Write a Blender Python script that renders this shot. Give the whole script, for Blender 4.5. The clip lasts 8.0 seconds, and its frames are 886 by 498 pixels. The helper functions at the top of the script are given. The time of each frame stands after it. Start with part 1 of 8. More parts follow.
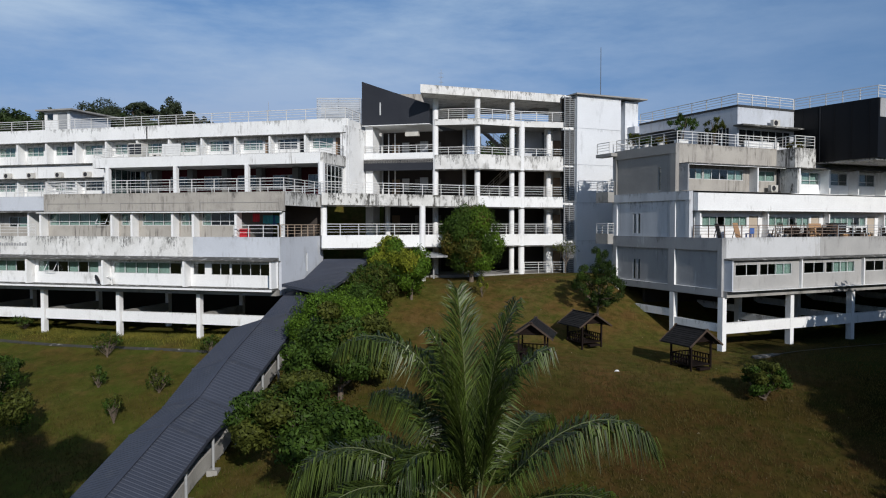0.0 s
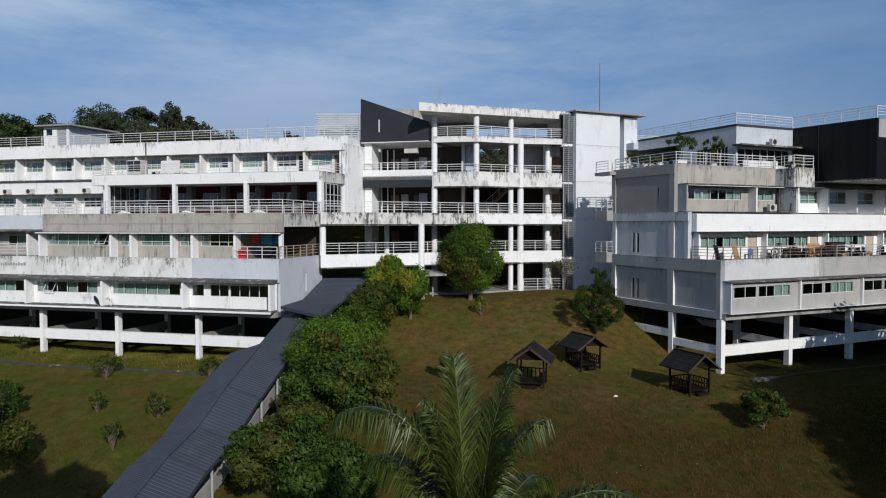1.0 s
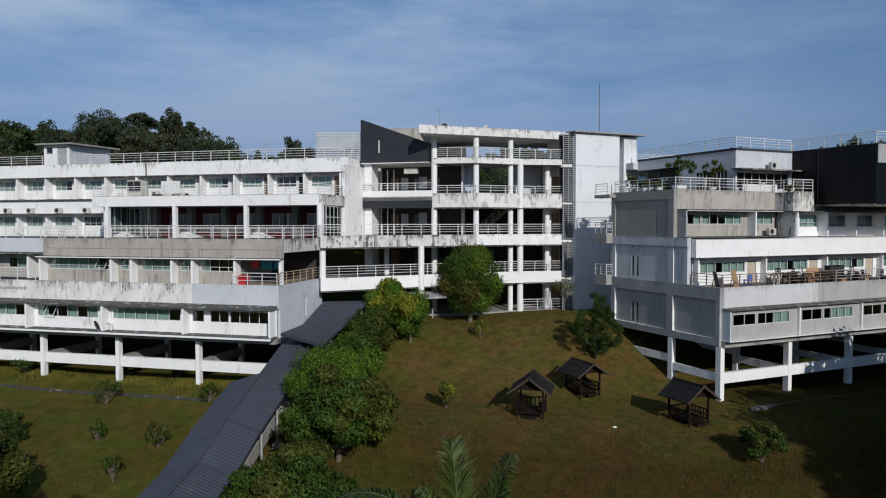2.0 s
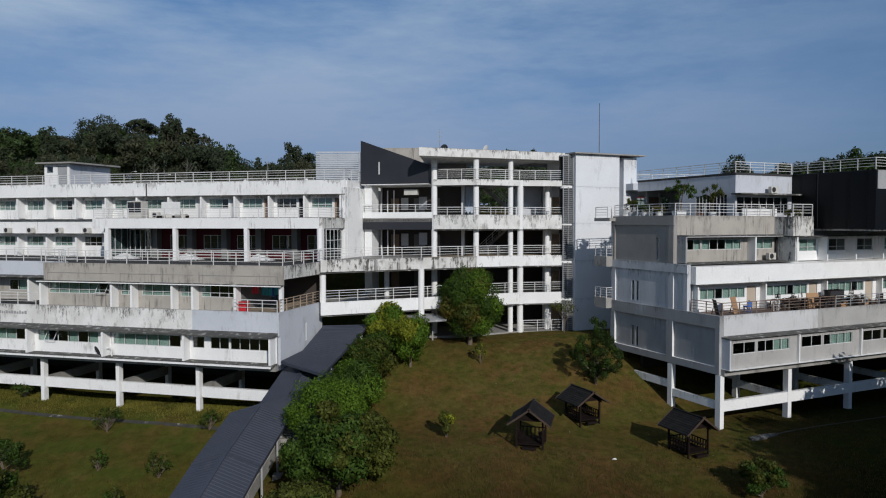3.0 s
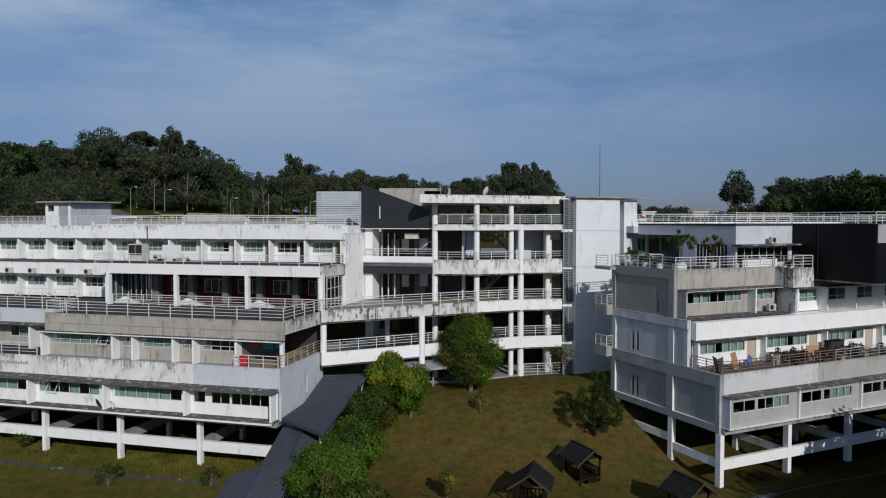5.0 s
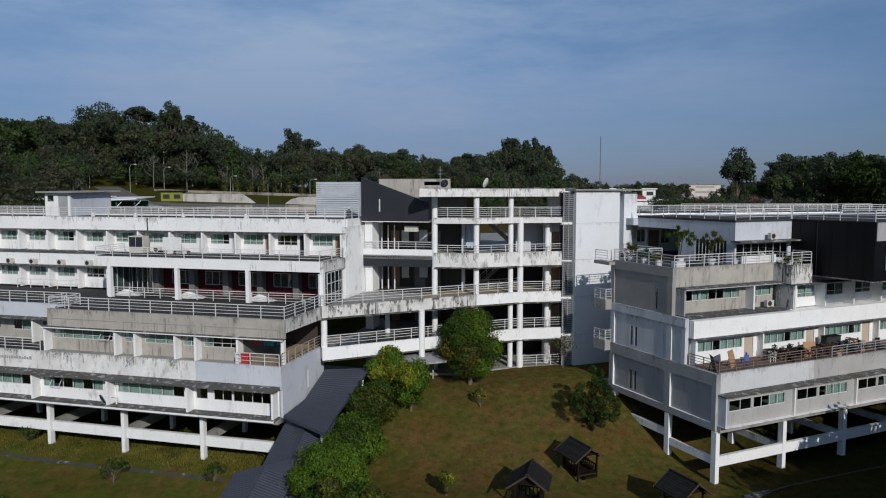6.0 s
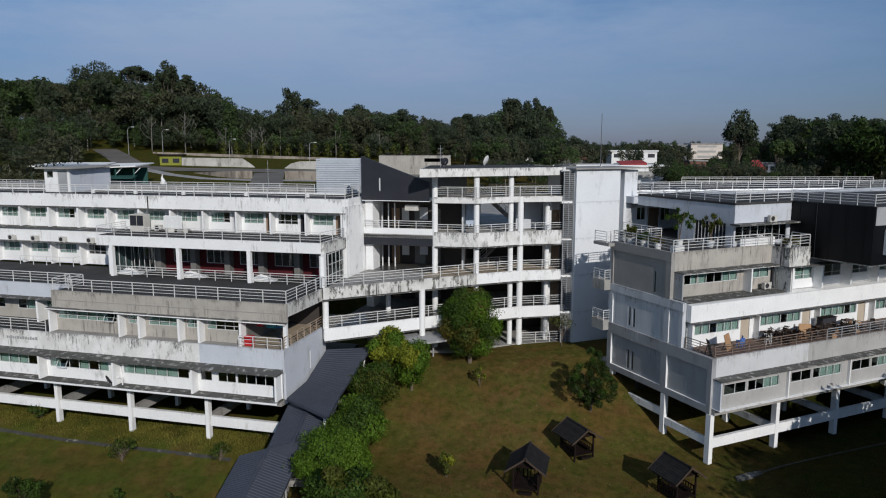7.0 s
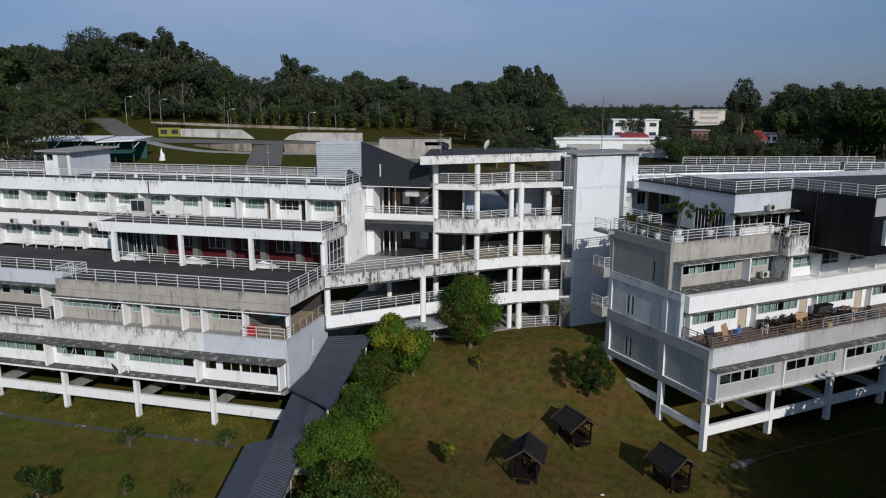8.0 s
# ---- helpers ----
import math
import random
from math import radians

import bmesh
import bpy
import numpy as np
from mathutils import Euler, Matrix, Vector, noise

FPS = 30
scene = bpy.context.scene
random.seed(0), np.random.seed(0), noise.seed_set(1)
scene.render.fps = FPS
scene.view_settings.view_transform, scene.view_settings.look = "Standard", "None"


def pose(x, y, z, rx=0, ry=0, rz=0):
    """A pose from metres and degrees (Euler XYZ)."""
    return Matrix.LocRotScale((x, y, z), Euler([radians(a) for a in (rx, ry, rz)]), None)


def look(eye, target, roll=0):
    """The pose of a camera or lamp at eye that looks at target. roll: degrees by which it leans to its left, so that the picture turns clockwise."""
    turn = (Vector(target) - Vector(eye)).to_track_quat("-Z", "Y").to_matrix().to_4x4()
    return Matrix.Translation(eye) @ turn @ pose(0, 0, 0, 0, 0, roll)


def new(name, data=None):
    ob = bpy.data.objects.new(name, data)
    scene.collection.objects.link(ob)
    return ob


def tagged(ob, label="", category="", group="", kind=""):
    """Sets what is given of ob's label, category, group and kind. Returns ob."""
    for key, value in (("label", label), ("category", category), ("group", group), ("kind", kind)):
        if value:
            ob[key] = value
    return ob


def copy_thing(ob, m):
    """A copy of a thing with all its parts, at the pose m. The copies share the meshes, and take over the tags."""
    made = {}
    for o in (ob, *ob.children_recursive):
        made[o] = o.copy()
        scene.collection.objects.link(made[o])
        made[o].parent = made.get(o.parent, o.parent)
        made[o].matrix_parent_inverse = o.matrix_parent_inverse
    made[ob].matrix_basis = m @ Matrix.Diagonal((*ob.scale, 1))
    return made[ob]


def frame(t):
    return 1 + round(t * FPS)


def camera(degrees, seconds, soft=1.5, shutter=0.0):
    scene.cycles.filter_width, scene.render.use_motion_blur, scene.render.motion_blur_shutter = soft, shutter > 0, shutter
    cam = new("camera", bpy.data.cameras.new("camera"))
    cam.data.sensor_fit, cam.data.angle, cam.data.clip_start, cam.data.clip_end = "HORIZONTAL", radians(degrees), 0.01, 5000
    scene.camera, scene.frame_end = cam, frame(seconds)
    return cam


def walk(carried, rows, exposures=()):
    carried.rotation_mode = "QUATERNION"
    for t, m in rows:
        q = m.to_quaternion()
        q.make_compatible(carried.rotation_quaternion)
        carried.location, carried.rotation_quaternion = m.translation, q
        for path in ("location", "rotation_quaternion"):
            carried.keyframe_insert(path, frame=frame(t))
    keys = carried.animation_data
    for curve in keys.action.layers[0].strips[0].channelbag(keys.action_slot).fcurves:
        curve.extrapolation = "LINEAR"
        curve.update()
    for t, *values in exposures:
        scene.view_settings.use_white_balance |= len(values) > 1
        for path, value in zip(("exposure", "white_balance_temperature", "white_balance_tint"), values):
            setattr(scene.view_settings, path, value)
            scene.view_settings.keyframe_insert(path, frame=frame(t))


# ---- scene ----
cam = camera(64.7, 8.0, soft=1.1)
METRES, EYE, TILT, LEAN, TURN = 18.0, 5.0, -2.0, 0.0, 0.0
ROWS = [
    (0.0, 0.0, 0.0, 0.0, -0.0, 0.0, -0.0),
    (0.5, 0.0027, 0.0002, 0.0461, -0.01, -0.03, 0.02),
    (1.0, 0.0046, -0.0009, 0.0974, -0.01, -0.04, 0.05),
    (1.5, 0.0068, -0.0038, 0.1565, 0.01, -0.07, 0.06),
    (3.0, 0.0091, -0.0085, 0.3375, 0.04, -0.11, 0.06),
    (3.5, 0.0083, -0.0104, 0.3995, 0.03, -0.12, 0.06),
    (4.0, 0.0072, -0.011, 0.4615, 0.03, -0.12, 0.05),
    (4.5, 0.0065, -0.0119, 0.5243, 0.04, -0.13, 0.04),
    (5.0, 0.0075, -0.0121, 0.5898, 0.06, -0.18, 0.02),
    (6.5, 0.0114, -0.0187, 0.7921, 0.1, -4.72, 0.01),
    (7.0, 0.0109, -0.0208, 0.8621, 0.11, -6.44, 0.0),
    (7.5, 0.0099, -0.0219, 0.9293, 0.12, -7.76, 0.0),
    (8.0, 0.0083, -0.0215, 0.9994, 0.12, -9.58, 0.01),
]
walk(cam, [(t, pose(0, 0, EYE, TILT, LEAN, TURN) @ pose(METRES * x, METRES * y, METRES * z, 90 + pitch, roll, yaw)) for t, x, y, z, yaw, pitch, roll in ROWS],
     exposures=[(0.0, -0.42), (3.0, -0.70), (4.0, -0.75), (5.0, -0.74), (6.5, -0.66), (8.0, -0.60)])

# ---- sky and sun ----
SUN_EL, SUN_X, SUN_Y = 26.7, 0.345, -0.939
sun_data = bpy.data.lights.new("sun", "SUN")
sun_data.energy, sun_data.angle, sun_data.color = 4.5, radians(0.5), (1.0, 0.965, 0.915)
sun = new("sun", sun_data)
c = math.cos(radians(SUN_EL))
sun.matrix_world = look((SUN_X * c * 100, SUN_Y * c * 100, math.sin(radians(SUN_EL)) * 100), (0, 0, 0))

world = bpy.data.worlds.new("world")
scene.world = world
world.use_nodes = True
wn, wl = world.node_tree.nodes, world.node_tree.links
wn.clear()
sky = wn.new("ShaderNodeTexSky")
sky.sky_type, sky.sun_disc = "NISHITA", False
sky.sun_elevation, sky.sun_rotation = radians(SUN_EL), math.atan2(SUN_X, SUN_Y)
sky.air_density, sky.dust_density, sky.ozone_density = 1.0, 0.35, 3.5
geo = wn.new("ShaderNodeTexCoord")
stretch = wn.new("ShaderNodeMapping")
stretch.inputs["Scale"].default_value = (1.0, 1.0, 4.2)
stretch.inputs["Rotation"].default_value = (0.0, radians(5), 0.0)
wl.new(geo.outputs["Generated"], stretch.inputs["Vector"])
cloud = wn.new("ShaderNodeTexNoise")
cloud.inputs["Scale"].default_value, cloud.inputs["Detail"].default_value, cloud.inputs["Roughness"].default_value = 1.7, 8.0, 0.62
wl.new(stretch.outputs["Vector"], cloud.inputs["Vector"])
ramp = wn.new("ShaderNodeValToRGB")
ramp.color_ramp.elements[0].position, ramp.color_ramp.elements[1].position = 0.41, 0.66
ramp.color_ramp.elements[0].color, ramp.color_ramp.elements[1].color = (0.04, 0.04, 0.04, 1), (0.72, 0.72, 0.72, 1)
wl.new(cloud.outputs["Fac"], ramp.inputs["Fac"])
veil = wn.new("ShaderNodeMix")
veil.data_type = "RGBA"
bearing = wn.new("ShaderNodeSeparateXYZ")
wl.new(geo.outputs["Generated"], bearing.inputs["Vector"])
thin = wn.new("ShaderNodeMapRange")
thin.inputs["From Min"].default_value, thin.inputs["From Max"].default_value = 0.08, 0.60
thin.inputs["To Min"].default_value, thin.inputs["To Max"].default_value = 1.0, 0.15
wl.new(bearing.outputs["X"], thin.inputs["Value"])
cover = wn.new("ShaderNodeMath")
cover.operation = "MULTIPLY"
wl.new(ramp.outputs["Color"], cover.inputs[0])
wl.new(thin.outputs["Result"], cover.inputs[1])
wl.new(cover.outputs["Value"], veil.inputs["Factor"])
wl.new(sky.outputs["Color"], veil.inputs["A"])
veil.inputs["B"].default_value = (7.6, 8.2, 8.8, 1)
back = wn.new("ShaderNodeBackground")
back.inputs["Strength"].default_value = 0.085
tone = wn.new("ShaderNodeMix")
tone.data_type, tone.blend_type = "RGBA", "MULTIPLY"
tone.inputs["Factor"].default_value = 1.0
tone.inputs["B"].default_value = (0.85, 1.0, 1.17, 1)
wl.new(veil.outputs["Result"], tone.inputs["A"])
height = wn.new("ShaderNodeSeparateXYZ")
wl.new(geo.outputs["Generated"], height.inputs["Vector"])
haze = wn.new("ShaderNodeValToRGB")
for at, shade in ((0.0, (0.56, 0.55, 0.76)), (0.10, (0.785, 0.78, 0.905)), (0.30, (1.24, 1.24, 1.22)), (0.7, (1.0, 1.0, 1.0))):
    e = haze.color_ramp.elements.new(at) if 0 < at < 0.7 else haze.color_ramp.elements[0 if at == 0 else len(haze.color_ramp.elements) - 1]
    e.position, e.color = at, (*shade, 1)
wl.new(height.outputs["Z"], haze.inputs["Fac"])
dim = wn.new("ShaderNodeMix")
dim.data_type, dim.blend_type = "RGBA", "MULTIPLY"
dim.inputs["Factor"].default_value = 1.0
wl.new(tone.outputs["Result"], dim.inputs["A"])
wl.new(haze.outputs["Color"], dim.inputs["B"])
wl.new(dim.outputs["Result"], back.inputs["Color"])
wout = wn.new("ShaderNodeOutputWorld")
wl.new(back.outputs["Background"], wout.inputs["Surface"])


# ---- materials ----
def surface(name, colour, rough=0.8, metal=0.0, second=None, amount=0.5, scale=0.6, stretch_z=1.0, grain=12.0, bump=0.15, stain=None, stain_at=(0.55, 0.75), stain_scale=1.3, stain_stretch=0.12, island=0.0, per_object=0.0, spec=0.3, streak=None, streak_at=(0.50, 0.62), gate=(0.46, 0.60), streak_scale=5.0, drip=None):
    """A painted or natural surface: two colours mixed by noise, fine grain, and stains of a second noise."""
    m = bpy.data.materials.new(name)
    m.use_nodes = True
    n, l = m.node_tree.nodes, m.node_tree.links
    b = n["Principled BSDF"]
    b.inputs["Roughness"].default_value, b.inputs["Metallic"].default_value = rough, metal
    b.inputs["Specular IOR Level"].default_value = spec
    tc = n.new("ShaderNodeNewGeometry")
    place = n.new("ShaderNodeMapping")
    place.inputs["Scale"].default_value = (1, 1, stretch_z)
    l.new(tc.outputs["Position"], place.inputs["Vector"])
    big = n.new("ShaderNodeTexNoise")
    big.inputs["Scale"].default_value, big.inputs["Detail"].default_value = scale, 5.0
    l.new(place.outputs["Vector"], big.inputs["Vector"])
    fine = n.new("ShaderNodeTexNoise")
    fine.inputs["Scale"].default_value, fine.inputs["Detail"].default_value = grain, 3.0
    l.new(tc.outputs["Position"], fine.inputs["Vector"])
    two = n.new("ShaderNodeMix")
    two.data_type = "RGBA"
    second = second or tuple(v * 0.8 for v in colour)
    two.inputs["A"].default_value, two.inputs["B"].default_value = (*colour, 1), (*second, 1)
    spread = n.new("ShaderNodeMapRange")
    spread.inputs["From Min"].default_value, spread.inputs["From Max"].default_value = 0.5 - 0.22 * amount - 0.05, 0.5 + 0.22 * amount + 0.05
    spread.inputs["To Max"].default_value = min(1.0, amount * 1.4)
    l.new(big.outputs["Fac"], spread.inputs["Value"])
    l.new(spread.outputs["Result"], two.inputs["Factor"])
    out = two.outputs["Result"]
    if stain:
        sm = n.new("ShaderNodeMapping")
        sm.inputs["Scale"].default_value = (1, 1, stain_stretch)
        l.new(tc.outputs["Position"], sm.inputs["Vector"])
        st = n.new("ShaderNodeTexNoise")
        st.inputs["Scale"].default_value, st.inputs["Detail"].default_value, st.inputs["Roughness"].default_value = stain_scale, 7.0, 0.62
        l.new(sm.outputs["Vector"], st.inputs["Vector"])
        cut = n.new("ShaderNodeMapRange")
        cut.inputs["From Min"].default_value, cut.inputs["From Max"].default_value = stain_at
        l.new(st.outputs["Fac"], cut.inputs["Value"])
        mx = n.new("ShaderNodeMix")
        mx.data_type = "RGBA"
        l.new(cut.outputs["Result"], mx.inputs["Factor"])
        l.new(out, mx.inputs["A"])
        mx.inputs["B"].default_value = (*stain, 1)
        out = mx.outputs["Result"]
    if streak:
        factors = []
        for size, squeeze, span in ((streak_scale, 0.06, streak_at), (0.55, 0.8, gate)):
            sm = n.new("ShaderNodeMapping")
            sm.inputs["Scale"].default_value = (1, 1, squeeze)
            l.new(tc.outputs["Position"], sm.inputs["Vector"])
            st = n.new("ShaderNodeTexNoise")
            st.inputs["Scale"].default_value, st.inputs["Detail"].default_value, st.inputs["Roughness"].default_value = size, 4.0, 0.6
            l.new(sm.outputs["Vector"], st.inputs["Vector"])
            cut = n.new("ShaderNodeMapRange")
            cut.inputs["From Min"].default_value, cut.inputs["From Max"].default_value = span
            l.new(st.outputs["Fac"], cut.inputs["Value"])
            factors.append(cut.outputs["Result"])
        both = n.new("ShaderNodeMath")
        both.operation = "MULTIPLY"
        l.new(factors[0], both.inputs[0])
        l.new(factors[1], both.inputs[1])
        mx = n.new("ShaderNodeMix")
        mx.data_type = "RGBA"
        l.new(both.outputs["Value"], mx.inputs["Factor"])
        l.new(out, mx.inputs["A"])
        mx.inputs["B"].default_value = (*streak, 1)
        out = mx.outputs["Result"]
    if drip:
        # mould that runs down from the top edge of the piece in uneven tongues
        ink, reach, most = drip
        own = n.new("ShaderNodeTexCoord")
        rise = n.new("ShaderNodeSeparateXYZ")
        l.new(own.outputs["Generated"], rise.inputs["Vector"])
        depth = n.new("ShaderNodeMath")
        depth.operation, depth.inputs[0].default_value = "SUBTRACT", 1.0
        l.new(rise.outputs["Z"], depth.inputs[1])
        runs = []
        for size, squeeze, span, to in ((4.6, 0.15, (0.40, 0.74), (0.0, reach)), (0.5, 0.5, (0.43, 0.62), (0.0, 1.0)), (13.0, 0.45, (0.38, 0.58), (0.10, 1.0))):
            sm = n.new("ShaderNodeMapping")
            sm.inputs["Scale"].default_value = (1, 1, squeeze)
            l.new(tc.outputs["Position"], sm.inputs["Vector"])
            st = n.new("ShaderNodeTexNoise")
            st.inputs["Scale"].default_value, st.inputs["Detail"].default_value, st.inputs["Roughness"].default_value = size, 6.0, 0.68
            l.new(sm.outputs["Vector"], st.inputs["Vector"])
            cut = n.new("ShaderNodeMapRange")
            cut.inputs["From Min"].default_value, cut.inputs["From Max"].default_value = span
            cut.inputs["To Min"].default_value, cut.inputs["To Max"].default_value = to
            l.new(st.outputs["Fac"], cut.inputs["Value"])
            runs.append(cut.outputs["Result"])
        far = n.new("ShaderNodeMath")
        far.operation = "MULTIPLY"
        l.new(runs[0], far.inputs[0])
        l.new(runs[1], far.inputs[1])
        over = n.new("ShaderNodeMath")
        over.operation = "SUBTRACT"
        l.new(far.outputs["Value"], over.inputs[0])
        l.new(depth.outputs["Value"], over.inputs[1])
        wet = n.new("ShaderNodeMapRange")
        wet.inputs["From Min"].default_value, wet.inputs["From Max"].default_value = -0.04, 0.20
        wet.inputs["To Max"].default_value = most
        l.new(over.outputs["Value"], wet.inputs["Value"])
        part_ = n.new("ShaderNodeMath")
        part_.operation = "MULTIPLY"
        l.new(wet.outputs["Result"], part_.inputs[0])
        l.new(runs[2], part_.inputs[1])
        mx = n.new("ShaderNodeMix")
        mx.data_type = "RGBA"
        l.new(part_.outputs["Value"], mx.inputs["Factor"])
        l.new(out, mx.inputs["A"])
        mx.inputs["B"].default_value = (*ink, 1)
        out = mx.outputs["Result"]
    vary = n.new("ShaderNodeHueSaturation")
    l.new(out, vary.inputs["Color"])
    gain = n.new("ShaderNodeMapRange")
    gain.inputs["To Min"].default_value, gain.inputs["To Max"].default_value = 0.86, 1.14
    l.new(fine.outputs["Fac"], gain.inputs["Value"])
    value = gain.outputs["Result"]
    if island or per_object:
        if island:
            source = tc.outputs["Random Per Island"]
        else:
            source = n.new("ShaderNodeObjectInfo").outputs["Random"]
        k = island or per_object
        r = n.new("ShaderNodeMapRange")
        r.inputs["To Min"].default_value, r.inputs["To Max"].default_value = 1 - k, 1 + k
        l.new(source, r.inputs["Value"])
        mul = n.new("ShaderNodeMath")
        mul.operation = "MULTIPLY"
        l.new(value, mul.inputs[0])
        l.new(r.outputs["Result"], mul.inputs[1])
        value = mul.outputs["Value"]
    l.new(value, vary.inputs["Value"])
    l.new(vary.outputs["Color"], b.inputs["Base Color"])
    if bump:
        bp = n.new("ShaderNodeBump")
        bp.inputs["Strength"].default_value, bp.inputs["Distance"].default_value = bump, 0.05
        l.new(fine.outputs["Fac"], bp.inputs["Height"])
        l.new(bp.outputs["Normal"], b.inputs["Normal"])
    return m


def leaf_surface(name, colour, second, island=0.5, scale=0.35, through_light=0.25, gloss=0.12, rough=0.55):
    m = surface(name, colour, rough=rough, second=second, amount=1.0, scale=scale, grain=3.0, bump=0.0, island=island, spec=gloss)
    n, l = m.node_tree.nodes, m.node_tree.links
    b = n["Principled BSDF"]
    thin = n.new("ShaderNodeBsdfTranslucent")
    l.new(b.inputs["Base Color"].links[0].from_socket, thin.inputs["Color"])
    mix = n.new("ShaderNodeMixShader")
    mix.inputs["Fac"].default_value = through_light
    l.new(b.outputs["BSDF"], mix.inputs[1])
    l.new(thin.outputs["BSDF"], mix.inputs[2])
    l.new(mix.outputs["Shader"], n["Material Output"].inputs["Surface"])
    return m


WHITE = surface("weathered_white_paint", (0.86, 0.86, 0.85), second=(0.77, 0.77, 0.76), amount=0.5, scale=0.5, stretch_z=0.3, stain=(0.42, 0.41, 0.39), stain_at=(0.57, 0.78), stain_scale=1.1, stain_stretch=0.5, streak=(0.27, 0.262, 0.25), gate=(0.55, 0.72), streak_at=(0.50, 0.66), streak_scale=7.0, drip=((0.15, 0.147, 0.138), 1.0, 0.75))
TOWERW = surface("cool_white_render", (0.72, 0.738, 0.76), second=(0.66, 0.675, 0.695), amount=0.5, scale=0.4, stain=(0.44, 0.45, 0.46), stain_at=(0.60, 0.85), stain_scale=0.9, stain_stretch=0.3, drip=((0.22, 0.22, 0.215), 0.30, 0.8))
WHITE_CLEAN = surface("white_paint", (0.84, 0.84, 0.83), second=(0.76, 0.76, 0.75), amount=0.4, scale=0.7, stain=(0.5, 0.49, 0.46), stain_at=(0.60, 0.85), stain_scale=1.2, stain_stretch=0.4, streak=(0.50, 0.49, 0.47), gate=(0.58, 0.72), streak_scale=7.0, drip=((0.34, 0.33, 0.31), 0.45, 0.55))
STAINED = surface("mould_stained_white_paint", (0.72, 0.71, 0.685), second=(0.5, 0.49, 0.46), amount=0.8, scale=0.9, stain=(0.12, 0.115, 0.10), stain_at=(0.53, 0.64), stain_scale=2.0, stain_stretch=0.55, streak=(0.10, 0.095, 0.09), gate=(0.44, 0.58), drip=((0.035, 0.034, 0.031), 1.9, 0.95))
MOULDY = surface("lightly_mouldy_white_paint", (0.80, 0.79, 0.77), second=(0.62, 0.61, 0.58), amount=0.7, scale=0.8, stain=(0.30, 0.29, 0.27), stain_at=(0.54, 0.70), stain_scale=1.6, stain_stretch=0.5, streak=(0.14, 0.135, 0.125), gate=(0.52, 0.68), streak_at=(0.50, 0.64), streak_scale=6.0, drip=((0.07, 0.068, 0.062), 1.3, 0.85))
GREYWHITE = surface("pale_grey_paint", (0.56, 0.585, 0.63), second=(0.50, 0.525, 0.57), amount=0.5, scale=0.5, stain=(0.38, 0.39, 0.40), stain_at=(0.56, 0.8), stain_scale=1.0, stain_stretch=0.4, streak=(0.34, 0.345, 0.35), gate=(0.55, 0.70), streak_scale=7.0, drip=((0.20, 0.20, 0.20), 0.30, 0.7))
PALEGREY = surface("dull_pale_grey_paint", (0.59, 0.595, 0.60), second=(0.52, 0.525, 0.53), amount=0.6, scale=0.5, stain=(0.40, 0.39, 0.37), stain_at=(0.56, 0.78), stain_scale=1.0, stain_stretch=0.4, streak=(0.33, 0.32, 0.30), gate=(0.54, 0.68), streak_scale=7.0, drip=((0.20, 0.195, 0.185), 0.8, 0.7))
BEIGE = surface("raw_beige_render", (0.44, 0.41, 0.365), second=(0.36, 0.335, 0.30), amount=0.7, scale=0.6, stain=(0.26, 0.24, 0.215), stain_at=(0.55, 0.78), stain_scale=1.4, stain_stretch=0.5, streak=(0.17, 0.155, 0.14), gate=(0.48, 0.62), drip=((0.10, 0.094, 0.085), 0.75, 0.8))
GREYBOX = surface("dull_grey_box_paint", (0.42, 0.41, 0.395), second=(0.35, 0.345, 0.335), amount=0.6, scale=0.6, stain=(0.27, 0.262, 0.25), stain_at=(0.56, 0.78), stain_scale=1.1, stain_stretch=0.4, streak=(0.22, 0.215, 0.20), gate=(0.55, 0.7), streak_scale=7.0, drip=((0.14, 0.135, 0.125), 0.7, 0.8))
GREY = surface("weathered_grey_paint", (0.355, 0.358, 0.362), second=(0.295, 0.298, 0.303), amount=0.6, scale=0.5, stretch_z=0.5, stain=(0.25, 0.255, 0.26), stain_at=(0.56, 0.8), stain_scale=1.2, stain_stretch=0.4, streak=(0.56, 0.57, 0.58), gate=(0.55, 0.7), streak_scale=3.0, drip=((0.12, 0.12, 0.12), 0.8, 0.75))
GREYPALE = surface("streaked_pale_grey_paint", (0.63, 0.65, 0.675), second=(0.45, 0.47, 0.50), amount=0.8, scale=0.7, stretch_z=0.2, stain=(0.28, 0.285, 0.29), stain_at=(0.55, 0.8), stain_scale=1.6, stain_stretch=0.12, drip=((0.14, 0.14, 0.14), 0.9, 0.8))
TAUPE = surface("taupe_render", (0.34, 0.325, 0.305), second=(0.27, 0.26, 0.245), amount=0.7, scale=0.5, stain=(0.2, 0.19, 0.18), stain_at=(0.6, 0.85), stain_scale=1.1, drip=((0.09, 0.086, 0.08), 0.4, 0.8))
CONCRETE = surface("bare_concrete", (0.36, 0.35, 0.33), second=(0.26, 0.25, 0.235), amount=0.8, scale=0.7, stain=(0.13, 0.125, 0.115), stain_at=(0.55, 0.75), stain_scale=1.2, stain_stretch=0.6)
DECK = surface("dark_roof_felt", (0.034, 0.034, 0.036), second=(0.062, 0.060, 0.057), amount=0.9, scale=0.45, rough=0.9, stain=(0.12, 0.115, 0.105), stain_at=(0.60, 0.8), stain_scale=0.8, stain_stretch=1.0)
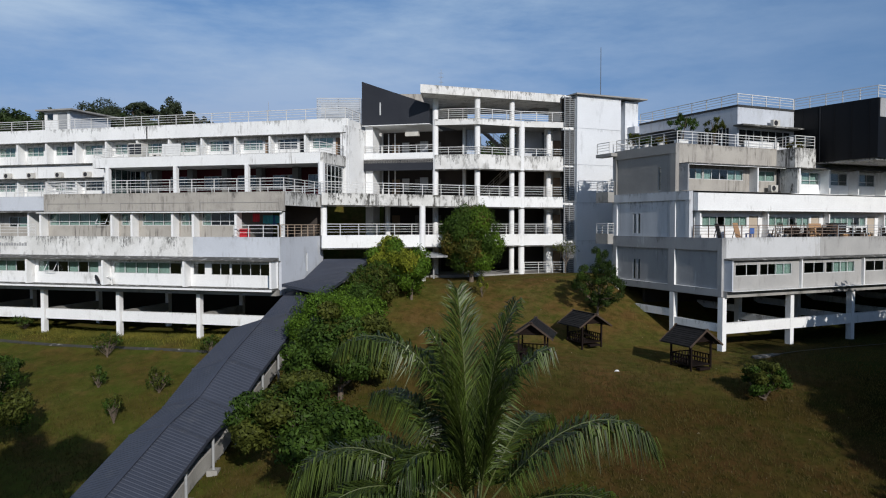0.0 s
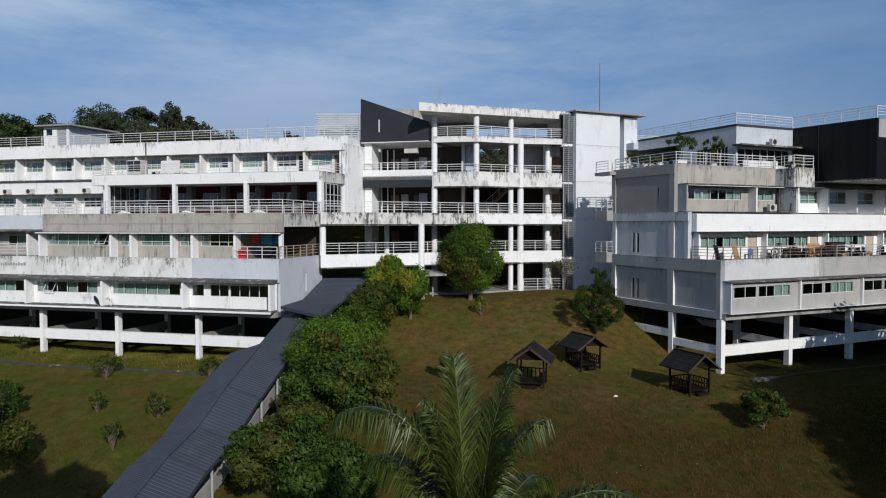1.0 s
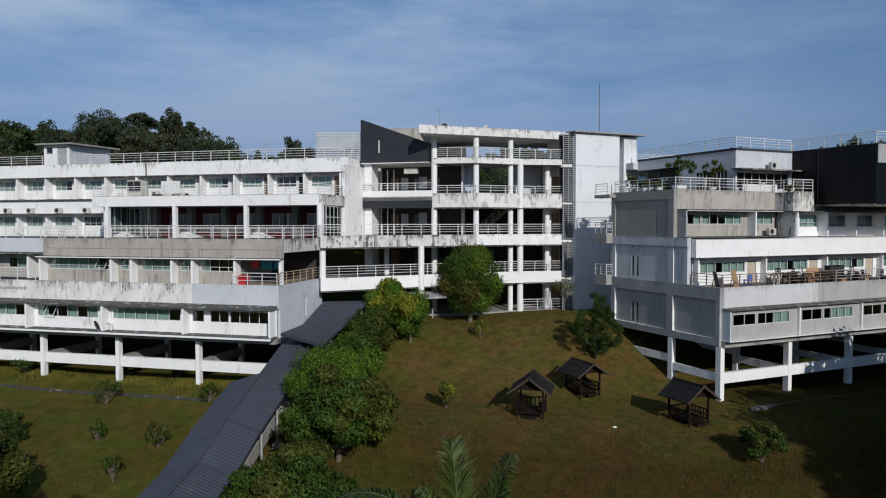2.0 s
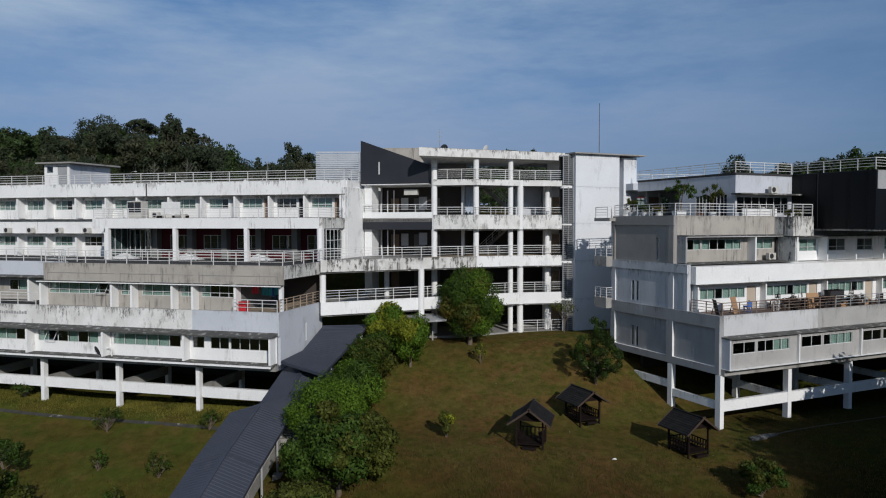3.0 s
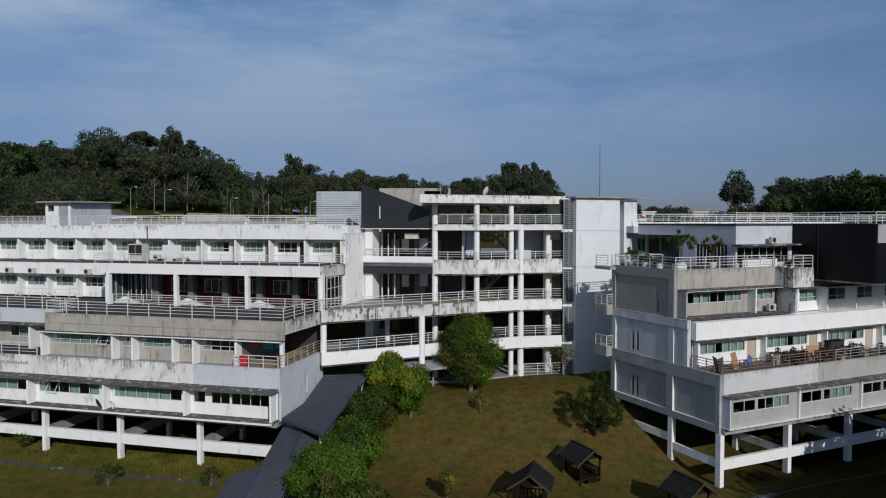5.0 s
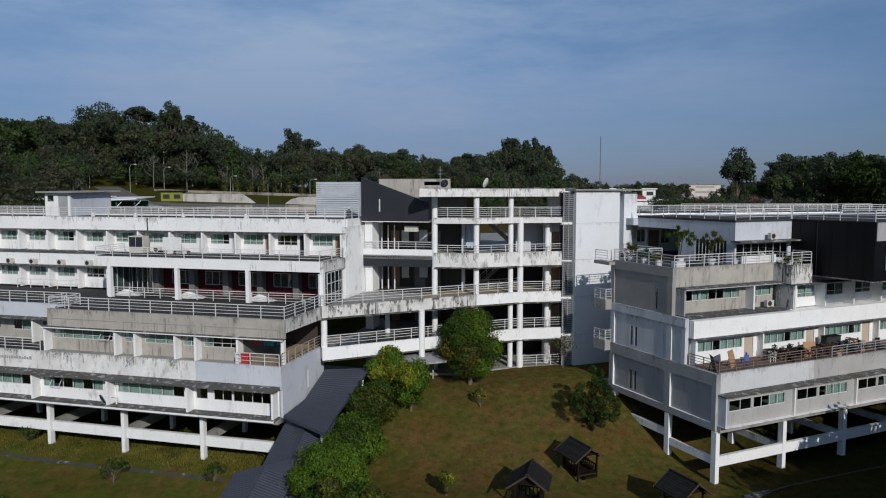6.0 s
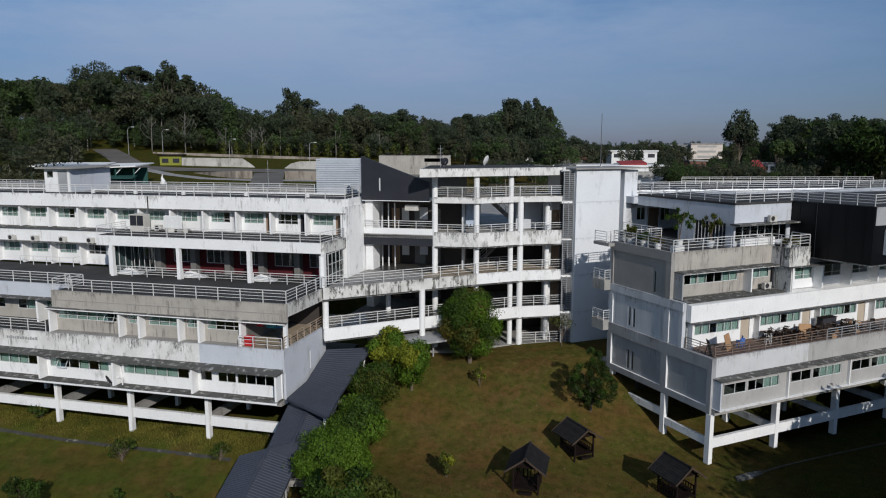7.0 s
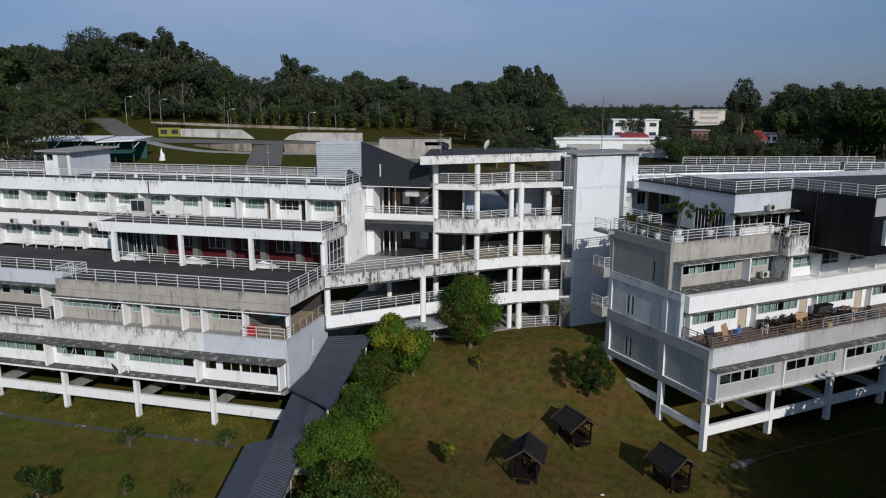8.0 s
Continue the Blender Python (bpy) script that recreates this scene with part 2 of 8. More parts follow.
LEDGE = surface("mossy_dark_ledge", (0.115, 0.112, 0.104), second=(0.062, 0.061, 0.055), amount=0.9, scale=0.8, stain=(0.44, 0.43, 0.41), stain_at=(0.54, 0.68), stain_scale=1.8, stain_stretch=1.0)
# back walls under the raised floors: the deep shade there is put into this colour
UNDERCROFT_DARK = surface("shade_dark_undercroft_wall", (0.05, 0.042, 0.034), second=(0.032, 0.028, 0.024), amount=0.8, scale=0.6, rough=0.95)
BLACK = surface("black_metal_cladding", (0.0040, 0.0043, 0.0055), second=(0.007, 0.007, 0.0085), rough=0.42, amount=0.6, scale=0.4, stretch_z=0.2, bump=0.05, spec=0.2)
NAVY = surface("dark_slate_panel", (0.024, 0.026, 0.033), second=(0.033, 0.035, 0.042), rough=0.5, amount=0.6, scale=0.5, bump=0.05)
RAILM = surface("galvanised_rail", (0.70, 0.70, 0.69), rough=0.5, second=(0.58, 0.57, 0.55), amount=0.7, scale=2.5, bump=0.0)
PALERUST = surface("rust_browned_rail", (0.46, 0.37, 0.29), rough=0.7, second=(0.32, 0.23, 0.16), amount=0.8, scale=1.5, bump=0.0)
RUST = surface("rusty_brown_rail", (0.15, 0.085, 0.055), rough=0.75, second=(0.26, 0.22, 0.19), amount=0.8, scale=1.5, bump=0.0)
FRAME = surface("white_window_frame", (0.62, 0.63, 0.63), rough=0.5, second=(0.5, 0.5, 0.5), amount=0.4, scale=2.0, bump=0.0)
BLIND = surface("pale_green_blind", (0.40, 0.475, 0.44), second=(0.31, 0.385, 0.355), amount=0.7, scale=1.5, stretch_z=0.05, bump=0.0)
# these two wall tones carry the dimness of rooms and recesses in their colour
INSIDE = surface("shade_toned_interior_wall", (0.19, 0.185, 0.175), second=(0.14, 0.135, 0.125), amount=0.6, scale=0.4)
BROWNWALL = surface("shade_toned_brown_wall", (0.062, 0.052, 0.047), second=(0.045, 0.039, 0.036), amount=0.6, scale=0.4)
RED = surface("dark_red_wall", (0.085, 0.009, 0.013), second=(0.06, 0.007, 0.010), amount=0.6, scale=0.5)
REDROOF = surface("red_sheet_roof", (0.30, 0.045, 0.045), second=(0.25, 0.04, 0.04), amount=0.6, scale=0.3)
DARKTILE = surface("dark_floor_tile", (0.055, 0.053, 0.050), second=(0.085, 0.080, 0.072), amount=0.8, scale=0.8, rough=0.28, bump=0.02)
DOORW = surface("brown_timber_door", (0.30, 0.20, 0.13), second=(0.24, 0.16, 0.10), amount=0.6, scale=2.0, stretch_z=0.1)
DARKDOOR = surface("dark_door", (0.03, 0.03, 0.035), second=(0.04, 0.04, 0.045), amount=0.6, scale=2.0)
TILE = surface("tan_floor_tile", (0.42, 0.34, 0.25), second=(0.36, 0.29, 0.21), amount=0.6, scale=1.0, rough=0.5)
WOODDECK = surface("brown_timber_deck", (0.17, 0.11, 0.085), second=(0.12, 0.085, 0.07), amount=0.8, scale=1.2, rough=0.75)
DARKWOOD = surface("dark_stained_timber", (0.015, 0.0085, 0.007), second=(0.009, 0.006, 0.005), amount=0.6, scale=2.0, rough=0.7, spec=0.15)
BROWNWOOD = surface("weathered_brown_timber", (0.075, 0.050, 0.036), second=(0.045, 0.032, 0.025), amount=0.7, scale=2.0, rough=0.7)
SHINGLE = surface("black_roof_shingle", (0.011, 0.0105, 0.011), second=(0.020, 0.019, 0.019), amount=0.7, scale=2.0, rough=0.85, per_object=0.2, spec=0.2)
SLATE = surface("slate_blue_metal_sheet", (0.053, 0.060, 0.082), second=(0.042, 0.048, 0.066), rough=0.55, amount=0.7, scale=0.6, bump=0.05, stain=(0.085, 0.09, 0.105), stain_at=(0.58, 0.82), stain_scale=0.6, stain_stretch=1.0, spec=0.35)
BARK = surface("grey_brown_bark", (0.16, 0.125, 0.095), second=(0.11, 0.085, 0.065), amount=0.8, scale=3.0, stretch_z=0.3, bump=0.4)
PALEBARK = surface("pale_bark", (0.36, 0.33, 0.29), second=(0.25, 0.23, 0.2), amount=0.8, scale=3.0, stretch_z=0.3)
ASPHALT = surface("worn_asphalt", (0.115, 0.106, 0.096), second=(0.165, 0.150, 0.132), amount=0.7, scale=0.2, stain=(0.2, 0.19, 0.17), stain_at=(0.6, 0.8), stain_scale=0.3, stain_stretch=1.0)
PLASTIC = surface("white_plastic", (0.75, 0.75, 0.73), rough=0.4, amount=0.3, scale=3.0, bump=0.0)
ACGREY = surface("cream_unit_casing", (0.60, 0.58, 0.53), rough=0.5, second=(0.48, 0.46, 0.42), amount=0.6, scale=2.0, bump=0.0)
CARDBOARD = surface("orange_brown_board", (0.42, 0.25, 0.13), second=(0.34, 0.20, 0.11), amount=0.6, scale=2.0)
REDPL = surface("red_plastic", (0.55, 0.03, 0.04), rough=0.45, amount=0.3, scale=3.0, bump=0.0)
TEALPL = surface("teal_cloth", (0.05, 0.30, 0.32), amount=0.5, scale=3.0, bump=0.0)
BLUEPL = surface("blue_plastic", (0.06, 0.14, 0.40), amount=0.4, scale=3.0, bump=0.0)
TEALROOF = surface("teal_green_paint", (0.025, 0.09, 0.08), second=(0.02, 0.07, 0.06), amount=0.5, scale=0.5)
YELLOW = surface("yellow_green_paint", (0.24, 0.25, 0.04), amount=0.5, scale=0.5)
PALEMETAL = surface("pale_louvre_metal", (0.48, 0.51, 0.55), second=(0.40, 0.43, 0.47), rough=0.45, amount=0.6, scale=1.0, bump=0.0)
LOUVRE_DARK = surface("dull_dark_louvre_metal", (0.20, 0.205, 0.21), second=(0.14, 0.143, 0.148), rough=0.55, amount=0.7, scale=1.0, bump=0.0)
GREYLOUVRE = surface("grey_louvre_metal", (0.36, 0.37, 0.38), second=(0.30, 0.31, 0.32), rough=0.5, amount=0.6, scale=1.0, bump=0.0)
BARS = surface("faded_black_lettering", (0.36, 0.36, 0.36), amount=0.8, scale=6.0, bump=0.0)
LEAF = leaf_surface("deep_green_leaves", (0.056, 0.098, 0.015), (0.034, 0.064, 0.012))
LEAF_DEEP = leaf_surface("dark_narrow_leaves", (0.040, 0.066, 0.014), (0.020, 0.036, 0.009), island=0.6)
LEAF_LIGHT = leaf_surface("fresh_green_leaves", (0.105, 0.178, 0.018), (0.066, 0.128, 0.015))
LEAF_YELLOW = leaf_surface("yellow_green_leaves", (0.25, 0.25, 0.024), (0.14, 0.18, 0.022))
LEAF_RUST = leaf_surface("green_leaves_with_rust_flush", (0.060, 0.10, 0.020), (0.150, 0.090, 0.022), scale=0.55)
LEAF_OLIVE = leaf_surface("olive_leaves", (0.088, 0.098, 0.018), (0.056, 0.070, 0.015))
# far foliage: distance haze is mixed into these three leaf colours
LEAF_FAR = leaf_surface("hazed_forest_leaves", (0.062, 0.078, 0.042), (0.034, 0.047, 0.027), island=0.25, scale=0.11, through_light=0.25)
LEAF_FAR_OLIVE = leaf_surface("hazed_olive_foliage", (0.084, 0.084, 0.047), (0.050, 0.058, 0.033), island=0.28, scale=0.11)
LEAF_FAR_FRESH = leaf_surface("hazed_fresh_foliage", (0.066, 0.098, 0.033), (0.042, 0.068, 0.024), island=0.3, scale=0.12)
LEAF_PALM = leaf_surface("palm_leaflets", (0.082, 0.114, 0.020), (0.020, 0.038, 0.008), island=0.7, scale=0.9, through_light=0.24, gloss=0.26, rough=0.38)
FROND_RIB = surface("green_frond_ribs", (0.085, 0.10, 0.03), rough=0.5)


def glass(name, tint, gloss_at=0.09):
    m = bpy.data.materials.new(name)
    m.use_nodes = True
    n, l = m.node_tree.nodes, m.node_tree.links
    n.remove(n["Principled BSDF"])
    clear, gloss, mix, fr = n.new("ShaderNodeBsdfTransparent"), n.new("ShaderNodeBsdfGlossy"), n.new("ShaderNodeMixShader"), n.new("ShaderNodeLayerWeight")
    clear.inputs["Color"].default_value = (*tint, 1)
    gloss.inputs["Roughness"].default_value = 0.03
    fr.inputs["Blend"].default_value = 0.5
    edge, base = n.new("ShaderNodeMath"), n.new("ShaderNodeMath")
    edge.operation, edge.inputs[1].default_value = "POWER", 3.5
    base.operation, base.inputs[1].default_value, base.inputs[2].default_value = "MULTIPLY_ADD", 0.85, gloss_at
    l.new(fr.outputs["Facing"], edge.inputs[0])
    l.new(edge.outputs["Value"], base.inputs[0])
    l.new(base.outputs["Value"], mix.inputs["Fac"])
    l.new(clear.outputs["BSDF"], mix.inputs[1])
    l.new(gloss.outputs["BSDF"], mix.inputs[2])
    l.new(mix.outputs["Shader"], n["Material Output"].inputs["Surface"])
    return m


GLASS = glass("teal_tinted_glass", (0.80, 0.90, 0.88))
GLASS_DARK = glass("grey_tinted_glass", (0.55, 0.62, 0.62))


def grass_surface():
    """Rough grass: brown and green patches, greener on the lower lawn, with a coarse nap."""
    m = surface("rough_grass", (0.076, 0.070, 0.016), rough=0.95, second=(0.108, 0.064, 0.029), amount=1.0, scale=0.14, grain=5.0, bump=0.6, stain=(0.050, 0.054, 0.011), stain_at=(0.46, 0.68), stain_scale=1.6, stain_stretch=1.0, spec=0.04, streak=(0.105, 0.082, 0.030), streak_scale=2.2, streak_at=(0.52, 0.66), gate=(0.46, 0.60))
    n, l = m.node_tree.nodes, m.node_tree.links
    b = n["Principled BSDF"]
    old = b.inputs["Base Color"].links[0].from_socket
    where = n.new("ShaderNodeNewGeometry")
    split = n.new("ShaderNodeSeparateXYZ")
    l.new(where.outputs["Position"], split.inputs["Vector"])
    reach = n.new("ShaderNodeMapRange")
    reach.inputs["From Min"].default_value, reach.inputs["From Max"].default_value = -4.0, -16.0
    reach.inputs["To Max"].default_value = 0.62
    l.new(split.outputs["X"], reach.inputs["Value"])
    patch = n.new("ShaderNodeTexNoise")
    patch.inputs["Scale"].default_value, patch.inputs["Detail"].default_value = 0.45, 6.0
    l.new(where.outputs["Position"], patch.inputs["Vector"])
    times = n.new("ShaderNodeMath")
    times.operation = "MULTIPLY"
    l.new(reach.outputs["Result"], times.inputs[0])
    gain = n.new("ShaderNodeMapRange")
    gain.inputs["From Min"].default_value, gain.inputs["From Max"].default_value, gain.inputs["To Max"].default_value = 0.3, 0.55, 1.3
    l.new(patch.outputs["Fac"], gain.inputs["Value"])
    l.new(gain.outputs["Result"], times.inputs[1])
    mix = n.new("ShaderNodeMix")
    mix.data_type = "RGBA"
    mix.inputs["B"].default_value = (0.054, 0.062, 0.012, 1)
    l.new(times.outputs["Value"], mix.inputs["Factor"])
    l.new(old, mix.inputs["A"])
    # the slope below the knoll is left unmown: darker and browner than the lawn above it
    ragged = n.new("ShaderNodeMath")
    ragged.operation = "MULTIPLY_ADD"
    ragged.inputs[1].default_value = 4.0
    l.new(patch.outputs["Fac"], ragged.inputs[0])
    l.new(split.outputs["Y"], ragged.inputs[2])
    rough = n.new("ShaderNodeMapRange")
    rough.inputs["From Min"].default_value, rough.inputs["From Max"].default_value = 48.5, 44.0
    l.new(ragged.outputs["Value"], rough.inputs["Value"])
    east = n.new("ShaderNodeMapRange")
    east.inputs["From Min"].default_value, east.inputs["From Max"].default_value = -8.0, 0.0
    l.new(split.outputs["X"], east.inputs["Value"])
    where_rough = n.new("ShaderNodeMath")
    where_rough.operation = "MULTIPLY"
    l.new(rough.outputs["Result"], where_rough.inputs[0])
    l.new(east.outputs["Result"], where_rough.inputs[1])
    unmown = n.new("ShaderNodeMix")
    unmown.data_type, unmown.blend_type = "RGBA", "MULTIPLY"
    unmown.inputs["B"].default_value = (0.55, 0.50, 0.50, 1)
    l.new(where_rough.outputs["Value"], unmown.inputs["Factor"])
    l.new(mix.outputs["Result"], unmown.inputs["A"])
    # dry scrub on the plateau behind the buildings; to the east, tree shade painted into the grass colour
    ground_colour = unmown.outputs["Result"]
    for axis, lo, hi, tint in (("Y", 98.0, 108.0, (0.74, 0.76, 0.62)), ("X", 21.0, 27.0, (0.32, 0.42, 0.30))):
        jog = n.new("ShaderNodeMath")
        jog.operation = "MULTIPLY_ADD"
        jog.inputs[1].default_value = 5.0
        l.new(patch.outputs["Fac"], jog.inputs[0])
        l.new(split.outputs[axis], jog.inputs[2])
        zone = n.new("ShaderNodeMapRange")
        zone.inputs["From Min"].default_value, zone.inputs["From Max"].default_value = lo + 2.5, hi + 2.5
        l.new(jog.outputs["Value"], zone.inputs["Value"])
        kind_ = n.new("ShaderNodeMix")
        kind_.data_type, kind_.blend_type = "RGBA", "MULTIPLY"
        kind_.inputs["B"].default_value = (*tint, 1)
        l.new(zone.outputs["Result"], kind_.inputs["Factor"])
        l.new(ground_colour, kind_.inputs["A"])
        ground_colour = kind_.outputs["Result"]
    # tussocks and worn spots
    tuss = n.new("ShaderNodeTexNoise")
    tuss.inputs["Scale"].default_value, tuss.inputs["Detail"].default_value, tuss.inputs["Roughness"].default_value = 1.1, 9.0, 0.72
    l.new(where.outputs["Position"], tuss.inputs["Vector"])
    spread = n.new("ShaderNodeMapRange")
    spread.inputs["From Min"].default_value, spread.inputs["From Max"].default_value = 0.3, 0.7
    spread.inputs["To Min"].default_value, spread.inputs["To Max"].default_value = 0.68, 1.32
    l.new(tuss.outputs["Fac"], spread.inputs["Value"])
    worn = n.new("ShaderNodeHueSaturation")
    l.new(spread.outputs["Result"], worn.inputs["Value"])
    l.new(ground_colour, worn.inputs["Color"])
    # reddish dry spots and green damp ones, some metres across
    flat = n.new("ShaderNodeCombineXYZ")
    damp = n.new("ShaderNodeTexNoise")
    damp.inputs["Scale"].default_value, damp.inputs["Detail"].default_value = 0.33, 5.0
    l.new(split.outputs["X"], flat.inputs[0])
    l.new(split.outputs["Y"], flat.inputs[1])
    l.new(flat.outputs["Vector"], damp.inputs["Vector"])
    choose = n.new("ShaderNodeMapRange")
    choose.inputs["From Min"].default_value, choose.inputs["From Max"].default_value = 0.40, 0.60
    l.new(damp.outputs["Fac"], choose.inputs["Value"])
    hue = n.new("ShaderNodeMix")
    hue.data_type = "RGBA"
    hue.inputs["A"].default_value, hue.inputs["B"].default_value = (1.20, 1.02, 0.98, 1), (0.96, 1.12, 0.86, 1)
    l.new(choose.outputs["Result"], hue.inputs["Factor"])
    tinted = n.new("ShaderNodeMix")
    tinted.data_type, tinted.blend_type = "RGBA", "MULTIPLY"
    tinted.inputs["Factor"].default_value = 1.0
    l.new(worn.outputs["Color"], tinted.inputs["A"])
    l.new(hue.outputs["Result"], tinted.inputs["B"])
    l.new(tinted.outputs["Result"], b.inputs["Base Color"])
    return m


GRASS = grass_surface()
WEED = leaf_surface("yellow_green_weeds", (0.250, 0.215, 0.040), (0.105, 0.115, 0.022), island=0.4, scale=0.45, through_light=0.25)
BROWNED = surface("brown_stained_wall", (0.36, 0.32, 0.27), second=(0.24, 0.20, 0.16), amount=0.9, scale=0.3, stain=(0.12, 0.10, 0.08), stain_at=(0.48, 0.64), stain_scale=0.5, stain_stretch=0.3)
OLDWALL = surface("stained_old_wall", (0.56, 0.54, 0.50), second=(0.42, 0.40, 0.36), amount=0.8, scale=0.3, stain=(0.22, 0.21, 0.18), stain_at=(0.52, 0.68), stain_scale=0.5, stain_stretch=0.4)
DRAIN = surface("dark_wet_concrete", (0.065, 0.062, 0.055), second=(0.035, 0.036, 0.025), amount=1.0, scale=1.6, stain=(0.24, 0.23, 0.20), stain_at=(0.60, 0.70), stain_scale=1.3, stain_stretch=1.0)
TUFT = leaf_surface("grass_blades", (0.080, 0.076, 0.017), (0.108, 0.068, 0.026), island=0.35, scale=0.16, through_light=0.2)


# ---- mesh helpers ----
class Geo:
    """Corners and faces of one mesh."""

    def __init__(self):
        self.v, self.f = [], []

    def add(self, verts, faces):
        k = len(self.v)
        self.v += [tuple(p) for p in verts]
        self.f += [tuple(i + k for i in face) for face in faces]
        return self

    def box(self, x0, x1, y0, y1, z0, z1):
        return self.add([(x0, y0, z0), (x1, y0, z0), (x1, y1, z0), (x0, y1, z0), (x0, y0, z1), (x1, y0, z1), (x1, y1, z1), (x0, y1, z1)],
                        [(0, 3, 2, 1), (4, 5, 6, 7), (0, 1, 5, 4), (1, 2, 6, 5), (2, 3, 7, 6), (3, 0, 4, 7)])

    def prism(self, pts, z0, z1):
        n = len(pts)
        z0s = z0 if isinstance(z0, (list, tuple)) else [z0] * n
        z1s = z1 if isinstance(z1, (list, tuple)) else [z1] * n
        verts = [(x, y, z) for (x, y), z in zip(pts, z0s)] + [(x, y, z) for (x, y), z in zip(pts, z1s)]
        faces = [tuple(range(n - 1, -1, -1)), tuple(range(n, 2 * n))] + [(i, (i + 1) % n, n + (i + 1) % n, n + i) for i in range(n)]
        return self.add(verts, faces)

    def beam(self, p, q, w, h):
        """A bar from p to q, w wide and h high."""
        p, q = Vector(p), Vector(q)
        d = (q - p).normalized()
        up = Vector((0, 0, 1)) if abs(d.z) < 0.95 else Vector((0, 1, 0))
        s = d.cross(up).normalized()
        u = s.cross(d)
        c = [s * (a * w / 2) + u * (b * h / 2) for a, b in ((-1, -1), (1, -1), (1, 1), (-1, 1))]
        return self.add([p + k for k in c] + [q + k for k in c], [(3, 2, 1, 0), (4, 5, 6, 7), (0, 1, 5, 4), (1, 2, 6, 5), (2, 3, 7, 6), (3, 0, 4, 7)])

    def tube(self, path, radii, n=8):
        """A round bar along a path, with a radius at each point."""
        path = [Vector(p) for p in path]
        rings = []
        for i, p in enumerate(path):
            d = (path[min(i + 1, len(path) - 1)] - path[max(i - 1, 0)]).normalized()
            up = Vector((0, 0, 1)) if abs(d.z) < 0.9 else Vector((0, 1, 0))
            s = d.cross(up).normalized()
            u = s.cross(d)
            rings.append([p + (s * math.cos(a) + u * math.sin(a)) * radii[i] for a in (2 * math.pi * k / n for k in range(n))])
        verts = [p for r in rings for p in r]
        faces = [(i * n + k, i * n + (k + 1) % n, (i + 1) * n + (k + 1) % n, (i + 1) * n + k) for i in range(len(path) - 1) for k in range(n)]
        faces += [tuple(range(n - 1, -1, -1)), tuple(range((len(path) - 1) * n, len(path) * n))]
        return self.add(verts, faces)

    def disc(self, centre, axis, radius, depth, n=14):
        c, a = Vector(centre), Vector(axis).normalized()
        return self.tube([c, c + a * depth], [radius, radius], n)

    def mesh(self, name, smooth=False):
        me = bpy.data.meshes.new(name)
        me.from_pydata(self.v, [], self.f)
        me.update()
        if smooth:
            me.polygons.foreach_set("use_smooth", [True] * len(me.polygons))
        return me


def data_of(name, geom, mat, smooth=False):
    me = geom if isinstance(geom, bpy.types.Mesh) else geom.mesh(name, smooth)
    if not me.materials:
        me.materials.append(mat)
    return me


def part(name, geom, mat, parent, label="", m=None, smooth=False):
    ob = new(name, data_of(name, geom, mat, smooth))
    ob.parent = parent
    if m is not None:
        ob.matrix_basis = m
    if label:
        ob["label"] = label
    return ob


def thing(name, label, category, m=None, group="", kind=""):
    ob = new(name)
    if m is not None:
        ob.matrix_basis = m
    return tagged(ob, label, category, group, kind)


def solid(name, geom, mat, label, category, m=None, group="", kind="", smooth=False):
    ob = new(name, data_of(name, geom, mat, smooth))
    if m is not None:
        ob.matrix_basis = m
    return tagged(ob, label, category, group, kind)


def wall_with_holes(g, x0, x1, y0, y1, z0, z1, holes):
    """A wall between x0 and x1, y0 and y1 thick, with holes (xa, xb, za, zb) right through it, as one closed skin."""
    clip = lambda v, lo, hi: min(max(v, lo), hi)
    xs = sorted({round(v, 4) for v in (x0, x1, *[clip(h[i], x0, x1) for h in holes for i in (0, 1)])})
    zs = sorted({round(v, 4) for v in (z0, z1, *[clip(h[i], z0, z1) for h in holes for i in (2, 3)])})
    nx, nz = len(xs) - 1, len(zs) - 1

    def full(i, j):
        if not (0 <= i < nx and 0 <= j < nz):
            return False
        x, z = (xs[i] + xs[i + 1]) / 2, (zs[j] + zs[j + 1]) / 2
        return not any(h[0] < x < h[1] and h[2] < z < h[3] for h in holes)

    verts, faces, index = [], [], {}

    def corner(i, j, k):
        if (i, j, k) not in index:
            index[i, j, k] = len(verts)
            verts.append((xs[i], (y0, y1)[k], zs[j]))
        return index[i, j, k]

    for i in range(nx):
        for j in range(nz):
            if not full(i, j):
                continue
            a, b, c, d = (i, j), (i + 1, j), (i + 1, j + 1), (i, j + 1)
            faces.append([corner(*p, 0) for p in (a, b, c, d)])
            faces.append([corner(*p, 1) for p in (d, c, b, a)])
            for p, q, other in ((a, b, (i, j - 1)), (b, c, (i + 1, j)), (c, d, (i, j + 1)), (d, a, (i - 1, j))):
                if not full(*other):
                    faces.append([corner(*q, 0), corner(*p, 0), corner(*p, 1), corner(*q, 1)])
    return g.add(verts, faces)


def folds(x0, w, y, z0, z1, n, depth, hem=0.0):
    """One hanging sheet in n shallow folds, with an uneven lower edge."""
    g = Geo()
    for i in range(n + 1):
        x, d = x0 + w * i / n, depth * (i % 2)
        low = z0 + hem * (i % 3 == 1)
        g.v += [(x, y + d, low), (x, y + d, z1), (x, y + d + 0.02, z1), (x, y + d + 0.02, low)]
    for i in range(n):
        for k in range(4):
            g.f.append((4 * i + k, 4 * i + (k + 1) % 4, 4 * i + 4 + (k + 1) % 4, 4 * i + 4 + k))
    g.f += [(0, 1, 2, 3), (4 * n + 3, 4 * n + 2, 4 * n + 1, 4 * n)]
    return g


SHARED = {}


def shared(key, make):
    if key not in SHARED:
        SHARED[key] = make()
    return SHARED[key]


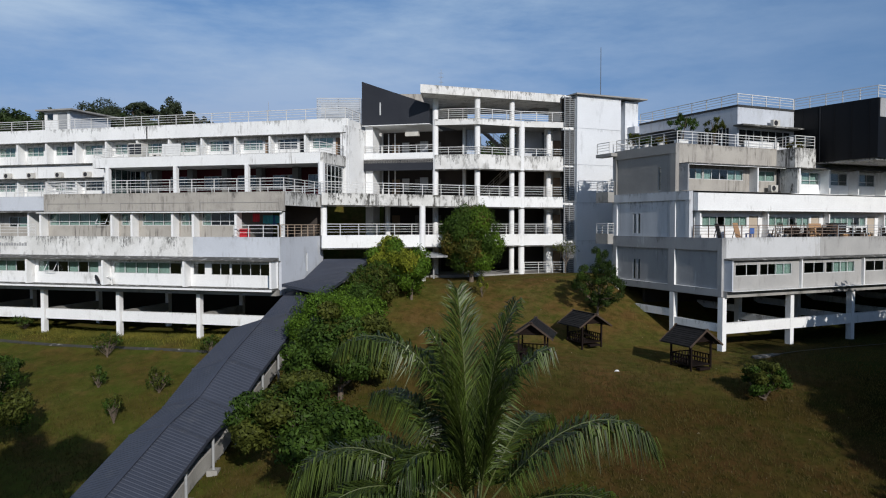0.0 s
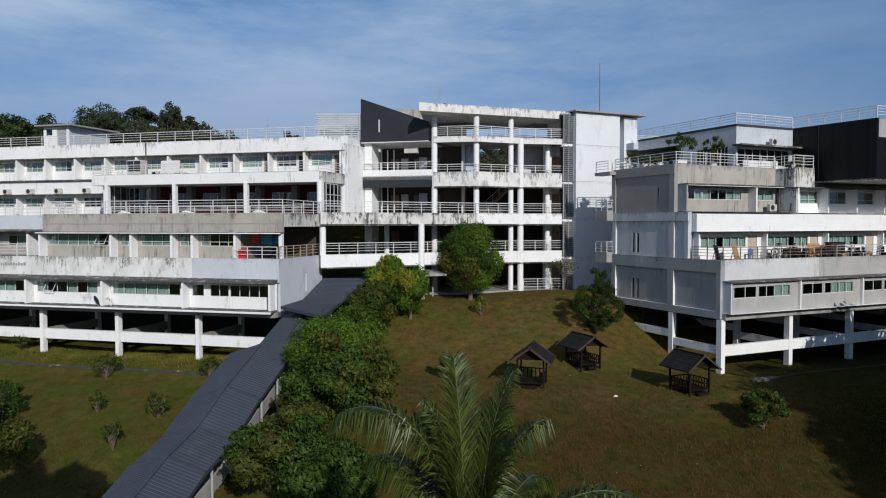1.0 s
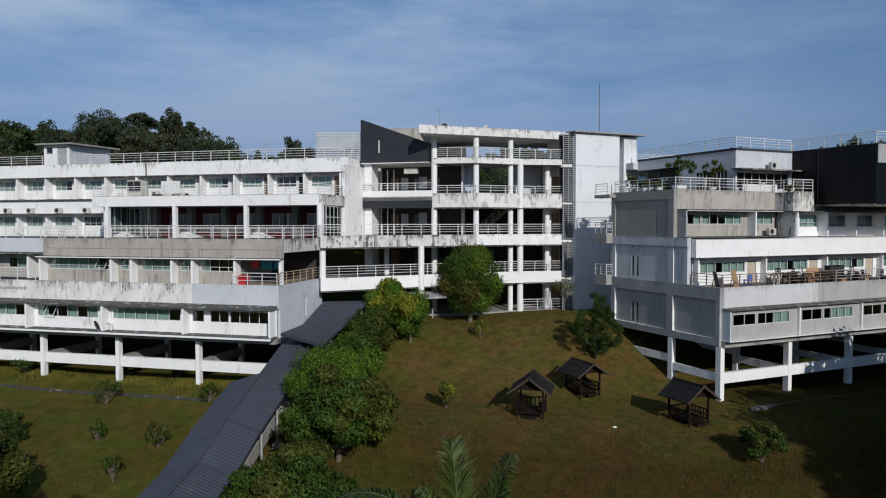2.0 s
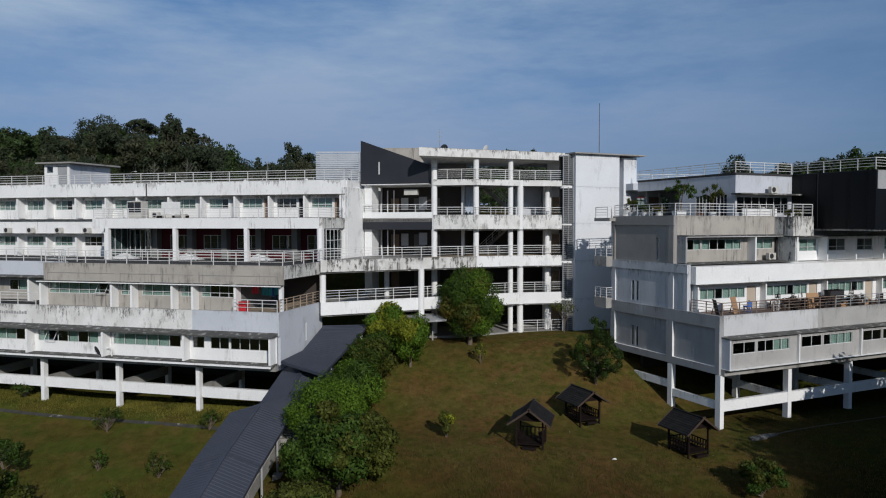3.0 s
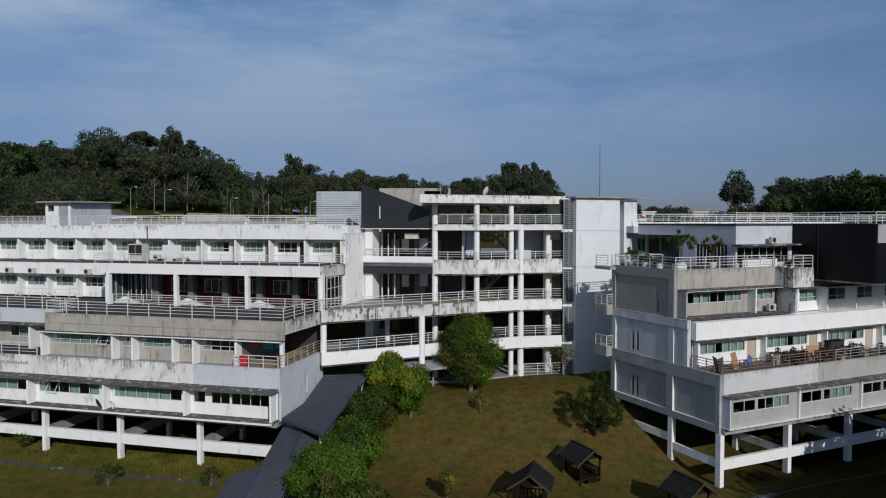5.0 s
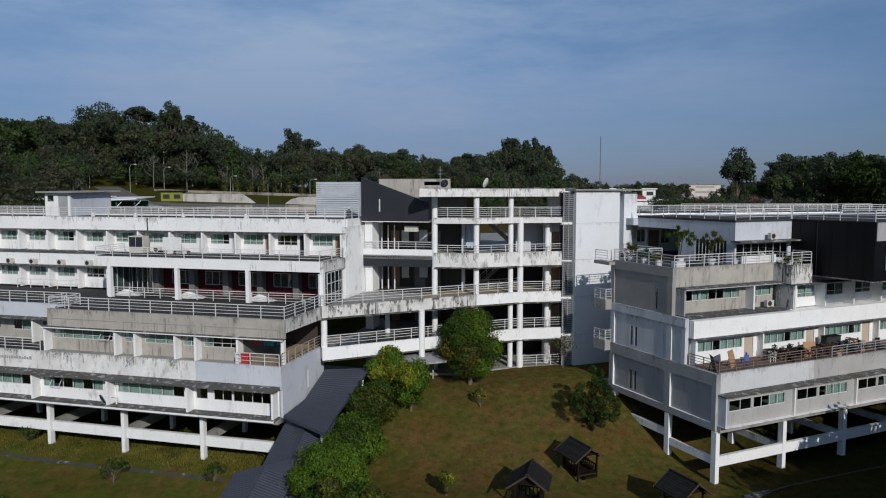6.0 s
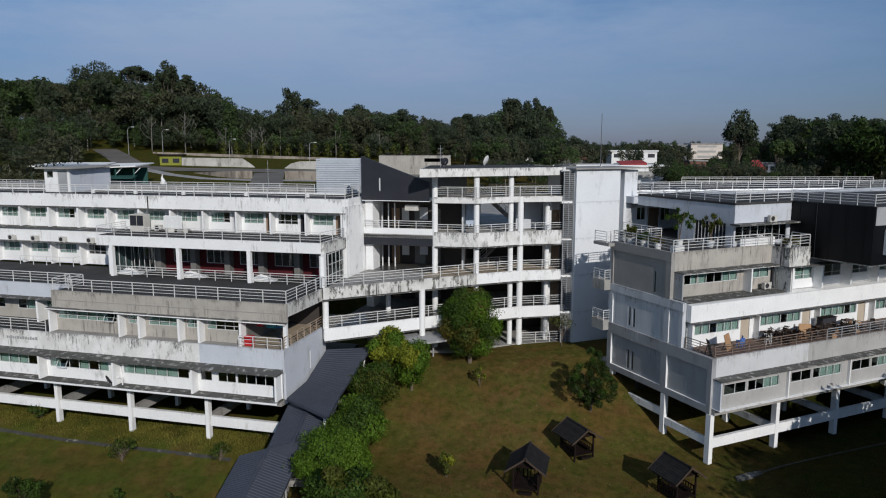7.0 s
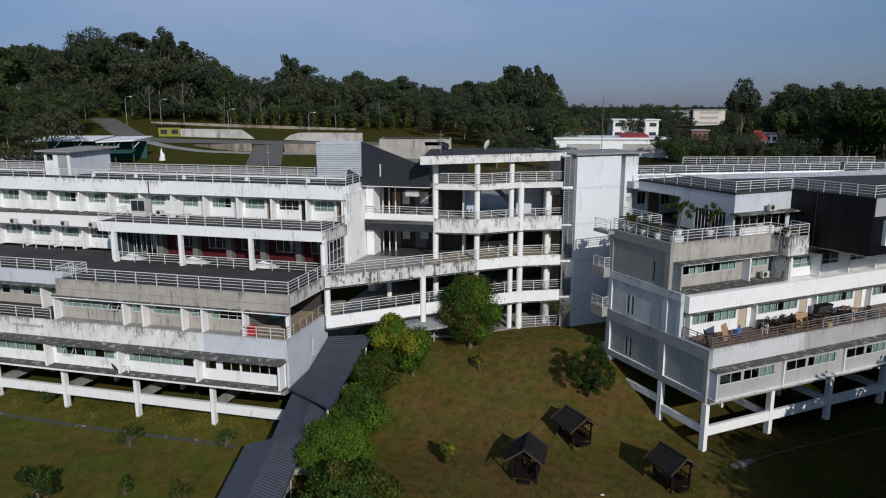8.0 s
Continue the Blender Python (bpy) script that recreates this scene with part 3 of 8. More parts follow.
def window(parent, x0, x1, z0, z1, y, panes=3, dark=(), tilted=(), m=None, blind=True, name="window"):
    """A window in a wall that faces -y: frame and mullions, panes, a drawn blind behind the panes that are not dark, a pane tilted open at the foot."""
    w, h = x1 - x0, z1 - z0
    base = pose(x0, y, z0)
    if m is not None:
        base = m @ base

    def frame_mesh():
        g = Geo()
        t = 0.05
        g.box(0, w, 0.0, 0.08, 0, t).box(0, w, 0.0, 0.08, h - t, h)
        g.box(0, t, 0.003, 0.077, t, h - t).box(w - t, w, 0.003, 0.077, t, h - t)
        return data_of("window_frame", g, FRAME)

    def mullion_mesh():
        return data_of("mullion", Geo().box(-0.025, 0.025, 0.003, 0.077, 0.05, h - 0.05), FRAME)

    win = part(name, shared(("frame", round(w, 2), round(h, 2), panes), frame_mesh), FRAME, parent, m=base)
    pw = w / panes
    if h > 1.0 and blind:
        part("transom", shared(("transom", round(w, 2)), lambda: data_of("transom", Geo().box(0.052, w - 0.052, 0.006, 0.074, -0.022, 0.022), FRAME)), FRAME, win, m=pose(0, 0, h * 0.34))
    for i in range(1, panes):
        part("mullion", shared(("mullion", round(h, 2)), mullion_mesh), FRAME, win, m=pose(i * pw, 0, 0))
    for i in range(panes):
        def pane_mesh():
            return data_of("pane", Geo().box(0.026, pw - 0.026, 0.03, 0.042, 0.052, h - 0.052), GLASS)
        def dark_mesh():
            return data_of("pane", Geo().box(0.026, pw - 0.026, 0.03, 0.042, 0.052, h - 0.052), GLASS_DARK)
        def blind_mesh():
            g = Geo()
            k = max(2, int(pw / 0.16))
            for j in range(k):
                xa = 0.03 + (pw - 0.06) * j / k
                g.box(xa, xa + (pw - 0.06) / k - 0.012, 0.16 + 0.012 * (j % 2), 0.175 + 0.012 * (j % 2), 0.03, h - 0.03)
            return data_of("blind", g, BLIND)
        at = pose(i * pw, 0, 0)
        if i in tilted:
            at = pose(i * pw, 0, h) @ pose(0, 0, 0, -32) @ pose(0, 0, -h)
        is_dark = i in dark
        p = part("pane", shared(("dark" if is_dark else "pane", round(pw, 2), round(h, 2)), dark_mesh if is_dark else pane_mesh), GLASS, win, m=at)
        p.visible_shadow = False
        if i in tilted:
            g = Geo().box(0, pw, 0.0, 0.03, 0, 0.05).box(0, pw, 0, 0.03, h - 0.05, h).box(0, 0.05, 0, 0.03, 0.05, h - 0.05).box(pw - 0.05, pw, 0, 0.03, 0.05, h - 0.05)
            part("casement", g, FRAME, win, m=at)
        if blind and not is_dark and i not in tilted:
            part("blind", shared(("blind", round(pw, 2), round(h, 2)), blind_mesh), BLIND, win, m=pose(i * pw, 0, 0))
    return win


def railing(parent, pts, height=1.05, gap=1.9, bars=3, label="", mat=None):
    """A tube rail on posts along a line of points, with lower bars between."""
    mat = mat or RAILM
    top = Geo()
    pts = [Vector(p) for p in pts]
    for a, b in zip(pts, pts[1:]):
        up = Vector((0, 0, height))
        top.beam(a + up, b + up, 0.058, 0.058)
    rail = part("railing", top, mat, parent, label)
    post = shared(("post", height, mat.name), lambda: data_of("post", Geo().box(-0.03, 0.03, -0.03, 0.03, 0, height - 0.034), mat))
    for a, b in zip(pts, pts[1:]):
        length = (b - a).length
        n = max(1, round(length / gap))
        turn = math.degrees(math.atan2(b.y - a.y, b.x - a.x))
        for i in range(n + 1):
            if i == n and b is not pts[-1]:
                continue
            p = a.lerp(b, i / n)
            part("post", post, mat, rail, m=pose(p.x, p.y, p.z, 0, 0, turn))
        for k in range(1, bars + 1):
            z = Vector((0, 0, height * k / (bars + 1) + 0.03))
            part("bar", Geo().beam(a + z, b + z, 0.036, 0.036), mat, rail)
    return rail


def ac_unit(m):
    """An outdoor air-conditioner unit with its fan grille and feet."""
    def make():
        ob = thing("air_conditioner", "cream outdoor air-conditioner unit with a round fan grille", "air conditioner", group="outdoor air conditioners")
        part("casing", Geo().box(-0.42, 0.42, -0.16, 0.16, 0.06, 0.62), ACGREY, ob)
        g = Geo()
        for r in (0.22, 0.15, 0.08):
            for k in range(12):
                a, b = 2 * math.pi * k / 12, 2 * math.pi * (k + 1) / 12
                g.beam((-0.1 + r * math.cos(a), -0.172, 0.34 + r * math.sin(a)), (-0.1 + r * math.cos(b), -0.172, 0.34 + r * math.sin(b)), 0.012, 0.02)
        part("grille", g, DARKDOOR, ob, "dark round fan grille")
        part("fan_recess", Geo().disc((-0.1, -0.1605, 0.34), (0, -1, 0), 0.23, 0.004, 18), DARKDOOR, ob)
        for x in (-0.3, 0.3):
            part("foot", Geo().box(x - 0.04, x + 0.04, -0.18, 0.18, 0, 0.06), ACGREY, ob)
        return ob
    if "ac" not in SHARED:
        SHARED["ac"] = make()
        SHARED["ac"].matrix_basis = m
        return SHARED["ac"]
    return copy_thing(SHARED["ac"], m)


# ---- plan: three blocks on two grids ----
FL = pose(-12.77, 55.97, 0, 0, 0, -14.3)
FR = pose(21.3, 53.0, 0, 0, 0, 24.4)


def left(u, v, z=0.0):
    return FL @ Vector((u, v, z))


def right(u, v, z=0.0):
    return FR @ Vector((u, v, z))


def smooth(a, b, x):
    t = np.clip((x - a) / (b - a), 0, 1)
    return t * t * (3 - 2 * t)


def ground_height(x, y):
    """The height of the land: a courtyard knoll, lawns that fall towards the valley, a plateau behind the buildings and a wooded hill."""
    x, y = np.asarray(x, float), np.asarray(y, float)
    vl = (x + 12.77) * math.sin(radians(14.3)) + (y - 55.97) * math.cos(radians(14.3))
    lawn_left = -4.35 + 0.25 * np.minimum(vl + 1.2, 0) - 0.45 * smooth(-1.5, -3.5, vl)
    yy = y - 0.45 * np.maximum(x - 12, 0)
    fall = np.logaddexp(0, (45 - y) / 1.5) * 1.5
    lawn_right = -4.6 - 0.31 * fall + 4.6 * smooth(51.5, 67.5, yy)
    w = smooth(-13, -5, x)
    z = lawn_left * (1 - w) + lawn_right * w
    z = np.maximum(z, -13.5 - 0.02 * np.maximum(15 - y, 0))
    z = np.maximum(z, -30)
    plateau = 11.2 + (5.5 - 3.6 * smooth(0, 60, x)) * smooth(105, 210, y) + 13.5 * np.exp(-((x + 145) / 72) ** 2 - ((y - 285) / 75) ** 2) + 3 * np.exp(-((x - 150) / 60) ** 2 - ((y - 260) / 80) ** 2)
    b = smooth(91, 98, y)
    return z * (1 - b) + plateau * b + 0.25 * np.sin(x * 0.21 + 1.3) * np.sin(y * 0.17) * (1 - b)


def ground_at(x, y):
    return float(ground_height(x, y))


# ---- ground ----
def build_ground():
    xs = np.concatenate([-np.geomspace(4000, 62, 26), np.arange(-60, 60.1, 1.0), np.geomspace(62, 4000, 26)])
    ys = np.concatenate([-np.geomspace(3000, 6, 14), np.arange(-4, 110.1, 1.0), np.geomspace(112, 4500, 46)])
    gx, gy = np.meshgrid(xs, ys)
    gz = ground_height(gx, gy)
    nx, ny = len(xs), len(ys)
    verts = np.stack([gx.ravel(), gy.ravel(), gz.ravel()], 1)
    i = np.arange(nx * ny).reshape(ny, nx)
    faces = np.stack([i[:-1, :-1].ravel(), i[:-1, 1:].ravel(), i[1:, 1:].ravel(), i[1:, :-1].ravel()], 1)
    me = bpy.data.meshes.new("ground")
    me.from_pydata(verts.tolist(), [], faces.tolist())
    me.polygons.foreach_set("use_smooth", [True] * len(me.polygons))
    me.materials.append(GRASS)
    tagged(new("ground", me), "sloping lawn of rough green and brown grass round the buildings", "ground", kind="structure")


build_ground()

# ---- left wing, in its own axes: x along the front, y to the back, right-hand end at x = 0 ----
END = -53.9


def build_left_wing():
    wing = thing("office_wing", "long white weathered office wing with stepped terraces and railings", "building", FL)
    # undercroft: columns, tie beam, cross beams, soffit slab, retaining wall
    for k in range(7):
        u = -7.25 - 7.7 * k
        for v in (-0.6, 6.0):
            z = min(ground_at(*left(u, v)[:2]), -3.0) - 0.4
            part("column", Geo().box(u - 0.17, u + 0.17, v - 0.24, v + 0.24, z, -0.64), WHITE_CLEAN, wing)
        part("cross_beam", Geo().box(u - 0.22, u + 0.22, -0.28, 5.68, -3.05, -2.32), CONCRETE, wing)
        part("tie_beam", Geo().box(u + 0.295, u + 7.405 if k else 0.0, -0.72, -0.42, -3.17, -2.3), WHITE_CLEAN, wing)
    part("soffit_slab", Geo().box(END, 0.0, -1.25, 16, -0.62, -0.17), CONCRETE, wing)
    part("retaining_wall", Geo().box(END, 0.1, 12.0, 12.3, -5, -0.63), UNDERCROFT_DARK, wing)
    # lowest floor: a row of window boxes
    holes, wins = [], []
    spans = [(-7.6, -0.3, [(0.0, 1.1, 1), (1.65, 3.35, 2), (3.45, 6.9, 4)]), (-15.3, -7.9, [(0.1, 6.6, 6)]), (-23.0, -15.6, [(0.1, 6.3, 6)]), (-30.7, -23.3, [(0.1, 6.5, 6)]),
             (-38.4, -31.0, [(0.1, 6.5, 6)]), (-46.1, -38.7, [(0.1, 6.5, 6)]), (-53.8, -46.4, [(0.1, 6.5, 6)])]
    for s, (a, b, list_) in enumerate(spans):
        for (p, q, n) in list_:
            holes.append((a + p, a + q, 0.92, 1.88))
            wins.append((a + p, a + q, n, s))
    part("wall", wall_with_holes(Geo(), END, -0.05, -0.95, -0.80, -0.1, 2.1, holes), WHITE, wing)
    for p, q, n, s in wins:
        dark = {0: range(n), 2: (2, 4)}.get(s, (n - 1,) if s % 2 else (1,))
        window(wing, p, q, 0.92, 1.88, -0.93, n, dark=tuple(dark), tilted=(1,) if s == 2 else ())
    for k in range(8):
        u = -0.2 - 7.7 * k
        part("fin", Geo().box(u - 0.09, u + 0.09, -1.84, -0.952, -0.02, 2.1), WHITE_CLEAN, wing)
    part("canopy_ledge", Geo().prism([(END, -1.95), (0.0, -1.95), (0.0, -0.805), (END, -0.805)], [2.103, 2.103, 2.103, 2.103], [2.17, 2.17, 2.38, 2.38]), LEDGE, wing, "stained dark ledge")
    part("sill_ledge", Geo().prism([(END, -2.0), (0.0, -2.0), (0.0, -0.955), (END, -0.955)], [-0.17] * 4, [-0.10, -0.10, -0.022, -0.022]), LEDGE, wing, "stained dark ledge")
    part("sill_edge", Geo().box(END, 0.0, -2.05, -2.003, -0.24, -0.09), WHITE_CLEAN, wing)
    # parapet of the first floor and the blank end wall with its slot window
    part("parapet", Geo().box(END, -7.7, -0.80, -0.6, 2.103, 4.0), MOULDY, wing)
    part("parapet", Geo().box(-7.695, 0.12, -0.80, -0.6, 2.12, 4.0), GREYWHITE, wing, "freshly painted pale grey parapet")
    end = Geo()
    wall_with_holes(end, -0.6, 7.4, -0.12, 0.12, -0.62, 3.98, [(3.9, 4.2, 1.0, 2.6)])
    turn = pose(0, 0, 0, 0, 0, 90)
    part("end_wall", end, GREYWHITE, wing, "pale blue-grey end wall with a slot window", m=turn)
    window(wing, 3.9, 4.2, 1.0, 2.6, -0.05, 1, dark=(0,), m=turn, blind=False)
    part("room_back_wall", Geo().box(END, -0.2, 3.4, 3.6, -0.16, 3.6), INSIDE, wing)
    part("floor_slab", Geo().box(END, 0.0, -0.595, 12.4, 3.62, 3.84), CONCRETE, wing)
    part("floor_tiles", Geo().box(-4.1, 0.0, -0.59, 8.0, 3.842, 3.862), TILE, wing, "tan tiled terrace floor")
    # first floor: raw render wall, white fins, thin ledge
    holes, wins = [], []
    for p, q, n in ((-23.2, -16.9, 6), (-15.7, -14.2, 2), (-13.6, -10.5, 3), (-9.8, -8.3, 2), (-7.8, -4.4, 4)):
        holes.append((p, q, 4.92, 5.98))
        wins.append((p, q, n))
    part("wall", wall_with_holes(Geo(), -23.4, -4.2, 0.7, 0.9, 3.845, 6.08, holes), BEIGE, wing)
    for j, (p, q, n) in enumerate(wins):
        window(wing, p, q, 4.92, 5.98, 0.72, n, dark=(1, 2, 3) if j == 4 else (), tilted=(5,) if j == 0 else ())
    for u in (-23.4, -16.05, -14.05, -10.1, -8.15, -4.2):
        part("fin", Geo().box(u - 0.1, u + 0.1, -0.12, 0.695, 3.845, 6.0), WHITE_CLEAN, wing)
    part("canopy_ledge", Geo().prism([(-23.6, -0.32), (0.05, -0.32), (0.05, -0.003), (-23.6, -0.003)], [6.003] * 4, [6.04, 6.04, 6.12, 6.12]), LEDGE, wing, "stained dark ledge")
    part("ledge_edge", Geo().box(-23.6, 0.05, -0.37, -0.323, 5.98, 6.06), WHITE_CLEAN, wing)
    part("fascia", Geo().box(-23.1, 0.05, 0.0, 0.25, 6.085, 7.66), BEIGE, wing, "raw beige fascia with a groove")
    for a, b in ((-22.7, -15.8), (-15.2, -8.1), (-7.5, -0.5)):
        part("groove_trim", Geo().box(a, b, -0.03, -0.003, 6.78, 6.83), TAUPE, wing)
        part("groove_trim", Geo().box(a, a + 0.05, -0.03, -0.003, 6.13, 6.775), TAUPE, wing)
    part("end_fascia", Geo().prism([(-0.2, 0.255), (0.05, 0.255), (0.35, 7.6), (0.1, 7.6)], 6.55, 7.64), STAINED, wing, "white fascia with black mould")
    part("corner_post", Geo().box(-0.28, 0.02, -0.05, 0.25, 4.0, 6.0), WHITE_CLEAN, wing)
    part("terrace_deck", Geo().box(-23.1, -0.2, 0.255, 12.4, 7.1, 7.52), DECK, wing, "dark roof felt terrace")
    part("wall", Geo().box(-4.3, -4.1, 0.905, 6.0, 3.865, 7.08), INSIDE, wing)
    part("wall", Geo().box(-4.09, -0.3, 7.9, 8.1, 3.865, 7.08), BROWNWALL, wing)
    railing(wing, [(-4.0, -0.68, 4.0), (-0.1, -0.68, 4.0)], 0.95, 1.3, 2)
    railing(wing, [(0.0, -0.5, 3.98), (0.0, 7.0, 3.98)], 1.0, 1.25, 3, "pale railing browned by rust", mat=PALERUST)
    # far left: balcony set back under a pale fascia
    holes = [(u, u + 6.2, 4.75, 5.75) for u in (-30.6, -38.3, -46.0)]
    part("wall", wall_with_holes(Geo(), END, -23.52, 3.6, 3.8, 3.845, 6.28, holes), BEIGE, wing)
    for h in holes:
        window(wing, h[0], h[1], h[2], h[3], 3.62, 6, dark=(0, 5))
    for u in (-27.2, -34.9, -42.6, -50.3):
        part("fin", Geo().box(u - 0.1, u + 0.1, 2.4, 3.595, 3.845, 6.1), WHITE_CLEAN, wing)
    part("fascia", Geo().box(END, -23.105, 2.6, 2.85, 6.285, 7.6), GREYWHITE, wing, "pale grey fascia")
    part("canopy_ledge", Geo().prism([(END, 2.0), (-23.62, 2.0), (-23.62, 2.597), (END, 2.597)], [6.11] * 4, [6.15, 6.15, 6.3, 6.3]), LEDGE, wing)
    part("terrace_deck", Geo().box(END, -23.105, 2.855, 12.4, 7.1, 7.5), DECK, wing)
    part("balcony_felt", Geo().box(END, -23.52, -0.59, 3.59, 3.843, 3.86), DECK, wing)
    railing(wing, [(END, -0.7, 4.0), (-23.3, -0.7, 4.0)], 1.05, 1.95, 3)
    railing(wing, [(END, 2.75, 7.6), (-22.0, 2.75, 7.6), (-22.0, 0.9, 7.6)], 1.05, 1.95, 3)
    railing(wing, [(-22.95, 2.2, 7.66), (-22.95, 0.12, 7.66), (0.0, 0.12, 7.66), (0.2, 7.4, 7.66)], 1.08, 2.05, 3)
    # second floor: red wall behind columns, glass at both ends
    part("wall", wall_with_holes(Geo(), -20.0, -0.3, 12.1, 12.3, 7.525, 10.6, [(u, u + 2.4, 8.5, 9.9) for u in (-18.9, -15.0, -11.2, -7.3, -3.5)]), RED, wing, "dark red wall")
    for u in (-18.9, -15.0, -11.2, -7.3, -3.5):
        window(wing, u, u + 2.4, 8.5, 9.9, 12.13, 3, dark=(0, 1, 2), blind=False)
    for u in (-20.2, -16.1, -12.2, -8.4, -4.5, -0.6):
        part("pier", Geo().box(u - 0.3, u + 0.3, 11.3, 12.09, 7.525, 10.6), INSIDE, wing)
    window(wing, -22.9, -20.4, 7.6, 10.5, 11.0, 4, dark=(0, 1, 2, 3), blind=False, name="glazed_screen")
    for u in (-0.2, -7.8, -15.45, -23.1):
        part("column", Geo().box(u - 0.18, u + 0.18, 7.9, 8.3, 7.525, 10.6), WHITE_CLEAN, wing)
    for a, b in ((-22.8, -15.75), (-15.15, -8.1), (-7.5, -0.5)):
        railing(wing, [(a, 8.2, 7.525), (b, 8.2, 7.525)], 1.0, 1.75, 3)
    sc = part("glazed_screen", Geo().box(0.0, 0.11, 8.5, 12.2, 7.62, 7.7), FRAME, wing)
    for i in range(5):
        y = 8.55 + i * 0.9
        part("mullion", Geo().box(0.02, 0.09, y - 0.03, y + 0.03, 7.703, 10.55), FRAME, sc)
    for z in (8.5, 9.5, 10.5):
        part("transom", Geo().box(0.03, 0.08, 8.55, 12.15, z - 0.03, z + 0.03), FRAME, sc)
    for i in range(4):
        part("pane", Geo().box(0.05, 0.06, 8.6 + i * 0.9, 9.42 + i * 0.9, 7.7, 10.5), GLASS_DARK, sc)
    part("terrace_slab", Geo().box(-24.8, -0.35, 7.95, 12.45, 10.603, 11.6), WHITE_CLEAN, wing)
    part("terrace_slab_end", Geo().prism([(-0.345, 7.95), (-0.1, 8.1), (0.3, 12.45), (-0.345, 12.45)], 10.6, 11.6), STAINED, wing)
    part("terrace_felt", Geo().box(-24.6, -0.5, 8.15, 13.55, 11.603, 11.64), DECK, wing)
    railing(wing, [(-24.7, 12.3, 11.6), (-24.7, 8.05, 11.6), (-0.45, 8.05, 11.6), (0.15, 12.3, 11.6)], 0.95, 2.0, 3)
    # second floor to the far left: plain bays with a band above
    fins = [-0.2 - 3.84 * k for k in range(15)]
    low = [f for f in fins if f < -23]
    holes = [(b + 0.35, b + 2.6, 8.65, 9.68) for b in low[1:]]
    part("wall", wall_with_holes(Geo(), END, -23.5, 13.4, 13.6, 7.525, 10.0, holes), WHITE_CLEAN, wing)
    for j, h in enumerate(holes):
        window(wing, *h, 13.43, 3, dark=(0, 1, 2) if j == 1 else ())
    for f in low:
        part("fin", Geo().box(f - 0.09, f + 0.09, 12.5, 13.395, 7.525, 10.0), WHITE_CLEAN, wing)
    part("wall", Geo().box(-24.0, -23.6, 8.6, 13.39, 7.53, 10.59), WHITE_CLEAN, wing)
    side_glass = part("glazed_screen", Geo().box(-23.595, -23.55, 8.62, 13.35, 7.54, 10.58), GLASS_DARK, wing)
    for i in range(6):
        part("mullion", Geo().box(-23.548, -23.50, 8.65 + i * 0.92, 8.71 + i * 0.92, 7.54, 10.58), FRAME, side_glass)
    part("band", Geo().box(END, -24.805, 12.5, 13.3, 10.003, 11.45), WHITE_CLEAN, wing)
    part("ledge", Geo().box(END, -24.805, 11.9, 12.497, 9.95, 10.02), LEDGE, wing)
    part("ledge", Geo().box(END, -24.805, 12.2, 13.55, 11.453, 11.56), LEDGE, wing)
    railing(wing, [(-38.0, 11.5, 7.52), (-31.0, 11.5, 7.52), (-31.0, 13.2, 7.52)], 0.95, 1.9, 1)
    # top floor: recessed bays, doors and windows
    holes, wins, doors = [], [], []
    for k, (r, l) in enumerate(zip(fins, fins[1:])):
        holes.append((l + 0.35, l + 2.55, 12.58, 13.62))
        wins.append((l + 0.35, l + 2.55, k))
        if k < 6:
            holes.append((l + 2.8, l + 3.6, 11.64, 13.6))
            doors.append((l + 2.8, l + 3.6, k))
    part("wall", wall_with_holes(Geo(), END, -0.05, 13.56, 13.76, 11.57, 13.9, holes), WHITE, wing)
    for p, q, k in wins:
        window(wing, p, q, 12.58, 13.62, 13.59, 3, dark=(0, 1, 2) if k in (1, 12) else ((2,) if k in (3, 8) else ()))
    for p, q, k in doors:
        part("door", Geo().box(p + 0.02, q - 0.02, 13.60, 13.65, 11.645, 13.58), DARKDOOR if k == 1 else (DOORW if k in (0, 2) else FRAME), wing)
    for f in fins:
        part("fin", Geo().box(f - 0.09, f + 0.09, 12.52, 13.555, 11.645, 13.9), WHITE_CLEAN, wing)
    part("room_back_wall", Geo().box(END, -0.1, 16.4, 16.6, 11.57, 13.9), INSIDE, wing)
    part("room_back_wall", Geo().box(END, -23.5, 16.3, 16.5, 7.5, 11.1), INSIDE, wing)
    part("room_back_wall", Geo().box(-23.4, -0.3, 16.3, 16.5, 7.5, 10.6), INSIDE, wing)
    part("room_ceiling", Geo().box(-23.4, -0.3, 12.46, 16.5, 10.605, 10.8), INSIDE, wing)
    part("floor_slab", Geo().box(END, -0.1, 13.77, 24, 11.1, 11.56), CONCRETE, wing)
    part("parapet", Geo().box(END, 0.30, 12.5, 12.75, 13.905, 15.32), WHITE, wing)
    part("drip_ledge", Geo().box(END, 0.32, 12.44, 12.497, 13.86, 13.95), LEDGE, wing)
    part("end_parapet", Geo().box(0.05, 0.38, 12.755, 24, 14.6, 15.32), WHITE, wing)
    part("end_wall", Geo().prism([(-0.02, 12.46), (0.34, 12.46), (0.72, 16.1), (0.72, 24), (-0.02, 24)], 7.53, 14.595), WHITE, wing, "streaked white end wall")
    part("downpipe", Geo().tube([(0.42, 12.9, 7.6), (0.42, 12.9, 15.4)], [0.05, 0.05], 8), FRAME, wing)
    part("roof_slab", Geo().box(END, 0.04, 12.755, 24, 13.905, 15.2), CONCRETE, wing)
    part("roof_felt", Geo().box(END, 0.04, 12.755, 24, 15.203, 15.24), DECK, wing, "dark flat roof")
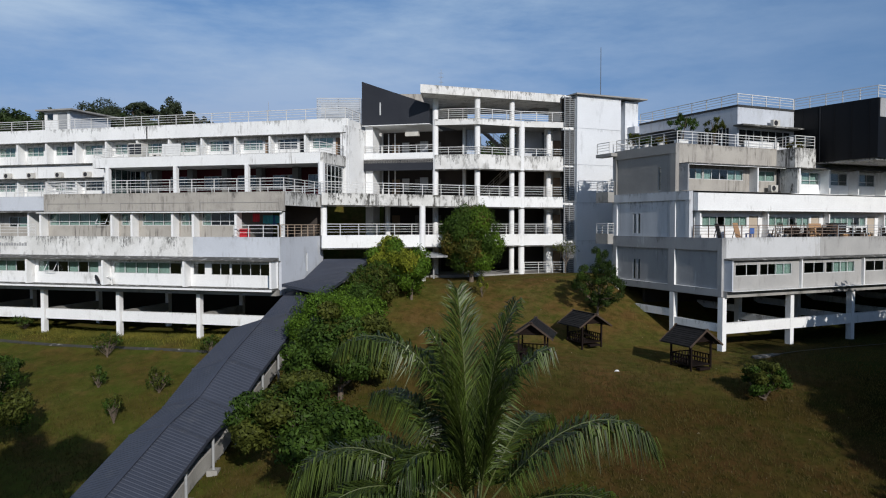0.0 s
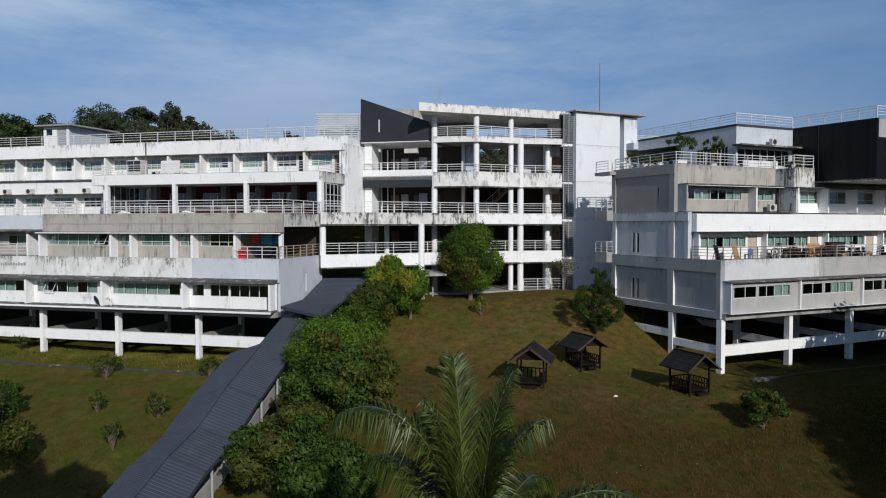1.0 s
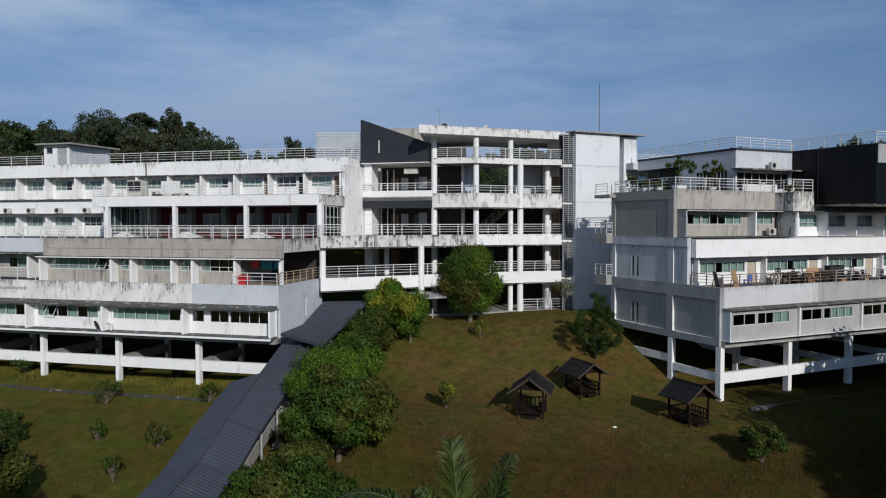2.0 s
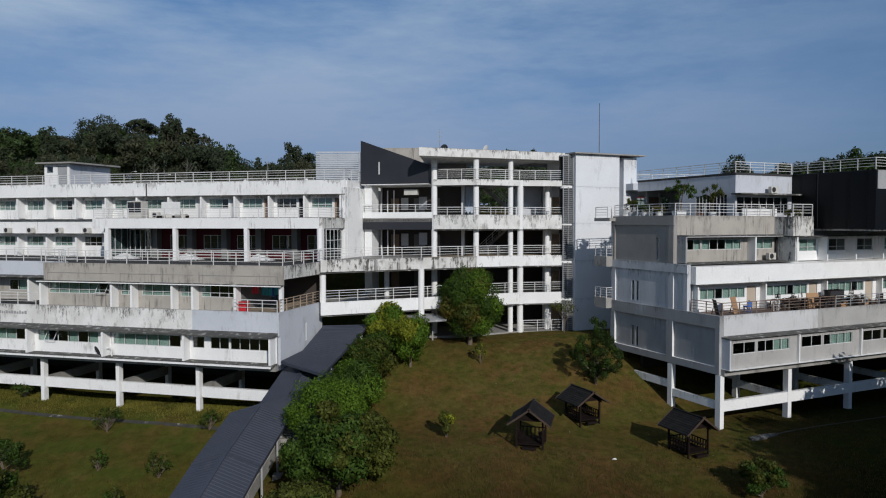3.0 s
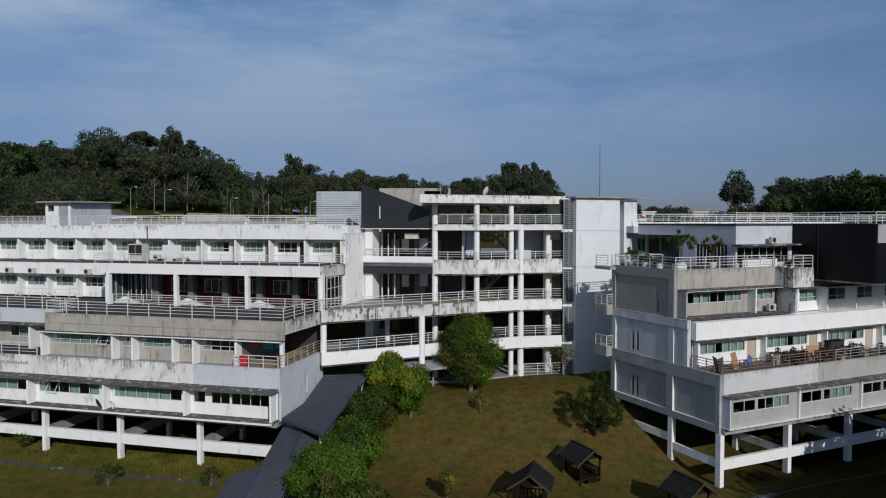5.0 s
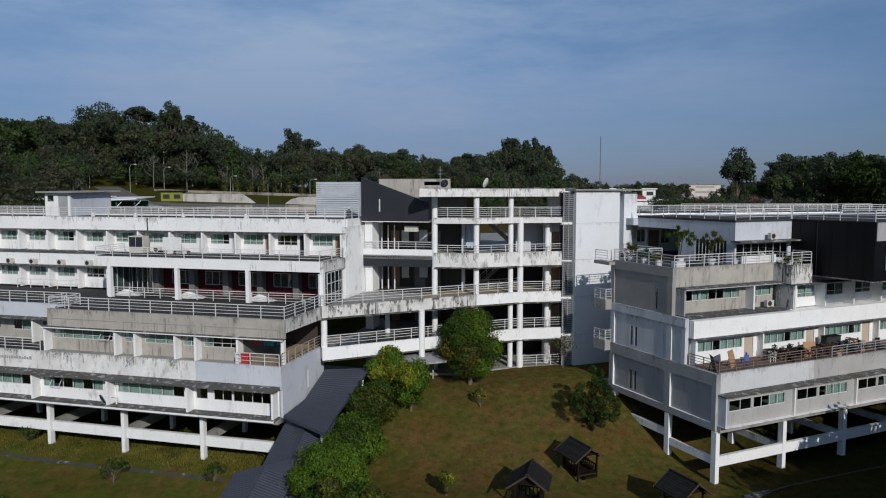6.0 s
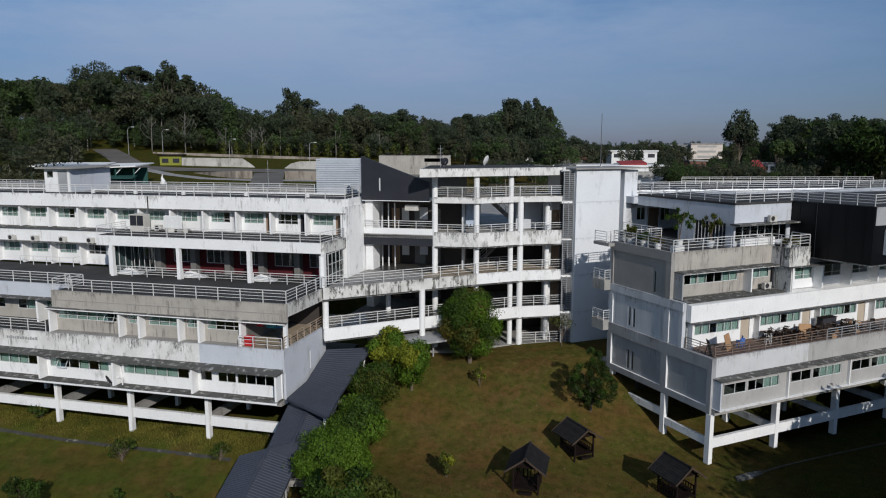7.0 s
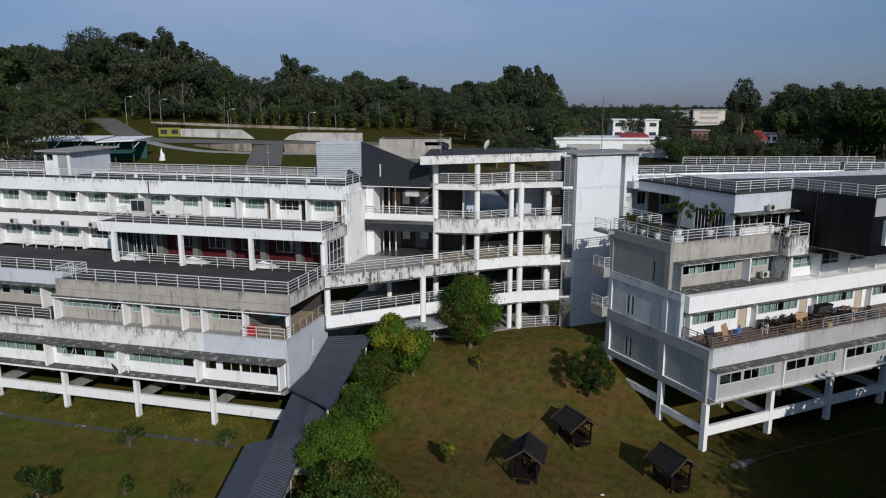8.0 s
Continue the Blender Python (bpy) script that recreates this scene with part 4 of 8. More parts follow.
    railing(wing, [(END, 12.62, 15.32), (0.2, 12.62, 15.32), (0.25, 20, 15.32)], 1.0, 2.1, 3)
    railing(wing, [(END, 21.8, 15.24), (-3.0, 21.8, 15.24), (-3.0, 24.0, 15.24)], 0.95, 2.1, 3)
    part("roof_kerb", Geo().box(END, -2.5, 19.2, 19.5, 15.243, 15.42), WHITE, wing)
    part("roof_upstand", Geo().box(END, -3.2, 21.95, 23.9, 15.243, 15.8), CONCRETE, wing)
    # plain bars where faded lettering stands on the parapet
    rng = random.Random(4)
    u = -27.6
    while u < -24.2:
        w = rng.uniform(0.10, 0.26)
        if rng.random() < 0.85:
            part("lettering_bar", Geo().box(u, u + w, -0.812, -0.803, 3.15, 3.15 + rng.uniform(0.18, 0.3)), BARS, wing)
        u += w + 0.07
    # roof hut
    hut = thing("roof_hut", "small white stair hut with a thin overhanging flat roof", "hut", FL @ pose(-37.8, 15.6, 15.245) @ Matrix.Diagonal((1, 1, 1.14, 1)))
    part("wall", wall_with_holes(Geo(), 0, 3.4, 0, 0.15, 0, 2.3, [(0.3, 1.2, 1.4, 2.1), (1.8, 3.1, 0.02, 2.1)]), WHITE_CLEAN, hut)
    part("wall", Geo().box(3.25, 3.4, 0.155, 6.6, 0, 2.3), GREYWHITE, hut, "pale blue-grey side wall")
    part("wall", Geo().box(0, 0.15, 0.155, 6.6, 0, 2.3), WHITE_CLEAN, hut)
    part("wall", Geo().box(0.155, 3.245, 6.45, 6.6, 0, 2.3), WHITE_CLEAN, hut)
    part("shutter", Geo().box(1.85, 3.05, 0.03, 0.09, 0.03, 2.08), GREYLOUVRE, hut, "grey roller shutter")
    part("roof", Geo().prism([(-0.7, -0.6), (4.2, -0.6), (4.2, 7.4), (-0.7, 7.4)], [2.303, 2.303, 2.4, 2.4], [2.45, 2.45, 2.55, 2.55]), CONCRETE, hut)
    window(hut, 0.3, 1.2, 1.4, 2.1, 0.03, 1, dark=(0,), blind=False)
    return wing


build_left_wing()


# ---- right wing, in its own axes: near corner at the origin ----
FAR = 48.0
PALEDOOR = surface("pale_timber_door", (0.50, 0.42, 0.33))


def build_right_wing():
    wing = thing("office_wing", "grey and white stepped office wing raised on white columns", "building", FR)
    side = pose(0, 0, 0, 0, 0, -90)   # a wall that faces -x: local x runs towards -y
    for k in range(7):
        u = 7.3 * k
        for v in (0.1, 5.3, 12.4):
            gz = ground_at(*right(u, v)[:2])
            if gz < -0.6:
                part("column", Geo().box(u - 0.2, u + 0.2, v - 0.25, v + 0.25, gz - 0.5, -0.56), WHITE_CLEAN, wing)
        if k:
            part("tie_beam", Geo().box(u - 7.095, u - 0.205, -0.12, 0.16, -3.33, -2.5), WHITE_CLEAN, wing)
        part("cross_beam", Geo().box(u - 0.14, u + 0.14, 0.405, 4.995, -3.2, -2.6), WHITE, wing)
        part("cross_beam", Geo().box(u - 0.14, u + 0.14, 5.605, 12.0, -2.6, -2.0), WHITE, wing)
    part("soffit_slab", Geo().box(0.0, FAR, -0.35, 15, -0.55, -0.06), CONCRETE, wing)
    part("retaining_wall", Geo().box(1.0, FAR, 10.0, 10.3, -5, -0.56), UNDERCROFT_DARK, wing)
    # end wall of the lowest floor, with raised frames and sunk panels
    end = Geo()
    wall_with_holes(end, -13.0, 0.0, -0.0, 0.25, -0.5, 3.97, [(-10.45, -10.1, 0.15, 2.0), (-9.85, -9.5, 0.15, 2.0)])
    part("end_wall", end, GREY, wing, "grey painted end wall with sunk panels", m=side)
    for a, b in ((-13.0, -12.55), (-5.75, -5.05), (-0.45, 0.0)):
        part("pilaster", Geo().box(a, b, -0.20, -0.003, -0.5, 3.97), GREY, wing, m=side)
    for a, b in ((-12.545, -5.755), (-5.045, -0.455)):
        part("band", Geo().box(a, b, -0.20, -0.003, 3.0, 3.97), GREY, wing, m=side)
        part("band", Geo().box(a, b, -0.20, -0.003, -0.5, 0.05), GREY, wing, m=side)
        # white strips only on the sun-facing reveals: their bright edge is put in as colour
        part("reveal", Geo().box(a + 0.001, a + 0.014, -0.197, -0.006, 0.07, 2.99), WHITE_CLEAN, wing, "thin white strip that brightens a sunlit reveal", m=side)
        part("reveal", Geo().box(a + 0.02, b - 0.02, -0.197, -0.006, 0.052, 0.064), WHITE_CLEAN, wing, "thin white strip that brightens a sunlit reveal", m=side)
    for x in (-10.45, -9.85):
        window(wing, x, x + 0.35, 0.15, 2.0, 0.06, 1, dark=(0,), m=side, blind=False)
    end = Geo()
    wall_with_holes(end, -13.0, -3.5, 0.0, 0.25, 3.975, 7.72, [(-10.45, -10.1, 4.2, 6.0), (-9.85, -9.5, 4.2, 6.0)])
    part("end_wall", end, GREYPALE, wing, "pale grey streaked end wall", m=side)
    for x in (-10.45, -9.85):
        window(wing, x, x + 0.35, 4.2, 6.0, 0.06, 1, dark=(0,), m=side, blind=False)
    for a, b in ((-13.0, -12.6), (-5.7, -5.1), (-3.9, -3.5)):
        part("pilaster", Geo().box(a, b, -0.12, -0.003, 3.98, 7.0), GREYPALE, wing, m=side)
    part("band", Geo().box(-13.0, -3.5, -0.14, -0.003, 7.005, 7.72), GREYPALE, wing, m=side)
    # the same added white strips for sunlit edges on the floor above
    for x in (-12.6, -5.1):
        part("reveal", Geo().box(x + 0.001, x + 0.014, -0.117, -0.006, 3.99, 7.0), WHITE_CLEAN, wing, "thin white strip that brightens a sunlit reveal", m=side)
    end = Geo()
    wall_with_holes(end, -13.0, -5.1, 0.0, 0.25, 7.725, 11.7, [(-7.3, -7.0, 7.9, 9.85)])
    part("end_wall", end, TAUPE, wing, "taupe rendered end wall", m=side)
    window(wing, -7.3, -7.0, 7.9, 9.85, 0.06, 1, dark=(0,), m=side, blind=False)
    part("band", Geo().box(-13.0, -5.1, -0.12, -0.003, 10.9, 11.7), TAUPE, wing, m=side)
    part("pilaster", Geo().box(-5.7, -5.1, -0.12, -0.003, 7.73, 10.895), TAUPE, wing, m=side)
    part("pilaster", Geo().box(-13.0, -12.7, -0.12, -0.003, 7.73, 10.895), TAUPE, wing, m=side)
    # lowest floor window boxes
    holes, wins = [], []
    for k in range(6):
        a = 0.2 + 7.45 * k
        for p, q, n in ((0.42, 2.80, 2), (3.0, 6.5, 4)):
            holes.append((a + p, a + q, 1.08, 1.98))
            wins.append((a + p, a + q, n, k))
    part("wall", wall_with_holes(Geo(), 0.26, FAR, -0.55, -0.40, -0.02, 2.28, holes), GREYBOX, wing)
    for p, q, n, k in wins:
        window(wing, p, q, 1.08, 1.98, -0.52, n, dark=(0, 1) if n == 2 or k == 0 else (0,))
    for k in range(7):
        u = 0.1 + 7.45 * k
        part("fin", Geo().box(u - 0.06, u + 0.06, -0.8, -0.553 if k else -0.003, -0.02, 2.28), GREYWHITE if k == 0 else WHITE_CLEAN, wing)
    part("canopy_ledge", Geo().prism([(0.0, -0.9), (FAR, -0.9), (FAR, -0.003), (0.0, -0.003)], [2.283] * 4, [2.32, 2.32, 2.42, 2.42]), LEDGE, wing, "stained dark ledge")
    part("sill_ledge", Geo().prism([(0.0, -0.9), (FAR, -0.9), (FAR, -0.003), (0.0, -0.003)], [-0.06] * 4, [-0.04, -0.04, -0.022, -0.022]), WHITE, wing)
    part("parapet", Geo().box(0.255, 10.6, 0.0, 0.2, 2.43, 4.0), PALEGREY, wing)
    part("parapet", Geo().box(10.605, FAR, 0.0, 0.2, 2.43, 4.0), GREYBOX, wing)
    part("room_back_wall", Geo().box(0.3, FAR, 4.5, 4.7, -0.05, 3.6), INSIDE, wing)
    part("floor_slab", Geo().box(0.26, FAR, 0.205, 12.9, 3.55, 3.78), CONCRETE, wing)
    part("timber_deck", Geo().box(0.26, FAR, 0.205, 3.55, 3.783, 3.83), WOODDECK, wing, "worn brown timber deck")
    railing(wing, [(0.15, 3.3, 3.97), (0.15, 0.12, 4.0), (12.8, 0.12, 4.0)], 0.95, 1.85, 3, "rusty brown railing", mat=RUST)
    railing(wing, [(12.9, 0.12, 4.0), (FAR, 0.12, 4.0)], 0.95, 1.85, 3, mat=GREYLOUVRE)
    # first floor windows behind the deck
    holes, wins, doors = [], [], []
    for k in range(6):
        a = 0.7 + 7.55 * k
        holes += [(a + 0.65, a + 5.65, 4.8, 5.68), (a + 5.85, a + 6.9, 3.84, 5.75)]
        wins.append((a + 0.65, a + 5.65, k))
        doors.append((a + 5.85, a + 6.9))
    part("wall", wall_with_holes(Geo(), 0.5, FAR, 3.6, 3.8, 3.835, 6.1, holes), WHITE_CLEAN, wing)
    for p, q, k in wins:
        window(wing, p, q, 4.8, 5.68, 3.63, 6, dark=(k % 3 + 2,))
    for p, q in doors:
        part("door", Geo().box(p + 0.03, q - 0.03, 3.64, 3.69, 3.845, 5.72), PALEDOOR, wing)
    for k in range(7):
        u = 0.6 + 7.55 * k
        part("fin", Geo().box(u - 0.07, u + 0.07, 3.0, 3.595, 3.835, 6.1), WHITE_CLEAN, wing)
    part("band", Geo().prism([(0.3, 3.0), (FAR, 3.0), (FAR, 4.9), (0.3, 4.9)], [6.13] * 4, [7.55, 7.55, 7.70, 7.70]), WHITE_CLEAN, wing, "broad bright white band")
    part("canopy_ledge", Geo().box(0.2, FAR, 2.6, 3.6, 6.103, 6.128), LEDGE, wing)
    part("roof_strip", Geo().prism([(0.3, 3.3), (11.6, 3.3), (11.6, 5.08), (0.3, 5.08)], [7.71] * 4, [7.73, 7.73, 7.80, 7.80]), LEDGE, wing)
    # second floor: sunk bay, then white boxes
    holes = [(1.37, 2.85, 8.8, 9.7), (2.95, 7.47, 8.8, 9.7), (9.0, 11.3, 8.8, 9.7)]
    part("wall", wall_with_holes(Geo(), 0.26, 11.6, 5.1, 5.28, 7.8, 9.98, holes), BEIGE, wing)
    window(wing, 1.37, 2.85, 8.8, 9.7, 5.13, 2, dark=(0,))
    window(wing, 2.95, 7.47, 8.8, 9.7, 5.13, 5, dark=(1, 2))
    window(wing, 9.0, 11.3, 8.8, 9.7, 5.13, 2)
    part("side_wall", Geo().box(0.255, 0.40, 4.1, 5.095, 7.8, 9.98), GREY, wing)
    part("fin", Geo().box(8.15, 8.3, 4.2, 5.095, 7.8, 9.9), WHITE_CLEAN, wing)
    part("canopy_ledge", Geo().box(0.26, 11.5, 4.0, 5.095, 9.985, 10.06), LEDGE, wing)
    part("trim", Geo().box(0.405, 11.4, 4.1, 4.2, 9.9, 9.98), WHITE_CLEAN, wing)
    part("downpipe", Geo().tube([(11.55, 4.9, 7.75), (11.55, 4.9, 11.2)], [0.09, 0.09], 8), DARKDOOR, wing)
    fins = [11.85 + 3.82 * k for k in range(10)]
    holes = [(f + 1.37, f + 3.6, 8.55, 9.65) for f in fins[:-1]]
    part("wall", wall_with_holes(Geo(), 11.65, FAR, 3.95, 4.1, 7.72, 9.86, holes), WHITE_CLEAN, wing)
    for j, h in enumerate(holes):
        window(wing, *h, 3.98, 2, dark=(0, 1) if j in (1, 2) else ())
    for f in fins:
        part("fin", Geo().box(f - 0.08, f + 0.08, 3.0, 3.945, 7.715, 9.86), WHITE_CLEAN, wing)
    part("side_wall", Geo().box(11.62, 11.765, 3.05, 5.09, 7.73, 9.86), STAINED, wing)
    part("canopy_ledge", Geo().box(11.6, FAR, 2.95, 4.1, 9.863, 9.94), LEDGE, wing)
    part("parapet", Geo().box(0.26, 11.45, 5.1, 5.35, 10.065, 11.7), BEIGE, wing, "raw beige parapet")
    part("bay_parapet", Geo().box(11.65, 14.05, 3.2, 3.45, 9.945, 11.65), STAINED, wing)
    part("bay_parapet", Geo().box(11.45, 11.645, 3.2, 5.35, 9.945, 11.6), STAINED, wing)
    part("bay_floor", Geo().box(11.65, 14.05, 3.455, 5.6, 11.2, 11.45), DECK, wing)
    part("roof_terrace", Geo().box(0.26, 14.64, 5.605, 13.7, 11.1, 11.5), DECK, wing, "dark felt roof terrace")
    part("roof_terrace", Geo().box(0.26, 11.45, 5.355, 5.6, 11.1, 11.49), DECK, wing)
    part("corner_slab", Geo().box(-0.8, 0.0, 12.6, 14.9, 11.25, 11.55), CONCRETE, wing)
    railing(wing, [(-0.7, 14.8, 11.55), (-0.7, 13.0, 11.55), (0.12, 13.0, 11.7), (0.12, 5.2, 11.7), (11.4, 5.2, 11.7)], 1.0, 1.6, 3)
    railing(wing, [(11.55, 5.2, 11.62), (11.55, 3.3, 11.65), (13.98, 3.3, 11.65), (13.98, 5.2, 11.65)], 1.05, 1.0, 3)
    for z in (3.2, 7.05):
        part("balcony", Geo().box(-0.82, -0.005, 13.0, 14.8, z, z + 0.95), CONCRETE, wing)
        railing(wing, [(-0.1, 13.05, z + 0.95), (-0.77, 13.05, z + 0.95), (-0.77, 14.7, z + 0.95)], 0.95, 1.0, 3)
    part("rear_wall", Geo().box(0.26, FAR, 13.4, 13.7, -0.5, 11.09), GREYWHITE, wing)
    part("link_roof", Geo().box(6.3, 14.05, 13.705, 19.9, 11.1, 11.5), DECK, wing)
    railing(wing, [(0.2, 13.6, 11.5), (6.4, 13.75, 11.5), (6.4, 19.6, 11.5)], 1.0, 1.6, 3)
    part("rear_wall", Geo().box(6.3, 6.5, 13.705, 16.0, -0.5, 11.09), GREYWHITE, wing)
    # penthouse
    holes = [(7.8, 14.2, 11.95, 13.4)]
    part("penthouse_wall", wall_with_holes(Geo(), 7.6, 14.6, 5.94, 6.14, 11.5, 15.3, holes), GREYWHITE, wing)
    window(wing, 7.8, 14.2, 11.95, 13.4, 5.98, 7, dark=(0, 1, 2, 3, 4, 5, 6), blind=False)
    lou = Geo()
    wall_with_holes(lou, -12.8, -6.145, 0.0, 0.2, 11.5, 15.3, [(-10.7, -6.9, 11.55, 13.6)])
    part("penthouse_wall", lou, GREYWHITE, wing, m=pose(7.6, 0, 0) @ side)
    for k in range(9):
        x = -10.65 + k * 0.42
        lv = part("louvre_panel", Geo().box(x, x + 0.05, 0.02, 0.14, 11.55, 13.6), FRAME, wing, m=pose(7.6, 0, 0) @ side)
        g = Geo()
        for i in range(14):
            g.box(x + 0.055, x + 0.415, 0.05, 0.10, 11.6 + i * 0.142, 11.68 + i * 0.142)
        part("slat", g, DARKDOOR, lv)
    part("fascia", Geo().box(-18.79, -12.805, 0.0, 0.2, 14.36, 15.3), GREYWHITE, wing, m=pose(7.6, 0, 0) @ side)
    part("penthouse_canopy", Geo().box(7.1, 14.6, 4.85, 5.935, 13.55, 13.68), LEDGE, wing)
    part("low_wall", Geo().box(8.0, 12.2, 5.48, 5.58, 11.5, 12.35), WHITE_CLEAN, wing)
    part("penthouse_roof", Geo().box(7.55, 14.6, 5.9, 18.79, 15.303, 15.5), DECK, wing)
    # rear block with windows and a brown shutter under the link's fascia
    holes = [(8.5, 9.65, 12.6, 13.95), (11.7, 13.0, 12.4, 13.95)]
    part("rear_block_wall", wall_with_holes(Geo(), 7.0, 14.6, 20.0, 20.2, 11.0, 14.5, holes), WHITE_CLEAN, wing)
    for h in holes:
        window(wing, *h, 20.03, 2, dark=(0, 1), blind=False)
    sh = part("shutter", Geo().box(9.95, 11.4, 19.93, 19.97, 11.51, 13.85), DOORW, wing, "brown slatted shutter")
    for i in range(14):
        part("slat", Geo().box(9.98, 11.37, 19.90, 19.928, 11.58 + i * 0.16, 11.68 + i * 0.16), DOORW, sh)
    part("white_pier", Geo().box(9.68, 9.92, 19.85, 19.997, 11.51, 14.4), WHITE_CLEAN, wing)
    part("white_pier", Geo().box(11.43, 11.67, 19.85, 19.997, 11.51, 14.4), WHITE_CLEAN, wing)
    part("rear_block_fascia", Geo().box(7.0, 14.6, 18.8, 20.2, 14.503, 15.2), GREYWHITE, wing)
    part("rear_roof", Geo().prism([(14.605, 16.205), (34.5, 16.205), (14.605, 21.14)], 15.2, 15.44), WHITE, wing)
    part("rear_roof", Geo().prism([(8.3, 20.205), (14.6, 20.205), (14.6, 21.14), (8.3, 22.7)], 15.2, 15.44), WHITE, wing)
    part("rear_kerb", Geo().prism([(8.3, 22.705), (34.5, 16.21), (35.6, 16.21), (8.3, 22.98)], 15.2, 15.62), WHITE, wing)
    part("rear_roof", Geo().prism([(8.3, 22.985), (35.61, 16.21), (58.0, 16.21), (58.0, 34.0), (8.3, 34.0)], 15.2, 15.4), DECK, wing)
    railing(wing, [(7.65, 18.7, 15.5), (7.65, 6.0, 15.5), (14.55, 6.0, 15.5)], 0.95, 1.75, 3)
    railing(wing, [(8.4, 22.82, 15.62), (34.8, 16.3, 15.62)], 0.85, 1.9, 3)
    railing(wing, [(35.2, 16.0, 15.5), (45.8, 13.4, 15.5)], 0.95, 1.9, 3)
    railing(wing, [(26.0, 32.3, 15.4), (50.0, 22.5, 15.4)], 0.95, 1.9, 3)
    # black clad box that juts out over the lower floors
    plan = [(15.25, -1.55), (46.0, -1.55), (46.0, 16.2), (14.65, 16.2), (14.65, 5.85)]
    part("black_box", Geo().prism(plan, 10.55, 15.45), BLACK, wing, "black metal-clad projecting box")
    part("black_box_joint", Geo().box(14.79, 14.825, 3.43, 3.47, 10.56, 15.44), NAVY, wing)
    for k in range(5):
        t = (k + 0.5) / 5.0
        part("cladding_seam", Geo().beam((14.63 + 0.6 * t, 5.85 - 7.4 * t, 10.56), (14.63 + 0.6 * t, 5.85 - 7.4 * t, 15.44), 0.03, 0.035), BLACK, wing)
    part("clad_band", Geo().box(15.4, 46.0, -1.60, -1.553, 13.9, 15.44), GREY, wing, "grey metal band")
    part("soffit", Geo().prism([(15.45, -1.3), (45.8, -1.3), (45.8, 3.94), (15.05, 3.94)], 10.40, 10.547), STAINED, wing)
    part("wall", Geo().box(14.06, FAR, 3.96, 4.15, 9.945, 10.545), GREY, wing)
    fr = Geo().box(16.62, 16.77, -1.95, -1.605, 11.4, 13.5).box(16.775, 20.0, -1.95, -1.605, 13.35, 13.5).box(16.775, 20.0, -1.95, -1.605, 11.4, 11.55)
    part("white_frame", fr, WHITE_CLEAN, wing)
    part("clad_roof", Geo().prism([(15.35, -1.45), (45.9, -1.45), (45.9, 9.0), (14.75, 15.2), (14.75, 5.85)], 15.453, 15.5), DECK, wing)
    part("rear_roof", Geo().prism([(14.75, 15.204), (45.9, 9.004), (45.9, 16.1), (14.75, 16.1)], 15.453, 15.5), WHITE, wing)
    railing(wing, [(14.72, 6.0, 15.5), (15.32, -1.45, 15.5), (45.9, -1.45, 15.5)], 0.98, 1.5, 3)
    ac_unit(FR @ pose(10.4, 4.5, 7.83))
    ac_unit(FR @ pose(11.6, 5.4, 13.69))
    return wing


build_right_wing()


